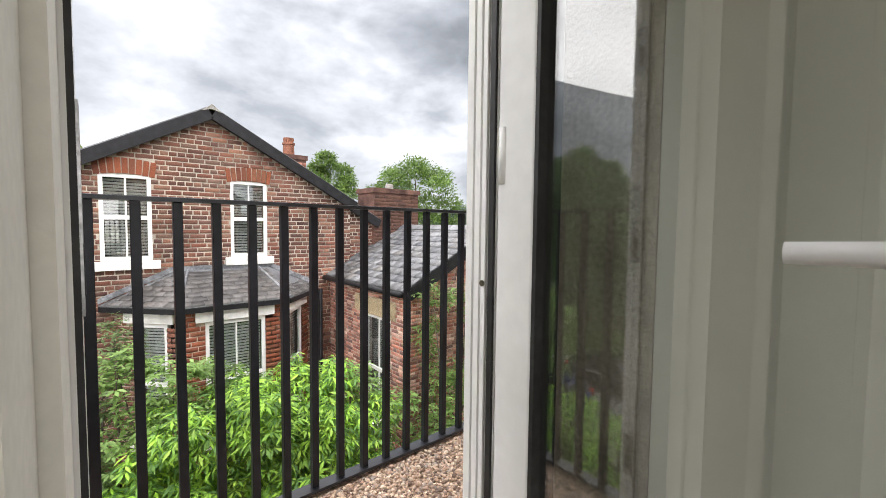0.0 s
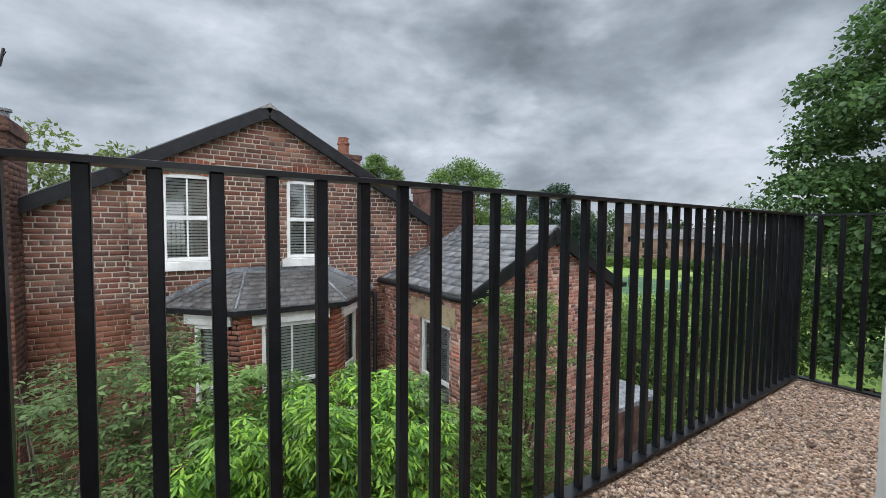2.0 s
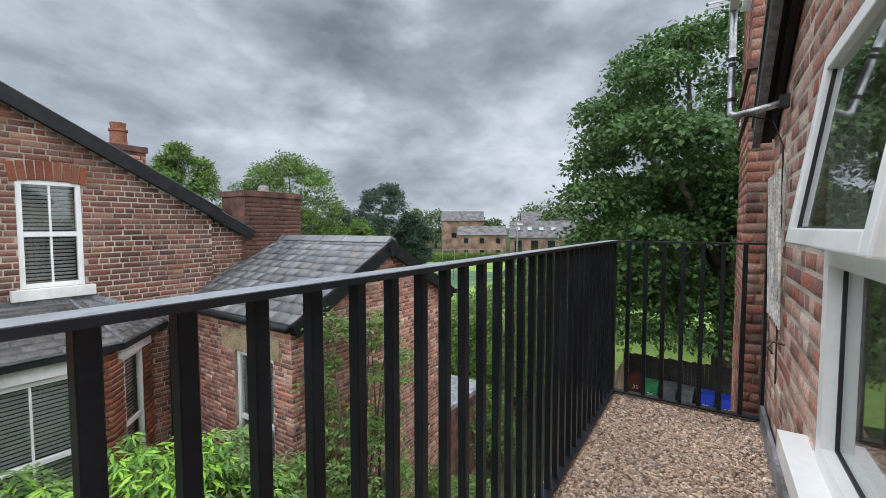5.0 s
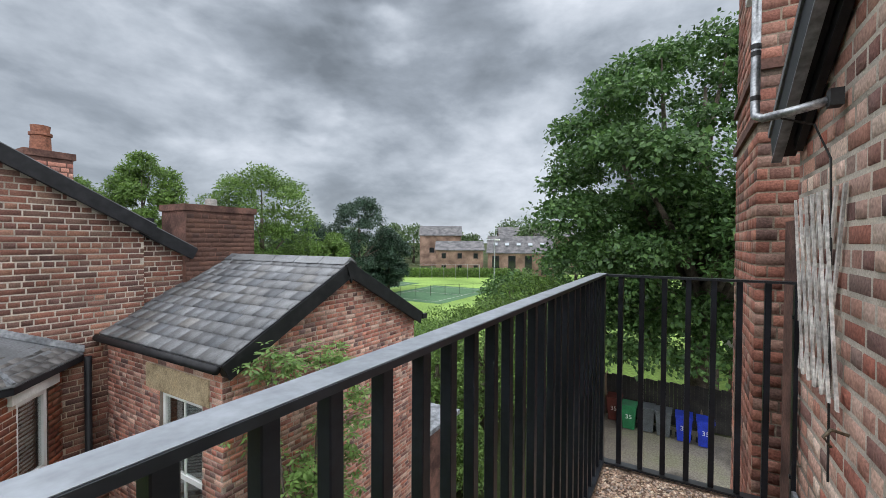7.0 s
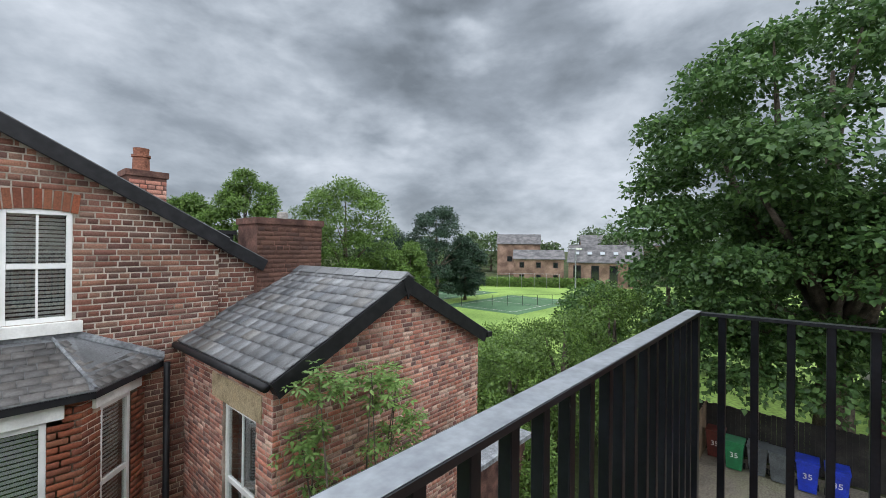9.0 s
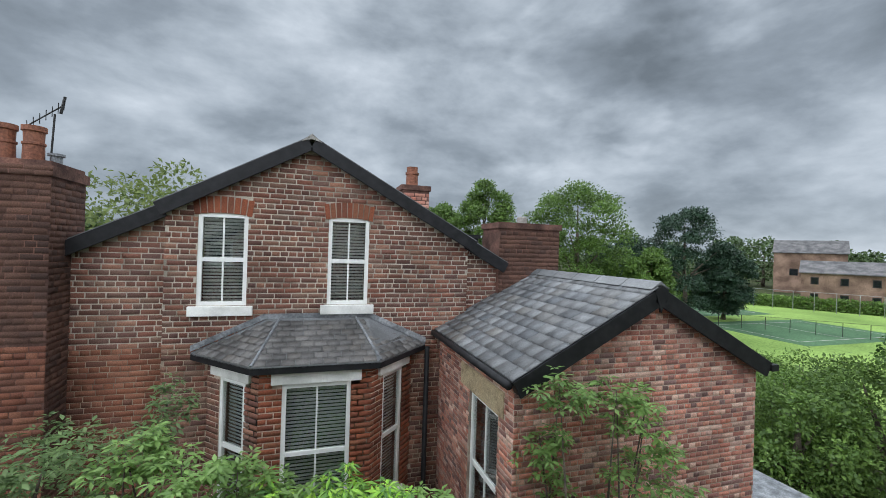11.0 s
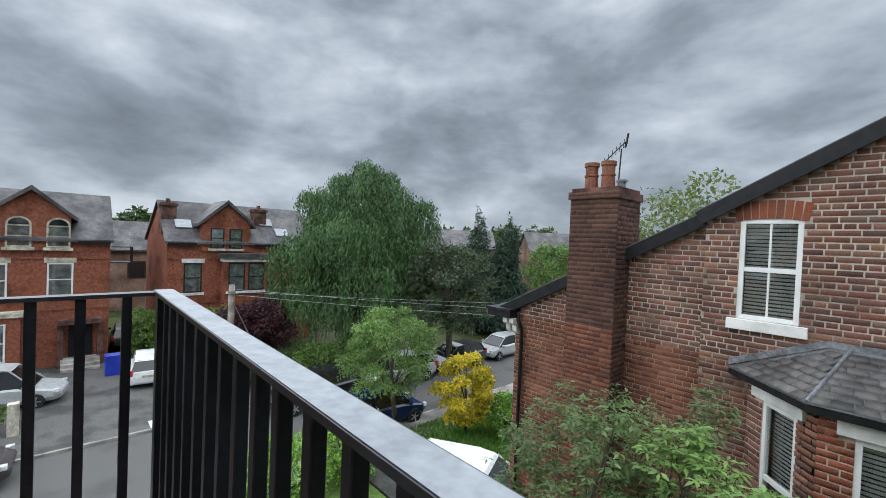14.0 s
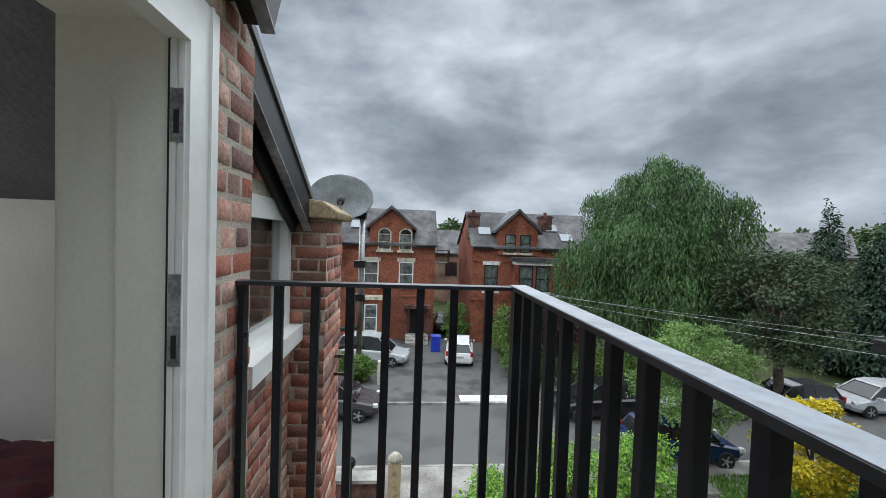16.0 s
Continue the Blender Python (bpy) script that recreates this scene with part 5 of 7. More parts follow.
part("lintel", boxes((-6.02, -4.72, -0.465, -0.175, -0.05, 0.014), m=os_axes), M["stone"], out, "buff sandstone lintel", bevel=0.004)
sash_window("window", os_axes @ Matrix.Translation((-5.72, -2.3, -0.02)), 0.86, 1.83, out, blinds=False, label="white sash window with a drawn grey curtain", bars=1, sill=0.06, back=0.10, behind=M["curtain"])
part("back_wall", boxes((6.21, 6.46, OY0 + 0.25, OY1 + 3, GROUND, EAVE)), M["soot"], out)
for sgn, ex in ((-1, OX0 - 0.09), (1, OX1 + 0.10)):
    a, b = Vector((ex, EAVE + 0.03)), Vector((OR, RIDGE + 0.03))
    d = (b - a).normalized()
    n = Vector((-d.y, d.x)) if d.x > 0 else Vector((d.y, -d.x))
    q = [tuple(a - n * 0.035), tuple(b - n * 0.035), tuple(b), tuple(a)]
    slope = part("roof_slope", prism(q, OY0 - 0.10, OY1 + 0.25, xz), M["slate"], out, "slate roof slope")
    q = [tuple(a - n * 0.20), tuple(b - n * 0.20), tuple(b - n * 0.015), tuple(a - n * 0.015)]
    part("verge_board", prism(q, OY0 - 0.135, OY0 - 0.105, xz), M["black"], out, "black verge board", bevel=0.004)
    q = [tuple(a - n * 0.17), tuple(b - n * 0.17), tuple(b - n * 0.04), tuple(a - n * 0.04)]
    part("soffit", prism(q, OY0 - 0.105, OY0 - 0.012, xz), M["black"], out)
    if sgn < 0:
        ax = plane_axes((ex, OY1 + 0.25, EAVE + 0.03), (0, -1, 0), (d.x, 0, d.y))
        L = (b - a).length
        single_pieces("slate", rows_of([(0, 0), (OY1 + 0.25 - OY0 + 0.12, 0), (OY1 + 0.25 - OY0 + 0.12, L), (0, L)], [], 0.25, 0.185, 0.005), ax, 0.007, M["slate_object"], slope, lift=0.010)
        part("gutter", tube([(ex - 0.03, OY1 + 0.2, EAVE - 0.02), (ex - 0.03, OY0 - 0.1, EAVE - 0.02)], 0.045, 10), M["black"], out, "black gutter", smooth=True)
        part("valley_flashing", prism([(0, 0), (0.10, 0), (0.10, L), (0, L)], 0.018, 0.026, ax), M["lead"], out)
for k in range(6):
    y = OY0 - 0.12 + k * 0.5
    part("ridge_tile", prism([(OR - 0.14, RIDGE - 0.01), (OR, RIDGE + 0.085), (OR + 0.14, RIDGE - 0.01), (OR, RIDGE + 0.04)], y, y + 0.49, xz), M["slate_object"], out, bevel=0.006)
part("verge_cap", prism([(OR - 0.10, RIDGE - 0.02), (OR, RIDGE - 0.27), (OR + 0.10, RIDGE - 0.02), (OR, RIDGE + 0.032)], OY0 - 0.139, OY0 - 0.106, xz), M["black"], out)
part("gutter_end", boxes((OX1 + 0.05, OX1 + 0.17, OY0 - 0.16, OY0 + 2.5, EAVE - 0.08, EAVE)), M["black"], out, bevel=0.02)
low = thing("low_store", (9.0, 5.2, GROUND), "low brick store with a pale flat felt roof", "outbuilding")
part("wall", boxes((6.9, 11.0, 6.2, 8.2, GROUND, -3.75)), M["soot"], low)
part("roof", boxes((6.8, 11.15, 6.05, 8.3, -3.74, -3.62)), M["lead"], low, "grey flat roof", bevel=0.02)

# ---- houses across the street ----
def face_window(parent, ax, u0, u1, v0, v1, mat, head=None, sill=None, arch=0.0, blinds=False):
    """A window on a far facade: frame, panes, stone head and sill."""
    w, h = u1 - u0, v1 - v0
    # The grey backing gives these panes the tone of reflected sky.
    body = sash_window("window", ax @ Matrix.Translation((u0, v0, 0.05)), w, h, parent, blinds=False, border=0.08, bars=0, mat=mat, back=-0.012, behind=M["curtain"])
    if head:
        part("head", boxes((u0 - 0.12, u1 + 0.12, v1 + 0.01, v1 + 0.28, 0, 0.06), m=ax), head, body)
    if sill:
        part("sill", boxes((u0 - 0.12, u1 + 0.12, v0 - 0.16, v0 - 0.01, 0, 0.12), m=ax), sill, body)
    if arch:
        pts = [(u0, v1)] + [(u0 + w / 2 - w / 2 * math.cos(math.pi * k / 10), v1 + arch * math.sin(math.pi * k / 10)) for k in range(1, 10)] + [(u1, v1)]
        part("arch", prism(pts, 0, 0.055, ax), mat, body)
        pts2 = [(u0 + 0.09, v1)] + [(u0 + w / 2 - (w / 2 - 0.09) * math.cos(math.pi * k / 10), v1 + (arch - 0.09) * math.sin(math.pi * k / 10)) for k in range(1, 10)] + [(u1 - 0.09, v1)]
        part("arch_light", prism(pts2, 0.056, 0.062, ax), M["car_glass"], body)
    return body


M["rooflight"] = material("rooflight_glass", [(0.30, 0.33, 0.36), (0.36, 0.39, 0.42)], rough=0.1, bump=0.0, stain=0.05, spread=0.05, spec=0.7)
M["stone_pale"] = material("pale_painted_stone", [(0.46, 0.42, 0.33), (0.58, 0.54, 0.44)], rough=0.8, scale=3, fine=20, bump=0.2)


def villa(name, label, x, y0, y1, g0, g1, eave, ridge, rng):
    """A two and a half storey red villa that faces the street at x, from y0 to y1, with a gabled dormer from g0 to g1."""
    v = thing(name, (x - 4, (y0 + y1) / 2, GROUND), label, "house", "red villas across the street")
    yz = Matrix(((0, 0, 1, 0), (1, 0, 0, 0), (0, 1, 0, 0), (0, 0, 0, 1)))
    part("wall", boxes((x - 8, x, y0, y1, GROUND, eave)), M["brick_far"], v)
    part("string_course", boxes((x, x + 0.05, y0, y1, eave - 1.0, eave - 0.88), (x, x + 0.05, y0, y1, -3.3, -3.18)), M["brick_far"], v)
    xr = x - 3.2
    part("roof_slope", prism([(x + 0.25, eave - 0.05), (xr, ridge), (xr, ridge + 0.12), (x + 0.25, eave + 0.09)], y0 - 0.15, y1 + 0.15, Matrix(((1, 0, 0, 0), (0, 0, 1, 0), (0, 1, 0, 0), (0, 0, 0, 1)))), M["roof_far"], v)
    part("roof_slope", prism([(x - 8.25, eave - 0.05), (xr, ridge), (xr, ridge + 0.12), (x - 8.25, eave + 0.09)], y0 - 0.15, y1 + 0.15, Matrix(((1, 0, 0, 0), (0, 0, 1, 0), (0, 1, 0, 0), (0, 0, 0, 1)))), M["roof_far"], v)
    for yy in (y0, y1 - 0.25):
        part("end_gable", prism([(x, eave), (xr, ridge), (x - 8, eave)], yy, yy + 0.25, Matrix(((1, 0, 0, 0), (0, 0, 1, 0), (0, 1, 0, 0), (0, 0, 0, 1)))), M["brick_far"], v)
    gm, gt = (g0 + g1) / 2, eave + 2.6
    gbase = eave + 1.3
    part("gable", prism([(g0, eave - 0.5), (g1, eave - 0.5), (g1, gbase), (gm, gt), (g0, gbase)], x - 3, x + 0.12, yz), M["brick_far"], v)
    for s, e in (((g0 - 0.3, gbase - 0.25), (gm, gt)), ((g1 + 0.3, gbase - 0.25), (gm, gt))):
        part("gable_roof", prism([s, e, (e[0], e[1] + 0.24), (s[0], s[1] + 0.2)], x - 3.2, x + 0.35, yz), M["roof_far"], v)
    part("eaves", boxes((x, x + 0.3, y0, g0 - 0.3, eave - 0.12, eave + 0.02), (x, x + 0.3, g1 + 0.3, y1, eave - 0.12, eave + 0.02)), M["black"], v)
    return v, facing((x, 0, 0), (1, 0))


va, va_ax = villa("red_villa", "orange-red brick villa with a gabled dormer and arched windows", -29.4, -4.6, 2.6, -2.15, 0.9, 0.45, 3.1, rng)
g_ax = va_ax @ Matrix.Translation((0, 0, 0.12))
for u0 in (-1.55, -0.05):
    face_window(va, g_ax, u0, u0 + 0.95, 0.08, 1.25, M["stone_pale"], sill=M["stone_pale"], arch=0.42, blinds=True)
for u0 in (-2.5, 0.0):
    face_window(va, va_ax, u0, u0 + 1.05, -2.55, -0.75, M["white"], head=M["stone_pale"], sill=M["stone_pale"])
    if u0 < -1:
        part("porch_bay", boxes((-29.4, -28.4, u0 - 0.3, u0 + 1.6, GROUND, -3.4)), M["brick_far"], va)
        part("bay_head", boxes((-29.4, -28.3, u0 - 0.4, u0 + 1.7, -3.4, -3.2)), M["stone_pale"], va)
        face_window(va, facing((-28.4, 0, 0), (1, 0)), u0 + 0.2, u0 + 1.1, -5.6, -3.7, M["white"])
part("porch", boxes((-29.4, -28.7, 0.5, 2.3, -4.05, -3.8), (-29.4, -28.9, 0.45, 0.7, GROUND, -4.05), (-29.4, -28.9, 2.1, 2.35, GROUND, -4.05)), M["soot"], va)
part("door", boxes((-29.39, -29.33, 0.9, 1.9, GROUND + 0.5, -4.05)), M["black"], va, "dark front door")
for k in range(3):
    part("step", boxes((-29.3, -28.2 + 0.35 * (2 - k) - 0.3, 0.6, 2.2, GROUND + 0.16 * k, GROUND + 0.16 * (k + 1))), M["concrete"], va)
part("fire_landing", boxes((-29.9, -28.9, 2.62, 3.6, -0.75, -0.7), (-29.9, -28.9, 3.55, 3.6, -0.7, 0.2), (-28.95, -28.9, 2.62, 3.6, -0.1, -0.05), (-28.95, -28.9, 2.62, 3.6, 0.15, 0.2)), M["black"], va, "black iron landing")
vb, vb_ax = villa("red_villa", "orange-red brick villa with dormer gable and a square bay", -28.6, 5.2, 14.5, 7.0, 9.9, 0.5, 3.1, rng)
g_ax = vb_ax @ Matrix.Translation((0, 0, 0.12))
for u0 in (7.5, 8.6):
    face_window(vb, g_ax, u0, u0 + 0.8, 0.2, 1.5, M["fence"], head=None, sill=M["stone_pale"])
face_window(vb, vb_ax, 6.1, 7.1, -2.6, -0.75, M["fence"], head=M["white_paint"], sill=M["white_paint"])
part("bay", boxes((-28.6, -27.7, 8.2, 10.8, GROUND, -0.62)), M["brick_far"], vb)
part("bay_head", boxes((-28.6, -27.6, 8.1, 10.9, -0.62, -0.38)), M["white_paint"], vb, "white band over the bay")
part("bay_roof", boxes((-28.6, -27.45, 7.95, 11.05, -0.38, -0.1)), M["roof_far"], vb)
for u0 in (8.4, 9.6):
    face_window(vb, facing((-27.7, 0, 0), (1, 0)), u0, u0 + 1.0, -2.5, -0.68, M["fence"], sill=M["white_paint"])
for v, y, z in ((vb, 6.2, 1.6), (vb, 11.4, 2.0), (vb, 12.3, 1.3), (va, -3.2, 1.8)):
    x = -28.5 - (z - 0.5) / 2.6 * 3.2 if v is vb else -29.3 - (z - 0.5) / 2.6 * 3.2
    part("rooflight", boxes((-0.4, 0.4, -0.45, 0.45, 0.05, 0.16), m=Matrix.Translation((x + 0.1, y, z)) @ pose(0, 0, 0, 0, 39, 0)), M["rooflight"], v, "pale rooflight")
for v, x, y in ((vb, -30.4, 11.0), (vb, -30.6, 5.5), (va, -32.5, -4.2)):
    c = part("chimney", boxes((x - 0.5, x + 0.5, y - 0.4, y + 0.4, 1.0, 3.0), (x - 0.58, x + 0.58, y - 0.48, y + 0.48, 2.8, 2.95)), M["soot"], v)
    part("chimney_pot", lathe([(0.14, 0), (0.12, 0.24), (0.15, 0.26)], (x, y, 3.0), 10), M["soot"], c)


def plain_house(name, label, origin, turn, length, deep, eave, ridge, wall, windows, category="house", group="", z0=GROUND):
    """A far house: its long front faces local -y; windows are (u0, u1, v0, v1) above its foot."""
    h = thing(name, (*origin, z0), label, category, group)
    m = Matrix.Translation((*origin, z0)) @ pose(0, 0, 0, 0, 0, turn)
    part("wall", prism([(0, 0), (deep, 0), (deep, eave), (deep / 2, ridge - 0.15), (0, eave)], 0, length, m @ Matrix(((0, 0, 1, 0), (1, 0, 0, 0), (0, 1, 0, 0), (0, 0, 0, 1)))), wall, h)
    for s in (-0.35, deep + 0.35):
        part("roof", prism([(s, eave - 0.1), (deep / 2, ridge), (deep / 2, ridge + 0.15), (s, eave + 0.06)], -0.3, length + 0.3, m @ Matrix(((0, 0, 1, 0), (1, 0, 0, 0), (0, 1, 0, 0), (0, 0, 0, 1)))), M["roof_far"], h, "grey roof slope")
    for u0, u1, v0, v1 in windows:
        w = part("window", boxes((u0, u1, -0.06, 0.02, v0, v1), m=m), M["fence"], h)
        part("pane", boxes((u0 + 0.12, u1 - 0.12, -0.075, -0.061, v0 + 0.12, v1 - 0.12), m=m), M["car_glass"], w)
    return h, m


ws = [(1.2 + 3.6 * k, 2.2 + 3.6 * k, v, v + 1.2) for k in range(3) for v in (1.2, 3.9)]
plain_house("brick_block", "plain two-storey brown brick flats with a grey roof", (80.1, 48.5), -61, 10.6, 8, 5.8, 7.7, M["brick_farther"], ws, "house", "brick flats beyond the field")
hb, mb = plain_house("brick_block", "brick flats with a row of pale rooflights", (85.8, 38.4), -70, 14.5, 9, 5.2, 8.9, M["brick_farther"], [(1 + 3.6 * k, 2.6 + 3.6 * k, 0.4, 4.6) for k in range(4)], "house", "brick flats beyond the field")
for k in range(5):
    part("rooflight", boxes((1.2 + 2.6 * k, 2.1 + 2.6 * k, 0, 0.9, 0.1, 0.25), m=mb @ Matrix.Translation((0, 1.6, 6.75)) @ pose(0, 0, 0, 39, 0, 0)), M["rooflight"], hb, "pale rooflight")
plain_house("brick_house_far", "distant brick house with a gable", (109, 72), -60, 13, 9, 9.6, 12.6, M["brick_farther"], [(3 + 5 * k, 4.6 + 5 * k, 4.2, 5.8) for k in range(4)])
plain_house("brick_house_far", "distant brown house with a wide roof", (121, 50), -64, 24, 10, 9.4, 12.4, M["brick_farther"], [])
ge, mg = plain_house("gabled_house_far", "brick house with a white bargeboard dormer down the street", (-43, 37), 48, 10, 9, 6.8, 9.2, M["brick_farther"], [(7.2, 8.2, 4.9, 6.6), (2.5, 3.5, 4.9, 6.6), (7.0, 8.4, 1.2, 3.2)])
part("dormer", prism([(6.5, 6.5), (8.9, 6.5), (7.7, 8.7)], -0.25, 3, mg @ Matrix(((1, 0, 0, 0), (0, 0, 1, 0), (0, 1, 0, 0), (0, 0, 0, 1)))), M["white_paint"], ge)
plain_house("gabled_house_far", "red brick house with small gable down the street", (-34, 50), 50, 8, 8, 6.6, 9.4, M["brick_farther"], [(2, 3.2, 5.2, 7.0), (5.5, 6.7, 5.2, 7), (2, 3.2, 1.5, 3.3)])
plain_house("brick_house_far", "brown house set back between the villas", (-47, 2), 88, 10, 8, 5.6, 8.2, M["brick_farther"], [(3, 4.4, 3, 4.6)])

# ---- parked cars ----
def car(paint, label, x, y, heading, size=(4.1, 1.72, 1.46), body="hatch"):
    """A parked car, its nose along the heading (degrees from +x)."""
    L, W, H = size
    c = thing("car", (x, y, GROUND), label, "car", "parked cars")
    m = Matrix.Translation((x, y, GROUND)) @ pose(0, 0, 0, 0, 0, heading)
    st = [(-0.50, 0.40, 0.62, 0.78), (-0.485, 0.30, 0.88, 0.92), (-0.40, 0.24, 0.95, 0.98), (-0.1, 0.22, 0.93, 1.0), (0.18, 0.22, 0.90, 1.0), (0.30, 0.23, 0.84, 0.98), (0.44, 0.26, 0.72, 0.93), (0.49, 0.32, 0.60, 0.80), (0.50, 0.38, 0.52, 0.70)]
    bm = bmesh.new()
    rings = []
    for t, lo, hi, k in st:
        w = W / 2 * k
        rings.append([bm.verts.new((t * L, sx * w * f, z)) for sx, f, z in ((-1, 0.88, lo), (-1, 1.0, lo + 0.18), (-1, 0.97, hi - 0.06), (-1, 0.86, hi), (1, 0.86, hi), (1, 0.97, hi - 0.06), (1, 1.0, lo + 0.18), (1, 0.88, lo))])
    for a, b in zip(rings, rings[1:]):
        for k in range(8):
            bm.faces.new((a[k], a[(k + 1) % 8], b[(k + 1) % 8], b[k]))
    bm.faces.new(rings[0][::-1]); bm.faces.new(rings[-1])
    bmesh.ops.transform(bm, matrix=m, verts=bm.verts)
    part("body", bm, paint, c, smooth=False, bevel=0.012)
    back = -0.47 if body == "hatch" else -0.42
    gl = [(back, 0.90, 0.80), (back + 0.07, H - 0.10, 0.66), (-0.02, H - 0.02, 0.68), (0.10, H - 0.08, 0.66), (0.29, 0.86, 0.80)]
    bm = bmesh.new()
    rings = []
    for i, (t, z, k) in enumerate(gl):
        w = W / 2 * k
        b = W / 2 * 0.87
        rings.append([bm.verts.new((t * L, -b, 0.88)), bm.verts.new((t * L, -w, max(z, 0.885))), bm.verts.new((t * L, w, max(z, 0.885))), bm.verts.new((t * L, b, 0.88))])
    for a, b in zip(rings, rings[1:]):
        for k in range(4):
            bm.faces.new((a[k], a[(k + 1) % 4], b[(k + 1) % 4], b[k]))
    bm.faces.new(rings[0][::-1]); bm.faces.new(rings[-1])
    bmesh.ops.transform(bm, matrix=m, verts=bm.verts)
    part("glasshouse", bm, M["car_glass"], c, "dark tinted windows", bevel=0.01)
    bm = prism([((back + 0.055) * L, H - 0.13), ((back + 0.09) * L, H - 0.075), (-0.02 * L, H + 0.005), (0.10 * L, H - 0.055), (0.125 * L, H - 0.11), (-0.02 * L, H - 0.035), ((back + 0.09) * L, H - 0.11)], -W / 2 * 0.675, W / 2 * 0.675, m @ Matrix(((1, 0, 0, 0), (0, 0, 1, 0), (0, 1, 0, 0), (0, 0, 0, 1))))
    part("roof", bm, paint, c)
    for sy in (-1, 1):
        for a, b in (((0.30, 0.86), (0.115, H - 0.09)), ((-0.16, 0.90), (-0.15, H - 0.06)), ((back, 0.9), (back + 0.075, H - 0.1))):
            part("pillar", tube([m @ Vector((a[0] * L, sy * W / 2 * 0.85, a[1])), m @ Vector((b[0] * L, sy * W / 2 * 0.68, b[1]))], 0.03, 6), paint, c)
        part("mirror", boxes((0.22 * L, 0.26 * L, sy * W / 2 - 0.02, sy * W / 2 + sy * 0.14 + 0.02, 0.88, 1.0), m=m), paint, c, bevel=0.02)
        part("headlight", boxes((0.44 * L, 0.485 * L, sy * W * 0.40 - 0.13, sy * W * 0.40 + 0.05, 0.60, 0.74), m=m), M["lamp_clear"], c, bevel=0.02)
        part("tail_light", boxes((-0.497 * L, -0.455 * L, sy * W * 0.42 - 0.09, sy * W * 0.42 + 0.06, 0.72, 0.98), m=m), M["lamp_red"], c, bevel=0.02)
        for t in (-0.31, 0.31):
            q = m @ Matrix.Translation((t * L, sy * (W / 2 - 0.09), 0.31)) @ pose(0, 0, 0, 90, 0, 0)
            bm = lathe([(0.20, -0.10), (0.30, -0.10), (0.315, -0.06), (0.315, 0.06), (0.30, 0.10), (0.20, 0.10)], (0, 0, 0), 20)
            bmesh.ops.transform(bm, matrix=q, verts=bm.verts)
            wh = part("wheel", bm, M["tyre"], c, "black tyre")
            bm = bmesh.new()
            for k in range(5):
                box(bm, 0.03, 0.2, -0.028, 0.028, -0.108, 0.108, pose(0, 0, 0, 0, 0, 72 * k))
            lathe([(0.06, -0.112), (0.06, 0.112)], (0, 0, 0), 10, bm)
            bmesh.ops.transform(bm, matrix=q, verts=bm.verts)
            part("rim", bm, M["alloy"], wh, "silver spoked rim")
    part("number_plate", boxes((-0.505 * L, -0.495 * L, -0.26, 0.26, 0.62, 0.73), m=m), M["stone_pale"], c)
    return c


car(M["white_car"], "white hatchback parked on the drive beside the brick house", -7.0, 9.5, 25, (4.25, 1.8, 1.5))
car(M["blue_car"], "dark blue car parked at the kerb by the lawn", -13.25, 10.45, 86, (3.8, 1.66, 1.44))
car(M["black_car"], "black car parked on the far side of the street", -16.85, 9.3, -88, (4.4, 1.8, 1.5))
car(M["silver_car"], "silver car parked farther along the street", -16.9, 14.1, -90, (4.2, 1.75, 1.5))
car(M["grey_car"], "dark grey car parked farther along the street", -17.0, 18.5, -90)
car(M["silver_car"], "silver car parked far along the street", -17.0, 23.0, -90)
car(M["grey_car"], "dark grey car parked across the street", -16.95, -2.55, 88, (4.4, 1.8, 1.5))
car(M["white_car"], "white hatchback parked on the forecourt of the villas", -24.8, 4.0, 172, (4.0, 1.68, 1.46))
car(M["silver_car"], "pale van-like car behind the garden hedge", -24.0, -1.3, 80, (4.3, 1.8, 1.7))
car(M["black_car"], "dark car between the villas", -33.0, 3.8, 175)

# ---- trees and shrubs ----
r2 = np.random.default_rng(21)


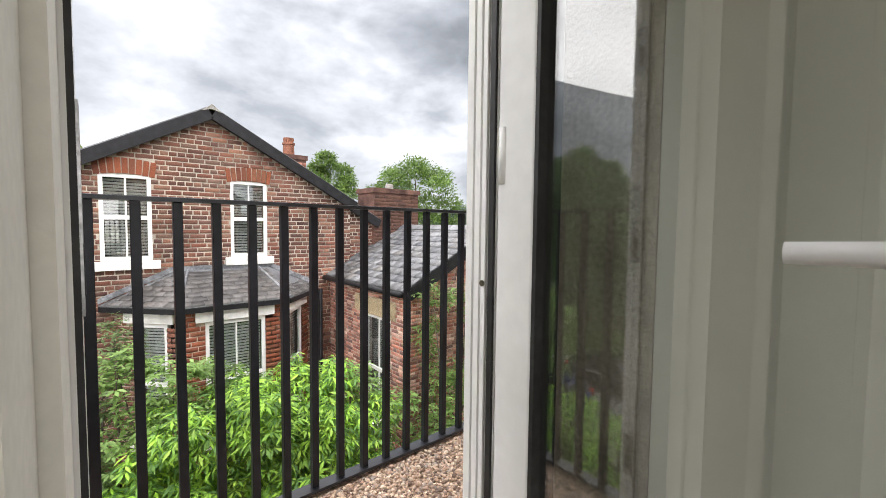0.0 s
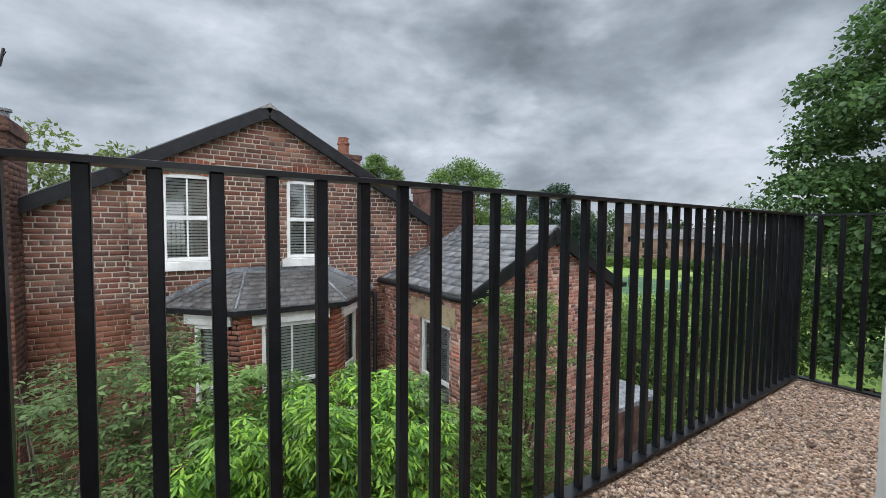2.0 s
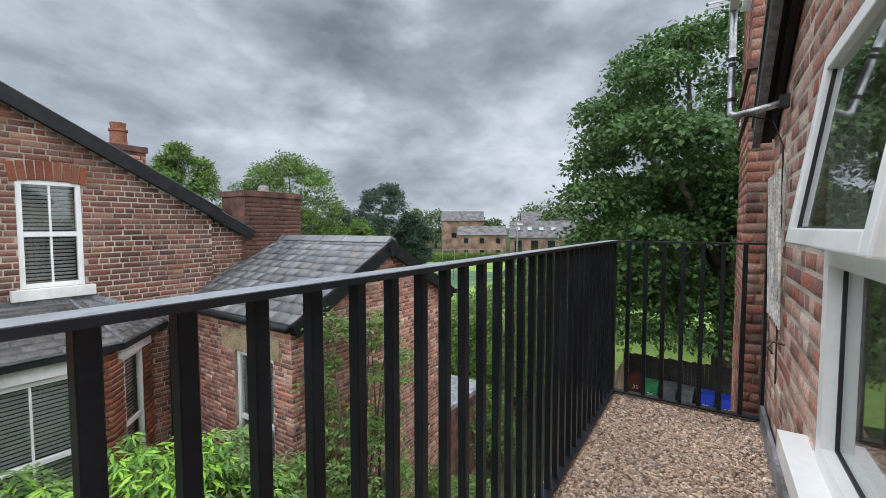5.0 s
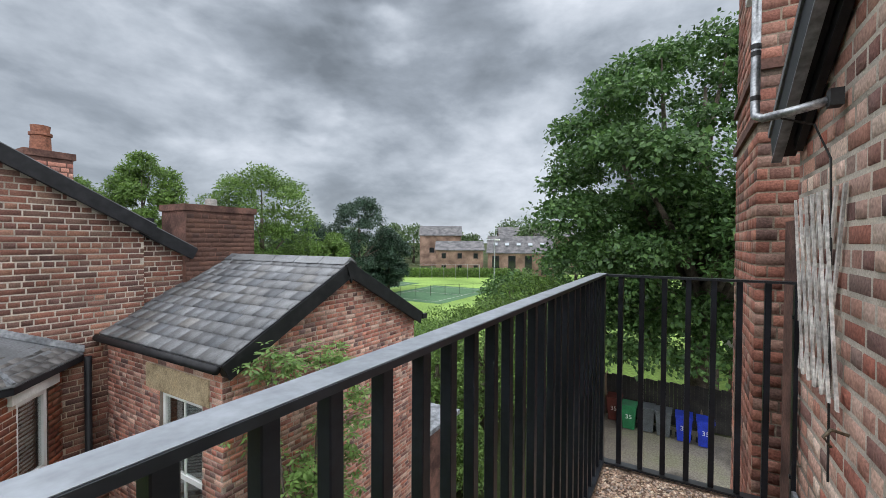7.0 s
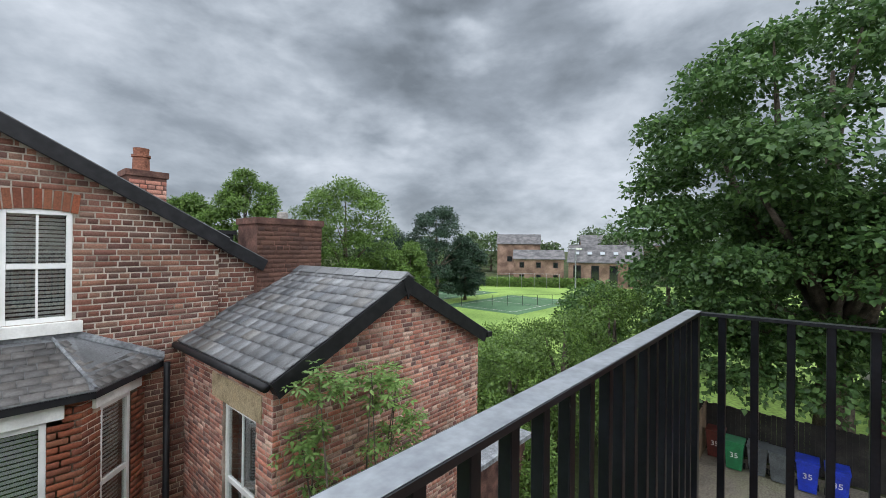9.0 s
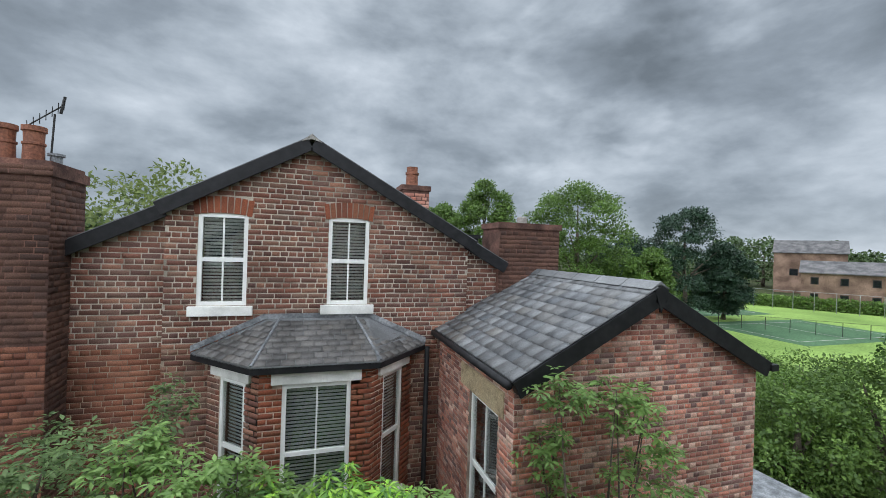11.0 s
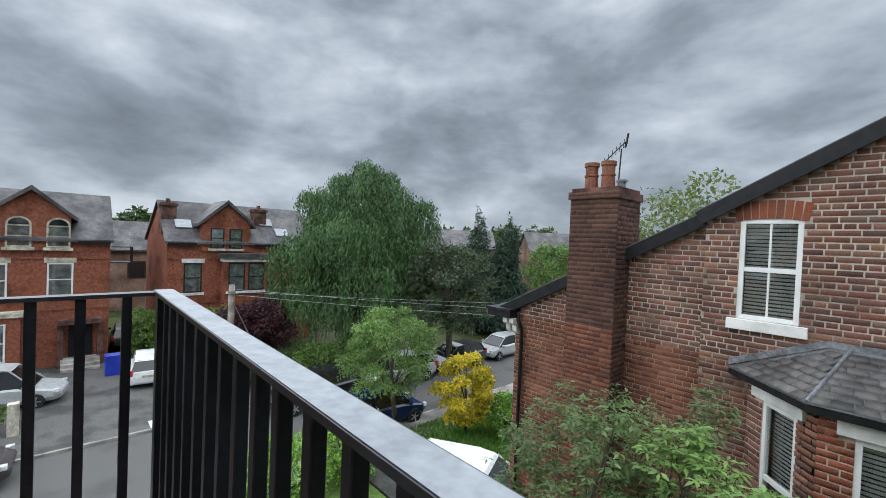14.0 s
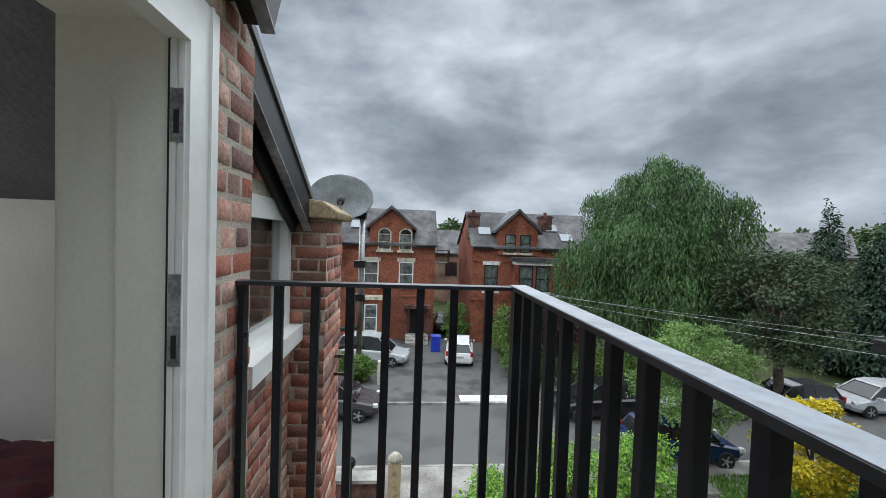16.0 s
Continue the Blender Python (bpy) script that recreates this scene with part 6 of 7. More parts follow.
def shrub_clusters(name, base, label, zone, count, per, length, width, mat, rng, droop, stems=9, category="shrub"):
    """A shrub of whorls: each whorl holds a few drooping leaves; zone is a list of lumps."""
    root = thing(name, base, label, category)
    sprays = []
    for x, y, z, r, rz in zone:
        sprays.append((x, y, z, 0.72 * r, 0.72 * rz))
        for d in unit(rng, 7):
            q = rng.uniform(0.26, 0.46)
            sprays.append((x + 0.78 * r * d[0], y + 0.78 * r * d[1], z + 0.80 * rz * abs(d[2]) ** 0.7 * (1 if d[2] > -0.5 else -1), q * r, q * rz * 1.1))
    p, n = blob_leaves(rng, sprays, count, 0.75)
    k = len(p)
    P = np.repeat(p, per, 0)
    a = rng.uniform(0, 6.28, (k, 1)) + np.arange(per)[None] * 6.28 / per
    D = np.stack([np.cos(a), np.sin(a), np.full_like(a, -droop) + rng.uniform(-0.35, 0.35, a.shape)], 2).reshape(-1, 3) + np.repeat(n, per, 0) * 0.5
    N = np.tile(np.array([0, 0, 1.0]), (len(P), 1)) + unit(rng, len(P)) * 0.4
    ln = length * rng.uniform(0.6, 1.25, len(P))
    link_mesh("foliage", leaf_mesh("foliage", P + D * 0.01, D, N, ln, ln * width / length), mat, root)
    for i in range(stems):
        b = zone[int(rng.integers(len(zone)))]
        e = Vector(b[:3]) + Vector((0, 0, b[4] * 0.6))
        s = Vector(base) + Vector((rng.uniform(-0.3, 0.3), rng.uniform(-0.3, 0.3), 0))
        mid = s.lerp(e, 0.55) + Vector((rng.uniform(-0.3, 0.3), rng.uniform(-0.3, 0.3), 0.2))
        part("stem", tube([s, mid, e], [0.035, 0.022, 0.005], 6), M["bark"], root, smooth=True)
    return root


shrub_clusters("lime_shrub", (1.0, 4.1, GROUND), "bright lime-green shrub with drooping slender leaves", [(1.05, 3.95, -1.2, 0.75, 0.7), (0.35, 4.2, -1.35, 0.7, 0.65), (1.75, 3.75, -1.35, 0.65, 0.65), (0.7, 3.7, -1.9, 0.9, 0.8), (1.4, 4.3, -2.0, 0.9, 0.9), (0.0, 4.0, -2.3, 0.8, 0.8), (2.1, 3.6, -2.3, 0.7, 0.8), (1.0, 3.9, -3.2, 1.2, 1.2), (-0.35, 4.5, -1.75, 0.5, 0.5)], 6200, 6, 0.115, 0.030, M["leaf_lime"], r2, 0.75)
shrub_clusters("grey_shrub", (-1.5, 5.2, GROUND), "tall grey-green shrub with small leaflets before the brick wall", [(-0.9, 4.6, -0.75, 0.55, 0.5), (-1.6, 5.3, -0.85, 0.6, 0.5), (-0.6, 5.2, -0.75, 0.45, 0.5), (-2.1, 5.0, -1.5, 0.6, 0.6), (-1.2, 4.7, -1.5, 0.8, 0.6), (-0.5, 4.9, -1.4, 0.6, 0.55), (-1.7, 4.6, -2.2, 0.9, 0.8), (-0.8, 4.6, -2.4, 0.9, 0.9), (-0.35, 5.6, -0.45, 0.22, 0.35)], 2300, 5, 0.085, 0.032, M["leaf_grey"], r2, 0.35, stems=20)
shrub_clusters("climber", (3.6, 4.15, GROUND), "slender self-sown tree growing before the outhouse gable", [(3.35, 4.2, -0.15, 0.35, 0.28), (3.9, 4.05, -0.2, 0.38, 0.35), (4.25, 4.05, -0.45, 0.3, 0.3), (3.2, 4.3, -0.65, 0.3, 0.3), (4.2, 4.0, -0.95, 0.45, 0.4), (3.5, 4.1, -1.4, 0.4, 0.5), (4.0, 4.0, -1.7, 0.55, 0.5), (3.3, 4.1, -2.2, 0.6, 0.6), (4.1, 4.0, -2.5, 0.5, 0.6), (3.6, 4.1, -3.2, 0.7, 0.8)], 1500, 5, 0.085, 0.036, M["leaf_fresh"], r2, 0.4, stems=16)
shrub_clusters("green_shrub", (0.3, 4.3, GROUND), "loose mid-green shrub reaching up before the bay window", [(0.05, 4.5, -0.65, 0.34, 0.34), (0.45, 4.6, -0.80, 0.32, 0.30), (-0.40, 4.7, -0.60, 0.36, 0.34), (0.85, 4.6, -1.05, 0.34, 0.32), (0.15, 4.5, -1.15, 0.5, 0.42), (-0.3, 4.5, -1.2, 0.5, 0.45), (1.95, 4.1, -1.05, 0.36, 0.33), (2.3, 3.9, -1.45, 0.45, 0.42)], 1250, 5, 0.085, 0.034, M["leaf_fresh"], r2, 0.45, stems=14)
shrub_clusters("laurel_shrub", (2.7, 3.6, GROUND), "dark green shrub under the outhouse wall", [(2.7, 3.6, -2.6, 0.7, 0.7), (3.2, 3.5, -3.2, 0.9, 0.9), (2.4, 3.2, -3.4, 0.9, 0.9), (4.6, 3.6, -3.4, 0.8, 1.0), (5.4, 3.7, -3.9, 0.9, 1.0)], 2200, 5, 0.12, 0.045, M["leaf_mid"], r2, 0.5)



def platforms(rng, centre, radius, rz, count, size, low, inner):
    """Flat spreading clumps over a domed crown, with open places between them, and fewer within."""
    out = []
    for k in range(count + inner):
        z = low + (0.98 - low) * ((k % count) + 0.5) / count
        a = 2.39996 * k + rng.uniform(-0.3, 0.3)
        q = math.sqrt(max(0.0, 1 - z * z)) * (rng.uniform(0.80, 1.0) if k < count else rng.uniform(0.25, 0.6))
        s = size * rng.uniform(0.65, 1.35)
        out.append((centre[0] + radius * q * math.cos(a), centre[1] + radius * q * math.sin(a), centre[2] + rz * z * (rng.uniform(0.86, 1.0) if k < count else 0.7), s, s * rng.uniform(0.38, 0.55)))
    return out


syc = platforms(r2, (21.4, -0.4, 3.4), 6.4, 6.5, 88, 1.40, -0.62, 34)
syc += [(18.6 + 0.5 * math.sin(2.1 * k), -3.6 + 0.62 * k, -1.4 - 0.9 * (k % 3), 1.35, 0.8) for k in range(15)]
syc += [(22.0 + 0.6 * math.sin(1.7 * k), -4.0 + 0.9 * k, -1.6 - 0.7 * (k % 2), 1.5, 0.9) for k in range(10)]
tree("sycamore_tree", (20.9, -0.35, GROUND), "large spreading green tree behind the yard", syc, M["leaf_dark"], 115000, 0.20, r2, trunk=0.5, limbs=26, fork=0.28, aspect=0.75)
# weeping tree: strings of leaves under a rounded crown
wb = [(-21.3, 14.2, 3.4, 1.9, 2.0), (-22.7, 12.6, 2.6, 1.5, 1.8), (-23.3, 11.6, 3.2, 0.8, 0.9), (-20.2, 15.8, 2.6, 1.9, 1.8), (-19.2, 17.4, 3.0, 0.8, 0.8), (-18.9, 17.8, 1.8, 0.7, 1.2), (-23.0, 11.2, -0.6, 2.0, 1.9), (-19.7, 16.6, 0.2, 1.7, 1.7), (-21.0, 13.4, 0.8, 2.9, 2.2), (-20.6, 14.6, -1.6, 3.0, 2.4), (-22.4, 11.6, -3.0, 2.6, 2.0), (-19.4, 15.6, -3.2, 2.5, 2.0), (-21.4, 14.4, 5.3, 0.9, 0.8), (-20.6, 15.4, 4.7, 0.9, 0.8), (-22.3, 13.2, 4.5, 0.8, 0.7)]
willow = tree("weeping_tree", (-21.0, 13.8, GROUND), "tall weeping green tree beside the street", wb, M["leaf_willow"], 42000, 0.21, r2, trunk=0.35, limbs=12, aspect=0.34, droop=1.8)
ps, _ = blob_leaves(r2, wb, 2700, 0.10)
k = 34
drop = np.arange(k) * 0.085
P = (ps[:, None, :] + np.stack([0.05 * np.sin(drop * 3), 0.05 * np.cos(drop * 2.3), -drop], 1)[None]) + r2.normal(size=(len(ps), k, 3)) * 0.035
keep = r2.random((len(ps), k)) < np.clip(1.35 - np.arange(k)[None] / (k * r2.uniform(0.35, 1.0, (len(ps), 1))), 0, 1)
P = P[keep]
D = unit(r2, len(P)) * 0.5 + np.array([0, 0, -1.0])
ln = r2.uniform(0.12, 0.22, len(P))
link_mesh("hanging_foliage", leaf_mesh("hanging_foliage", P, D, unit(r2, len(P)), ln, ln * 0.38), M["leaf_willow"], willow, "hanging leafy shoots")

tree("young_tree", (-11.9, 10.1, GROUND), "small grey-green tree on the front lawn", lumps(r2, (-12.1, 10.0, -3.2), 1.85, 1.9, 34, 0.46, low=-0.9), M["leaf_fresh"], 12000, 0.12, r2, trunk=0.10, limbs=10, fork=0.3, aspect=0.5)
tree("bronze_tree", (-16.6, 17.4, GROUND), "dull brown-green tree at the kerb", lumps(r2, (-16.6, 17.2, -1.7), 2.5, 2.7, 30, 0.85), M["leaf_bronze"], 20000, 0.17, r2, trunk=0.2, limbs=10)
tree("copper_tree", (-21.9, 8.3, GROUND), "low dark purple tree beside the villas", lumps(r2, (-21.9, 8.3, -4.0), 1.7, 1.6, 20, 0.75), M["leaf_purple"], 12000, 0.15, r2, trunk=0.15)
tree("yellow_shrub", (-10.3, 12.5, GROUND), "yellow-leaved shrub at the end of the lawn", lumps(r2, (-10.3, 12.4, -4.6), 1.15, 1.6, 26, 0.34, low=-0.95), M["leaf_yellow"], 9000, 0.12, r2, trunk=0.06, category="shrub", aspect=0.6)
for x, y, top, r in ((-24.2, 28.0, 3.9, 2.5), (-21.5, 28.8, 3.3, 2.4)):
    cone = [(x + r2.uniform(-0.2, 0.2), y + r2.uniform(-0.2, 0.2), GROUND + 0.8 + (top - GROUND - 1.0) * i / 15, max(0.25, r * (1 - (i / 16) ** 1.3) * r2.uniform(0.85, 1.15)), 0.8) for i in range(16)]
    tree("conifer", (x, y, GROUND), "tall dark green conifer", cone, M["leaf_conifer"], 22000, 0.30, r2, trunk=0.2, limbs=4, group="conifers by the street", aspect=0.4, droop=0.6)


def wood(specs, group, mat, per, size):
    for x, y, r, top, low, lab in specs:
        rz = (top - low) / 2
        tree("tree", (x, y, GROUND), lab, lumps(r2, (x, y, low + rz), r, rz, 30, r * 0.34, low=-0.95), mat, per, size, r2, trunk=0.03 * r + 0.15, limbs=7, group=group)


wood([(18.9, 42, 3.6, 9.0, -3, "round-headed green tree behind the brick house"), (27.2, 37.0, 5.2, 8.2, -5, "broad green tree behind the outhouse"), (15, 46, 3.0, 7.0, -4, "green tree behind the brick house"), (22.5, 38.5, 3.0, 4.0, -5, "green tree behind the outhouse"), (31, 31.5, 2.6, 2.0, -6, "pale green tree beside the sports ground")], "trees behind the brick house", M["leaf_mid"], 30000, 0.27)
wood([(45.5, 40.5, 4.6, 8.0, -6, "dark spreading tree beside the courts"), (40, 45, 4.0, 3.5, -6, "dark tree beside the courts"), (51, 39.5, 3.2, 2.6, -6, "dark tree beside the courts")], "dark trees by the courts", M["leaf_conifer"], 22000, 0.30)
wood([(-19.5, 33.0, 2.7, 1.5, -6, "fresh green tree beside the conifers")], "street trees", M["leaf_fresh"], 14000, 0.22)
wood([(-4.2, 17.5, 2.4, 4.0, -2, "thin pale spring tree behind the chimney"), (-1.8, 17.0, 2.2, 3.6, -2, "thin pale spring tree behind the house roof")], "pale trees behind the roof", M["leaf_pale"], 3800, 0.2)
wood([(14.0, 8.6, 1.6, -2.2, -6.2, "rounded garden shrub beyond the outhouse"), (16.0, 7.4, 1.9, -0.8, -6.2, "rounded garden shrub beyond the outhouse"), (12.2, 9.8, 1.6, -2.8, -6.3, "rounded garden shrub beyond the outhouse"), (18.6, 6.4, 2.0, -0.1, -6.2, "green shrub under the large tree"), (17.0, 10.8, 2.2, -2.6, -6.3, "low green garden shrub beyond the outhouse"), (11.6, 6.6, 1.3, -4.0, -6.3, "dark garden shrub beside the store"), (20.5, 12.5, 2.4, -2.9, -6.3, "low green garden shrub beyond the outhouse")], "garden shrubs", M["leaf_mid"], 14000, 0.125)
wood([(32, -3.5, 3.2, 2.5, -6, "dark green shrubbery beyond the lawn"), (33, 2.2, 3.2, 2.0, -6, "dark green shrubbery beyond the lawn"), (33, 7.5, 3.0, 1.2, -6, "dark green shrubbery beyond the lawn"), (30, 11.5, 2.6, -1.0, -6, "dark green shrubbery beyond the lawn"), (29, -8, 3.6, 3, -6, "dark green shrubbery beyond the lawn")], "shrubbery beyond the lawn", M["leaf_dark"], 6500, 0.3)
wood([(-8.9, 3.0, 1.1, -4.3, -6.3, "light green hedge shrub by the path"), (-9.8, 5.0, 1.2, -4.2, -6.3, "light green hedge shrub by the path"), (-10.6, 7.4, 1.2, -4.5, -6.3, "light green hedge shrub by the lawn"), (-7.6, 1.9, 1.0, -4.2, -6.3, "light green hedge shrub by the path"), (-6.4, 4.2, 1.2, -4.4, -6.3, "light green hedge shrub"), (-9.2, 13.8, 0.9, -4.7, -6.3, "light green shrub by the lawn")], "front garden shrubs", M["leaf_lime"], 6000, 0.11)
wood([(-20.8, 1.2 - 4.6, 1.0, -5.0, -6.3, "clipped hedge before the villas"), (-20.9, -1.9, 0.9, -5.2, -6.3, "clipped hedge before the villas"), (-21.2, 7.0, 1.2, -4.2, -6.3, "hedge shrub before the villas"), (-23.4, 7.2, 1.6, -3.2, -6.3, "large shrub before the villas"), (-26.0, 7.6, 1.6, -3.2, -6.3, "large shrub before the villas"), (-28.5, 4.2, 0.9, -3.4, -6.3, "shrub between the villas"), (-19.4, 10.6, 1.4, -4.6, -6.3, "shrub under the weeping tree"), (-19.6, 13.0, 1.6, -4.4, -6.3, "shrub under the weeping tree")], "villa garden shrubs", M["leaf_mid"], 4500, 0.15)
far_specs = []
for k in range(34):
    a = radians(-62 + 4.0 * k) + r2.uniform(-0.02, 0.02)
    d = r2.uniform(120, 170)
    far_specs.append((d * math.cos(a), d * math.sin(a), r2.uniform(5, 9), r2.uniform(3.5, 8.5), -6.3, "distant rounded tree on the skyline"))
for k in range(24):
    a = radians(112 + 5.2 * k) + r2.uniform(-0.02, 0.02)
    d = r2.uniform(88, 120)
    far_specs.append((d * math.cos(a), d * math.sin(a), r2.uniform(3.5, 6), r2.uniform(4.0, 7.5), -6.3, "distant rounded tree beyond the villas"))
wood(far_specs, "skyline trees", M["leaf_far"], 2600, 0.95)
hedge = r2.uniform(-1, 1, (9000, 3)) * np.array([17, 0.9, 0.9]) + np.array([0, 0, -5.4])
ca, sa = math.cos(radians(-58)), math.sin(radians(-58))
hp = np.stack([hedge[:, 0] * ca - hedge[:, 1] * sa + 76, hedge[:, 0] * sa + hedge[:, 1] * ca + 47, hedge[:, 2]], 1)
hd = thing("hedge", (76, 47, GROUND), "long clipped green hedge before the brick flats", "hedge")
ln = r2.uniform(0.25, 0.5, len(hp))
link_mesh("foliage", leaf_mesh("foliage", hp, unit(r2, len(hp)), unit(r2, len(hp)), ln, ln * 0.7), M["leaf_mid"], hd)
# grass tufts on the lawn
gp = np.stack([r2.uniform(-11.9, -6, 14000), r2.uniform(10.3, 15, 14000), np.full(14000, GROUND + 0.06)], 1)
gd = unit(r2, 14000) * 0.5 + np.array([0, 0, 1.0])
ln = r2.uniform(0.08, 0.2, 14000)
tagged(link_mesh("grass", leaf_mesh("grass", gp, gd, unit(r2, 14000), ln, ln * 0.25), M["leaf_grass"], None, "long green grass on the front lawn", "stuff"), category="grass")

# ---- yard, fences, bins ----
fence = thing("dark_fence", (20.4, 0, GROUND), "dark boarded fence behind the bins", "fence")
for k in range(60):
    y = -5.5 + 0.152 * k
    part("board", boxes((20.38, 20.42, y, y + 0.148, GROUND, GROUND + 1.75 + 0.02 * (k % 3))), M["fence"], fence)
fence2 = thing("wood_fence", (17, 3.4, GROUND), "orange-brown boarded garden fence", "fence")
for k in range(60):
    x = 11.5 + 0.152 * k
    part("board", boxes((x, x + 0.147, 3.36, 3.40, GROUND, GROUND + 1.8 + 0.02 * (k % 2))), M["wood"], fence2)


def wheelie_bin(colour, label, x, y, number):
    b = thing("wheelie_bin", (x, y, GROUND), label, "bin", "bins in the yard")
    bm = bmesh.new()
    lo = [bm.verts.new((x + sx * 0.24, y + sy * 0.22, GROUND + 0.06)) for sx, sy in ((-1, -1), (1, -1), (1, 1), (-1, 1))]
    hi = [bm.verts.new((x + sx * 0.33, y + sy * 0.28, GROUND + 0.98)) for sx, sy in ((-1, -1), (1, -1), (1, 1), (-1, 1))]
    bm.faces.new(lo[::-1]); bm.faces.new(hi)
    for k in range(4):
        bm.faces.new((lo[k], lo[(k + 1) % 4], hi[(k + 1) % 4], hi[k]))
    part("body", bm, M[colour], b, bevel=0.02)
    part("lid", boxes((x - 0.36, x + 0.36, y - 0.30, y + 0.30, GROUND + 0.985, GROUND + 1.05)), M[colour], b, bevel=0.025)
    part("handle", tube([(x + 0.38, y - 0.22, GROUND + 1.0), (x + 0.38, y + 0.22, GROUND + 1.0)], 0.018, 8), M[colour], b)
    for sy in (-1, 1):
        bm = lathe([(0.10, -0.03), (0.10, 0.03)], (0, 0, 0), 14)
        bmesh.ops.transform(bm, matrix=Matrix.Translation((x + 0.2, y + sy * 0.26, GROUND + 0.10)) @ pose(0, 0, 0, 90, 0, 0), verts=bm.verts)
        part("wheel", bm, M["tyre"], b)
    if number:
        cu = bpy.data.curves.new("house_number", "FONT")
        cu.body, cu.size, cu.align_x, cu.extrude = number, 0.26, "CENTER", 0.002
        cu.materials.append(M["white_paint"])
        o = new("house_number", cu)
        o.parent = b
        o.matrix_parent_inverse = HOME[b.name].inverted()
        o.matrix_basis = Matrix.Translation((x - 0.305, y, GROUND + 0.5)) @ pose(0, 0, 0, 0, -5.5, 0) @ pose(0, 0, 0, 90, 0, -90)


for col, lab, x, y, num in (("bin_blue", "bright blue wheelie bin with a white painted number", 18.9, -0.35, "35"), ("bin_blue", "bright blue wheelie bin with a white painted number", 19.0, 0.35, "35"), ("bin_grey", "dark grey wheelie bin", 19.1, 1.05, ""), ("bin_grey", "dark grey wheelie bin", 19.2, 1.65, ""), ("bin_green", "green wheelie bin with a white painted number", 19.1, 2.3, "35"), ("bin_brown", "dark brown wheelie bin", 19.7, 2.95, "35")):
    wheelie_bin(col, lab, x, y, num)
hut = thing("white_hut", (23.2, -1.6, GROUND), "low hut with a white roof edge behind the fence", "shed")
part("wall", boxes((22.4, 24.4, -4.5, -1.5, GROUND, -3.4)), M["soot"], hut)
part("roof", boxes((22.2, 24.6, -4.7, -1.2, -3.4, -2.9)), M["white_paint"], hut, "white roof edge")
tarp = thing("net_cover", (15.4, 10.0, GROUND), "crumpled pale green net cover on the garden bed", "cover")
bm = bmesh.new()
bmesh.ops.create_icosphere(bm, subdivisions=3, radius=0.6)
for v in bm.verts:
    v.co *= 1 + 0.3 * noise.noise(v.co * 2.2)
    v.co = Vector((15.4 + v.co.x * 1.3, 10.0 + v.co.y, GROUND + 0.3 + max(-0.3, v.co.z * 0.7)))
M["tarp"] = material("pale_green_net", [(0.36, 0.46, 0.38), (0.56, 0.62, 0.55), (0.2, 0.32, 0.22)], rough=0.6, scale=4, fine=20, bump=0.4)
part("cover", bm, M["tarp"], tarp, smooth=True)

# ---- sports ground masts and fencing ----
def floodlight(x, y, h, arms):
    f = thing("floodlight", (x, y, GROUND), "pale slim floodlight mast by the courts", "floodlight", "court floodlights")
    part("mast", tube([(x, y, GROUND), (x, y, GROUND + h)], [0.13, 0.09], 8), M["steel"], f)
    part("crossarm", tube([(x - 0.5, y + 0.9, GROUND + h), (x + 0.5, y - 0.9, GROUND + h)], 0.05, 6), M["steel"], f)
    for s in ((-1, 1) if arms else (0.4,)):
        part("lamp_head", boxes((x + 0.5 * s - 0.3, x + 0.5 * s + 0.3, y - 0.9 * s - 0.3, y - 0.9 * s + 0.3, GROUND + h - 0.1, GROUND + h + 0.12)), M["white_paint"], f, bevel=0.04)


floodlight(67.2, 52.7, 6.8, True)
floodlight(62.5, 58.0, 8.0, False)
floodlight(57.0, 24.5, 8.0, False)
net = thing("court_fence", (55, 40, GROUND), "thin dark posts and rails of the court fence", "fence")
for k in range(16):
    x, y = 39 + 1.6 * k, 41.5 - 1.45 * k
    part("post", tube([(x, y, GROUND), (x, y, GROUND + 1.5)], 0.03, 6), M["fence"], net)
part("rail", tube([(39, 41.5, GROUND + 1.5), (63, 19.75, GROUND + 1.5)], 0.015, 5), M["fence"], net)
fn2 = thing("court_fence", (66, 50, GROUND), "grey mesh fence panel beyond the courts", "fence")
for k in range(12):
    x, y = 64 + 1.3 * k, 60 - 2.1 * k
    part("post", tube([(x, y, GROUND), (x, y, GROUND + 3.0)], 0.05, 6), M["steel"], fn2)
part("rail", tube([(64, 60, GROUND + 3.0), (78.3, 36.9, GROUND + 3.0)], 0.03, 5), M["steel"], fn2)

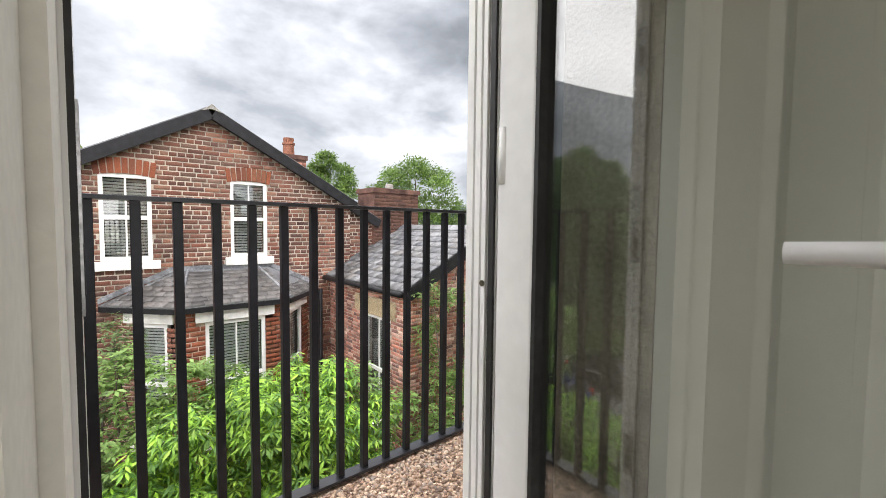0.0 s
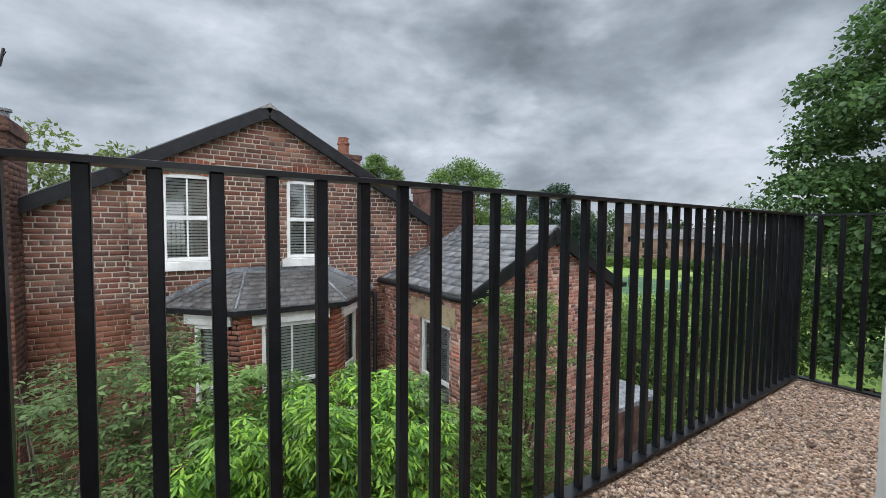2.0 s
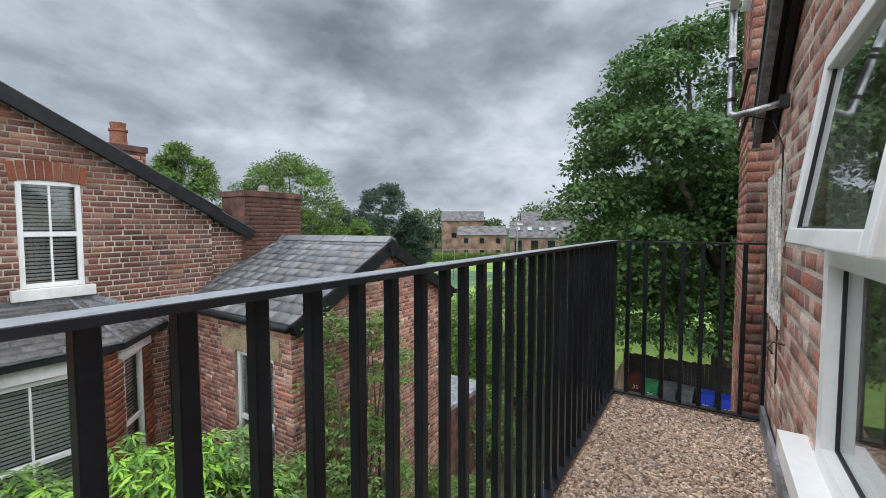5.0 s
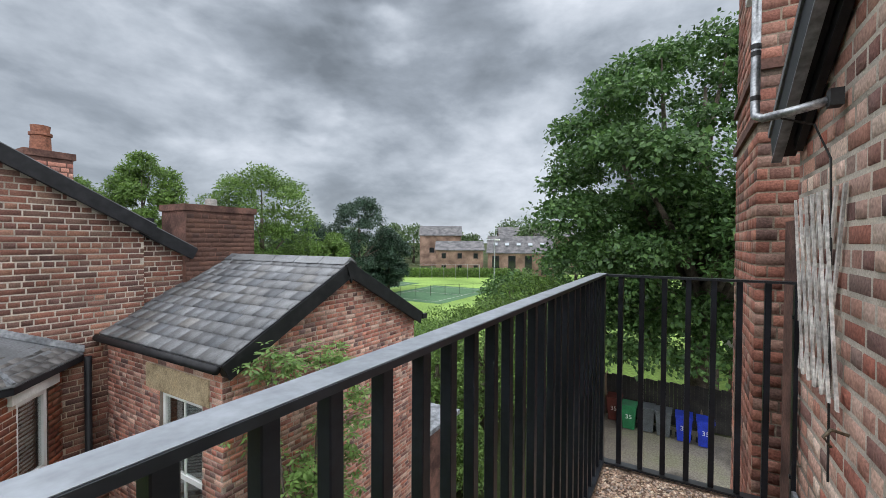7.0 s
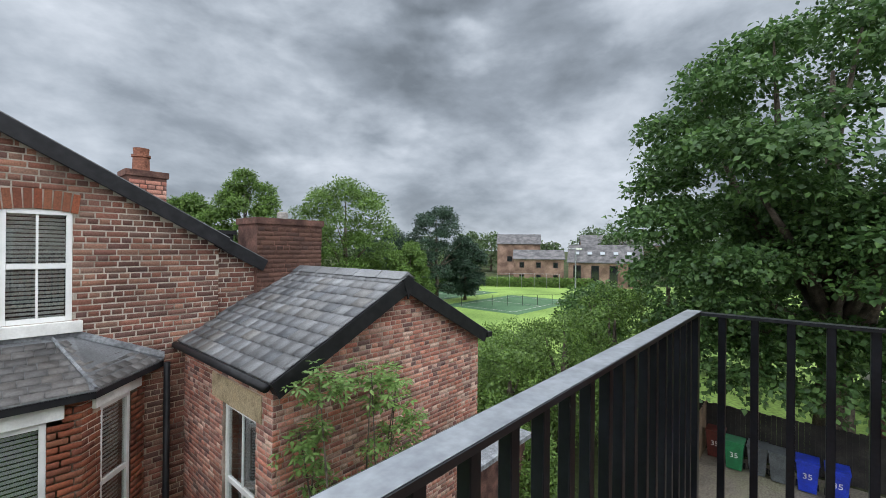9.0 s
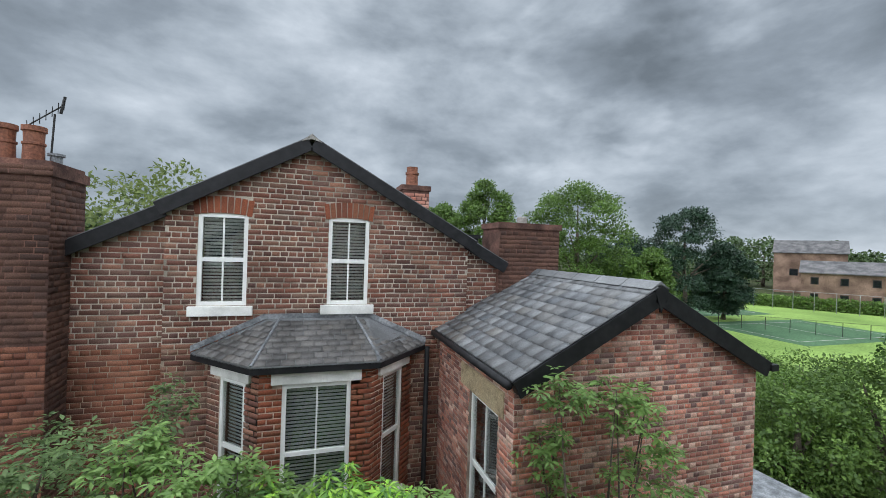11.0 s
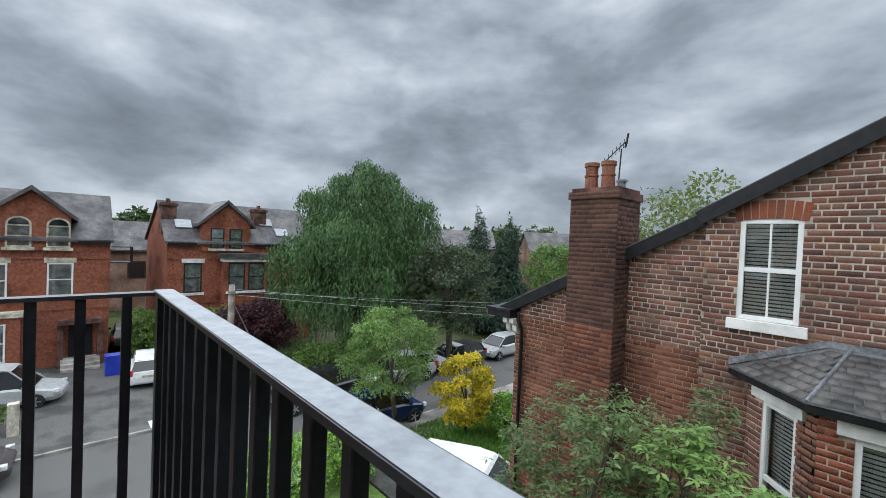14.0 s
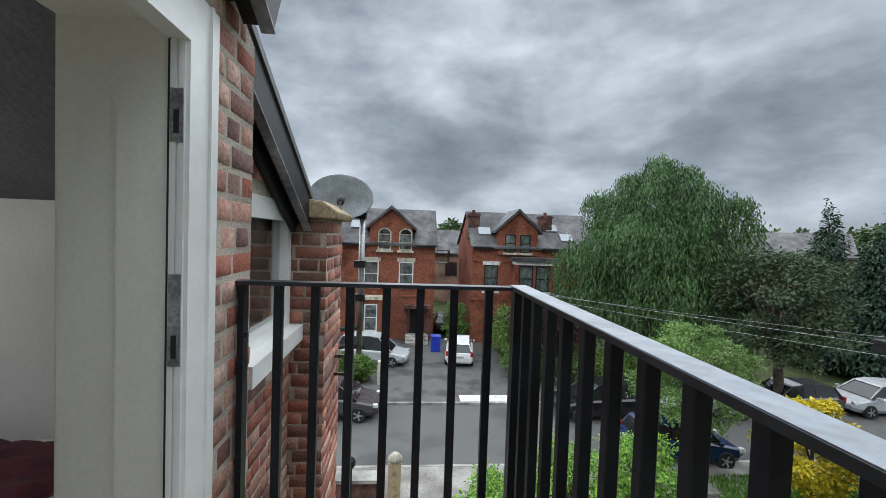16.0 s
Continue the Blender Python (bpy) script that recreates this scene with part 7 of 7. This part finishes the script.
# ---- street furniture ----
pole = thing("telegraph_pole", (-16.3, 5.95, GROUND), "grey wooden telegraph pole with stay wire", "telegraph pole")
part("shaft", tube([(-18.3, 6.0, GROUND), (-18.3, 6.0, -0.98)], [0.16, 0.12], 10), M["pole_wood"], pole, smooth=True)
part("crosspiece", boxes((-18.5, -18.1, 5.9, 6.1, -1.35, -1.22)), M["pole_wood"], pole, bevel=0.01)
part("stay_wire", tube([(-18.3, 6.0, -1.6), (-18.0, 8.2, GROUND)], 0.02, 5), M["steel"], pole)
wires = thing("overhead_wires", (-10, 20, -1.3), "thin overhead telephone wires", "wire")
for dz, ey in ((0, 25), (-0.25, 24), (-0.12, 34)):
    a, b = Vector((-18.3, 6.0, -1.15 + dz)), Vector((2.0, ey, -1.0 + dz))
    part("wire", tube([a.lerp(b, t / 10) + Vector((0, 0, -1.2 * (t / 10) * (1 - t / 10))) for t in range(11)], 0.008, 5), M["steel"], wires)
post = thing("gate_post", (-11.2, 0.4, GROUND), "rounded cream stone gate post", "gate post")
part("shaft", boxes((-11.38, -11.02, 0.2, 0.56, GROUND, GROUND + 1.15)), M["stone"], post, bevel=0.03)
part("cap", lathe([(0.22, 0), (0.2, 0.1), (0.12, 0.2), (0.02, 0.24)], (-11.2, 0.38, GROUND + 1.15), 14), M["stone_pale"], post, smooth=True)
gw = thing("garden_wall", (-11.2, -1.2, GROUND), "low mossy stone garden wall by the pavement", "wall")
part("coping", boxes((-11.45, -10.95, -3.4, -0.1, GROUND + 0.62, GROUND + 0.72)), M["concrete"], gw, bevel=0.02)
part("body", boxes((-11.38, -11.02, -3.4, -0.1, GROUND, GROUND + 0.62)), M["soot"], gw)
for y in (-0.6, 6.6):
    g = thing("gate_post", (-20.3, y, GROUND), "pale stone gate post of the villa forecourt", "gate post")
    part("shaft", boxes((-20.45, -20.15, y - 0.15, y + 0.15, GROUND, GROUND + 1.2)), M["stone_pale"], g, bevel=0.02)
vbin = thing("wheelie_bin", (-26.3, 2.6, GROUND), "blue wheelie bin beside the villa steps", "bin")
part("body", boxes((-26.6, -26.0, 2.3, 2.9, GROUND + 0.05, GROUND + 1.0)), M["bin_blue"], vbin, bevel=0.04)
part("lid", boxes((-26.63, -25.97, 2.27, 2.93, GROUND + 1.0, GROUND + 1.07)), M["bin_blue"], vbin, bevel=0.02)
pl = thing("street_lamp", (-10.2, -0.9, GROUND), "small black lantern bracket at the garden edge", "lamp")
part("post", tube([(-10.2, -0.75, GROUND), (-10.2, -0.75, GROUND + 1.5)], 0.04, 8), M["black"], pl)
part("lantern", lathe([(0.05, 0), (0.12, 0.08), (0.12, 0.22), (0.03, 0.32)], (-10.2, -0.75, GROUND + 1.5), 8), M["black"], pl)
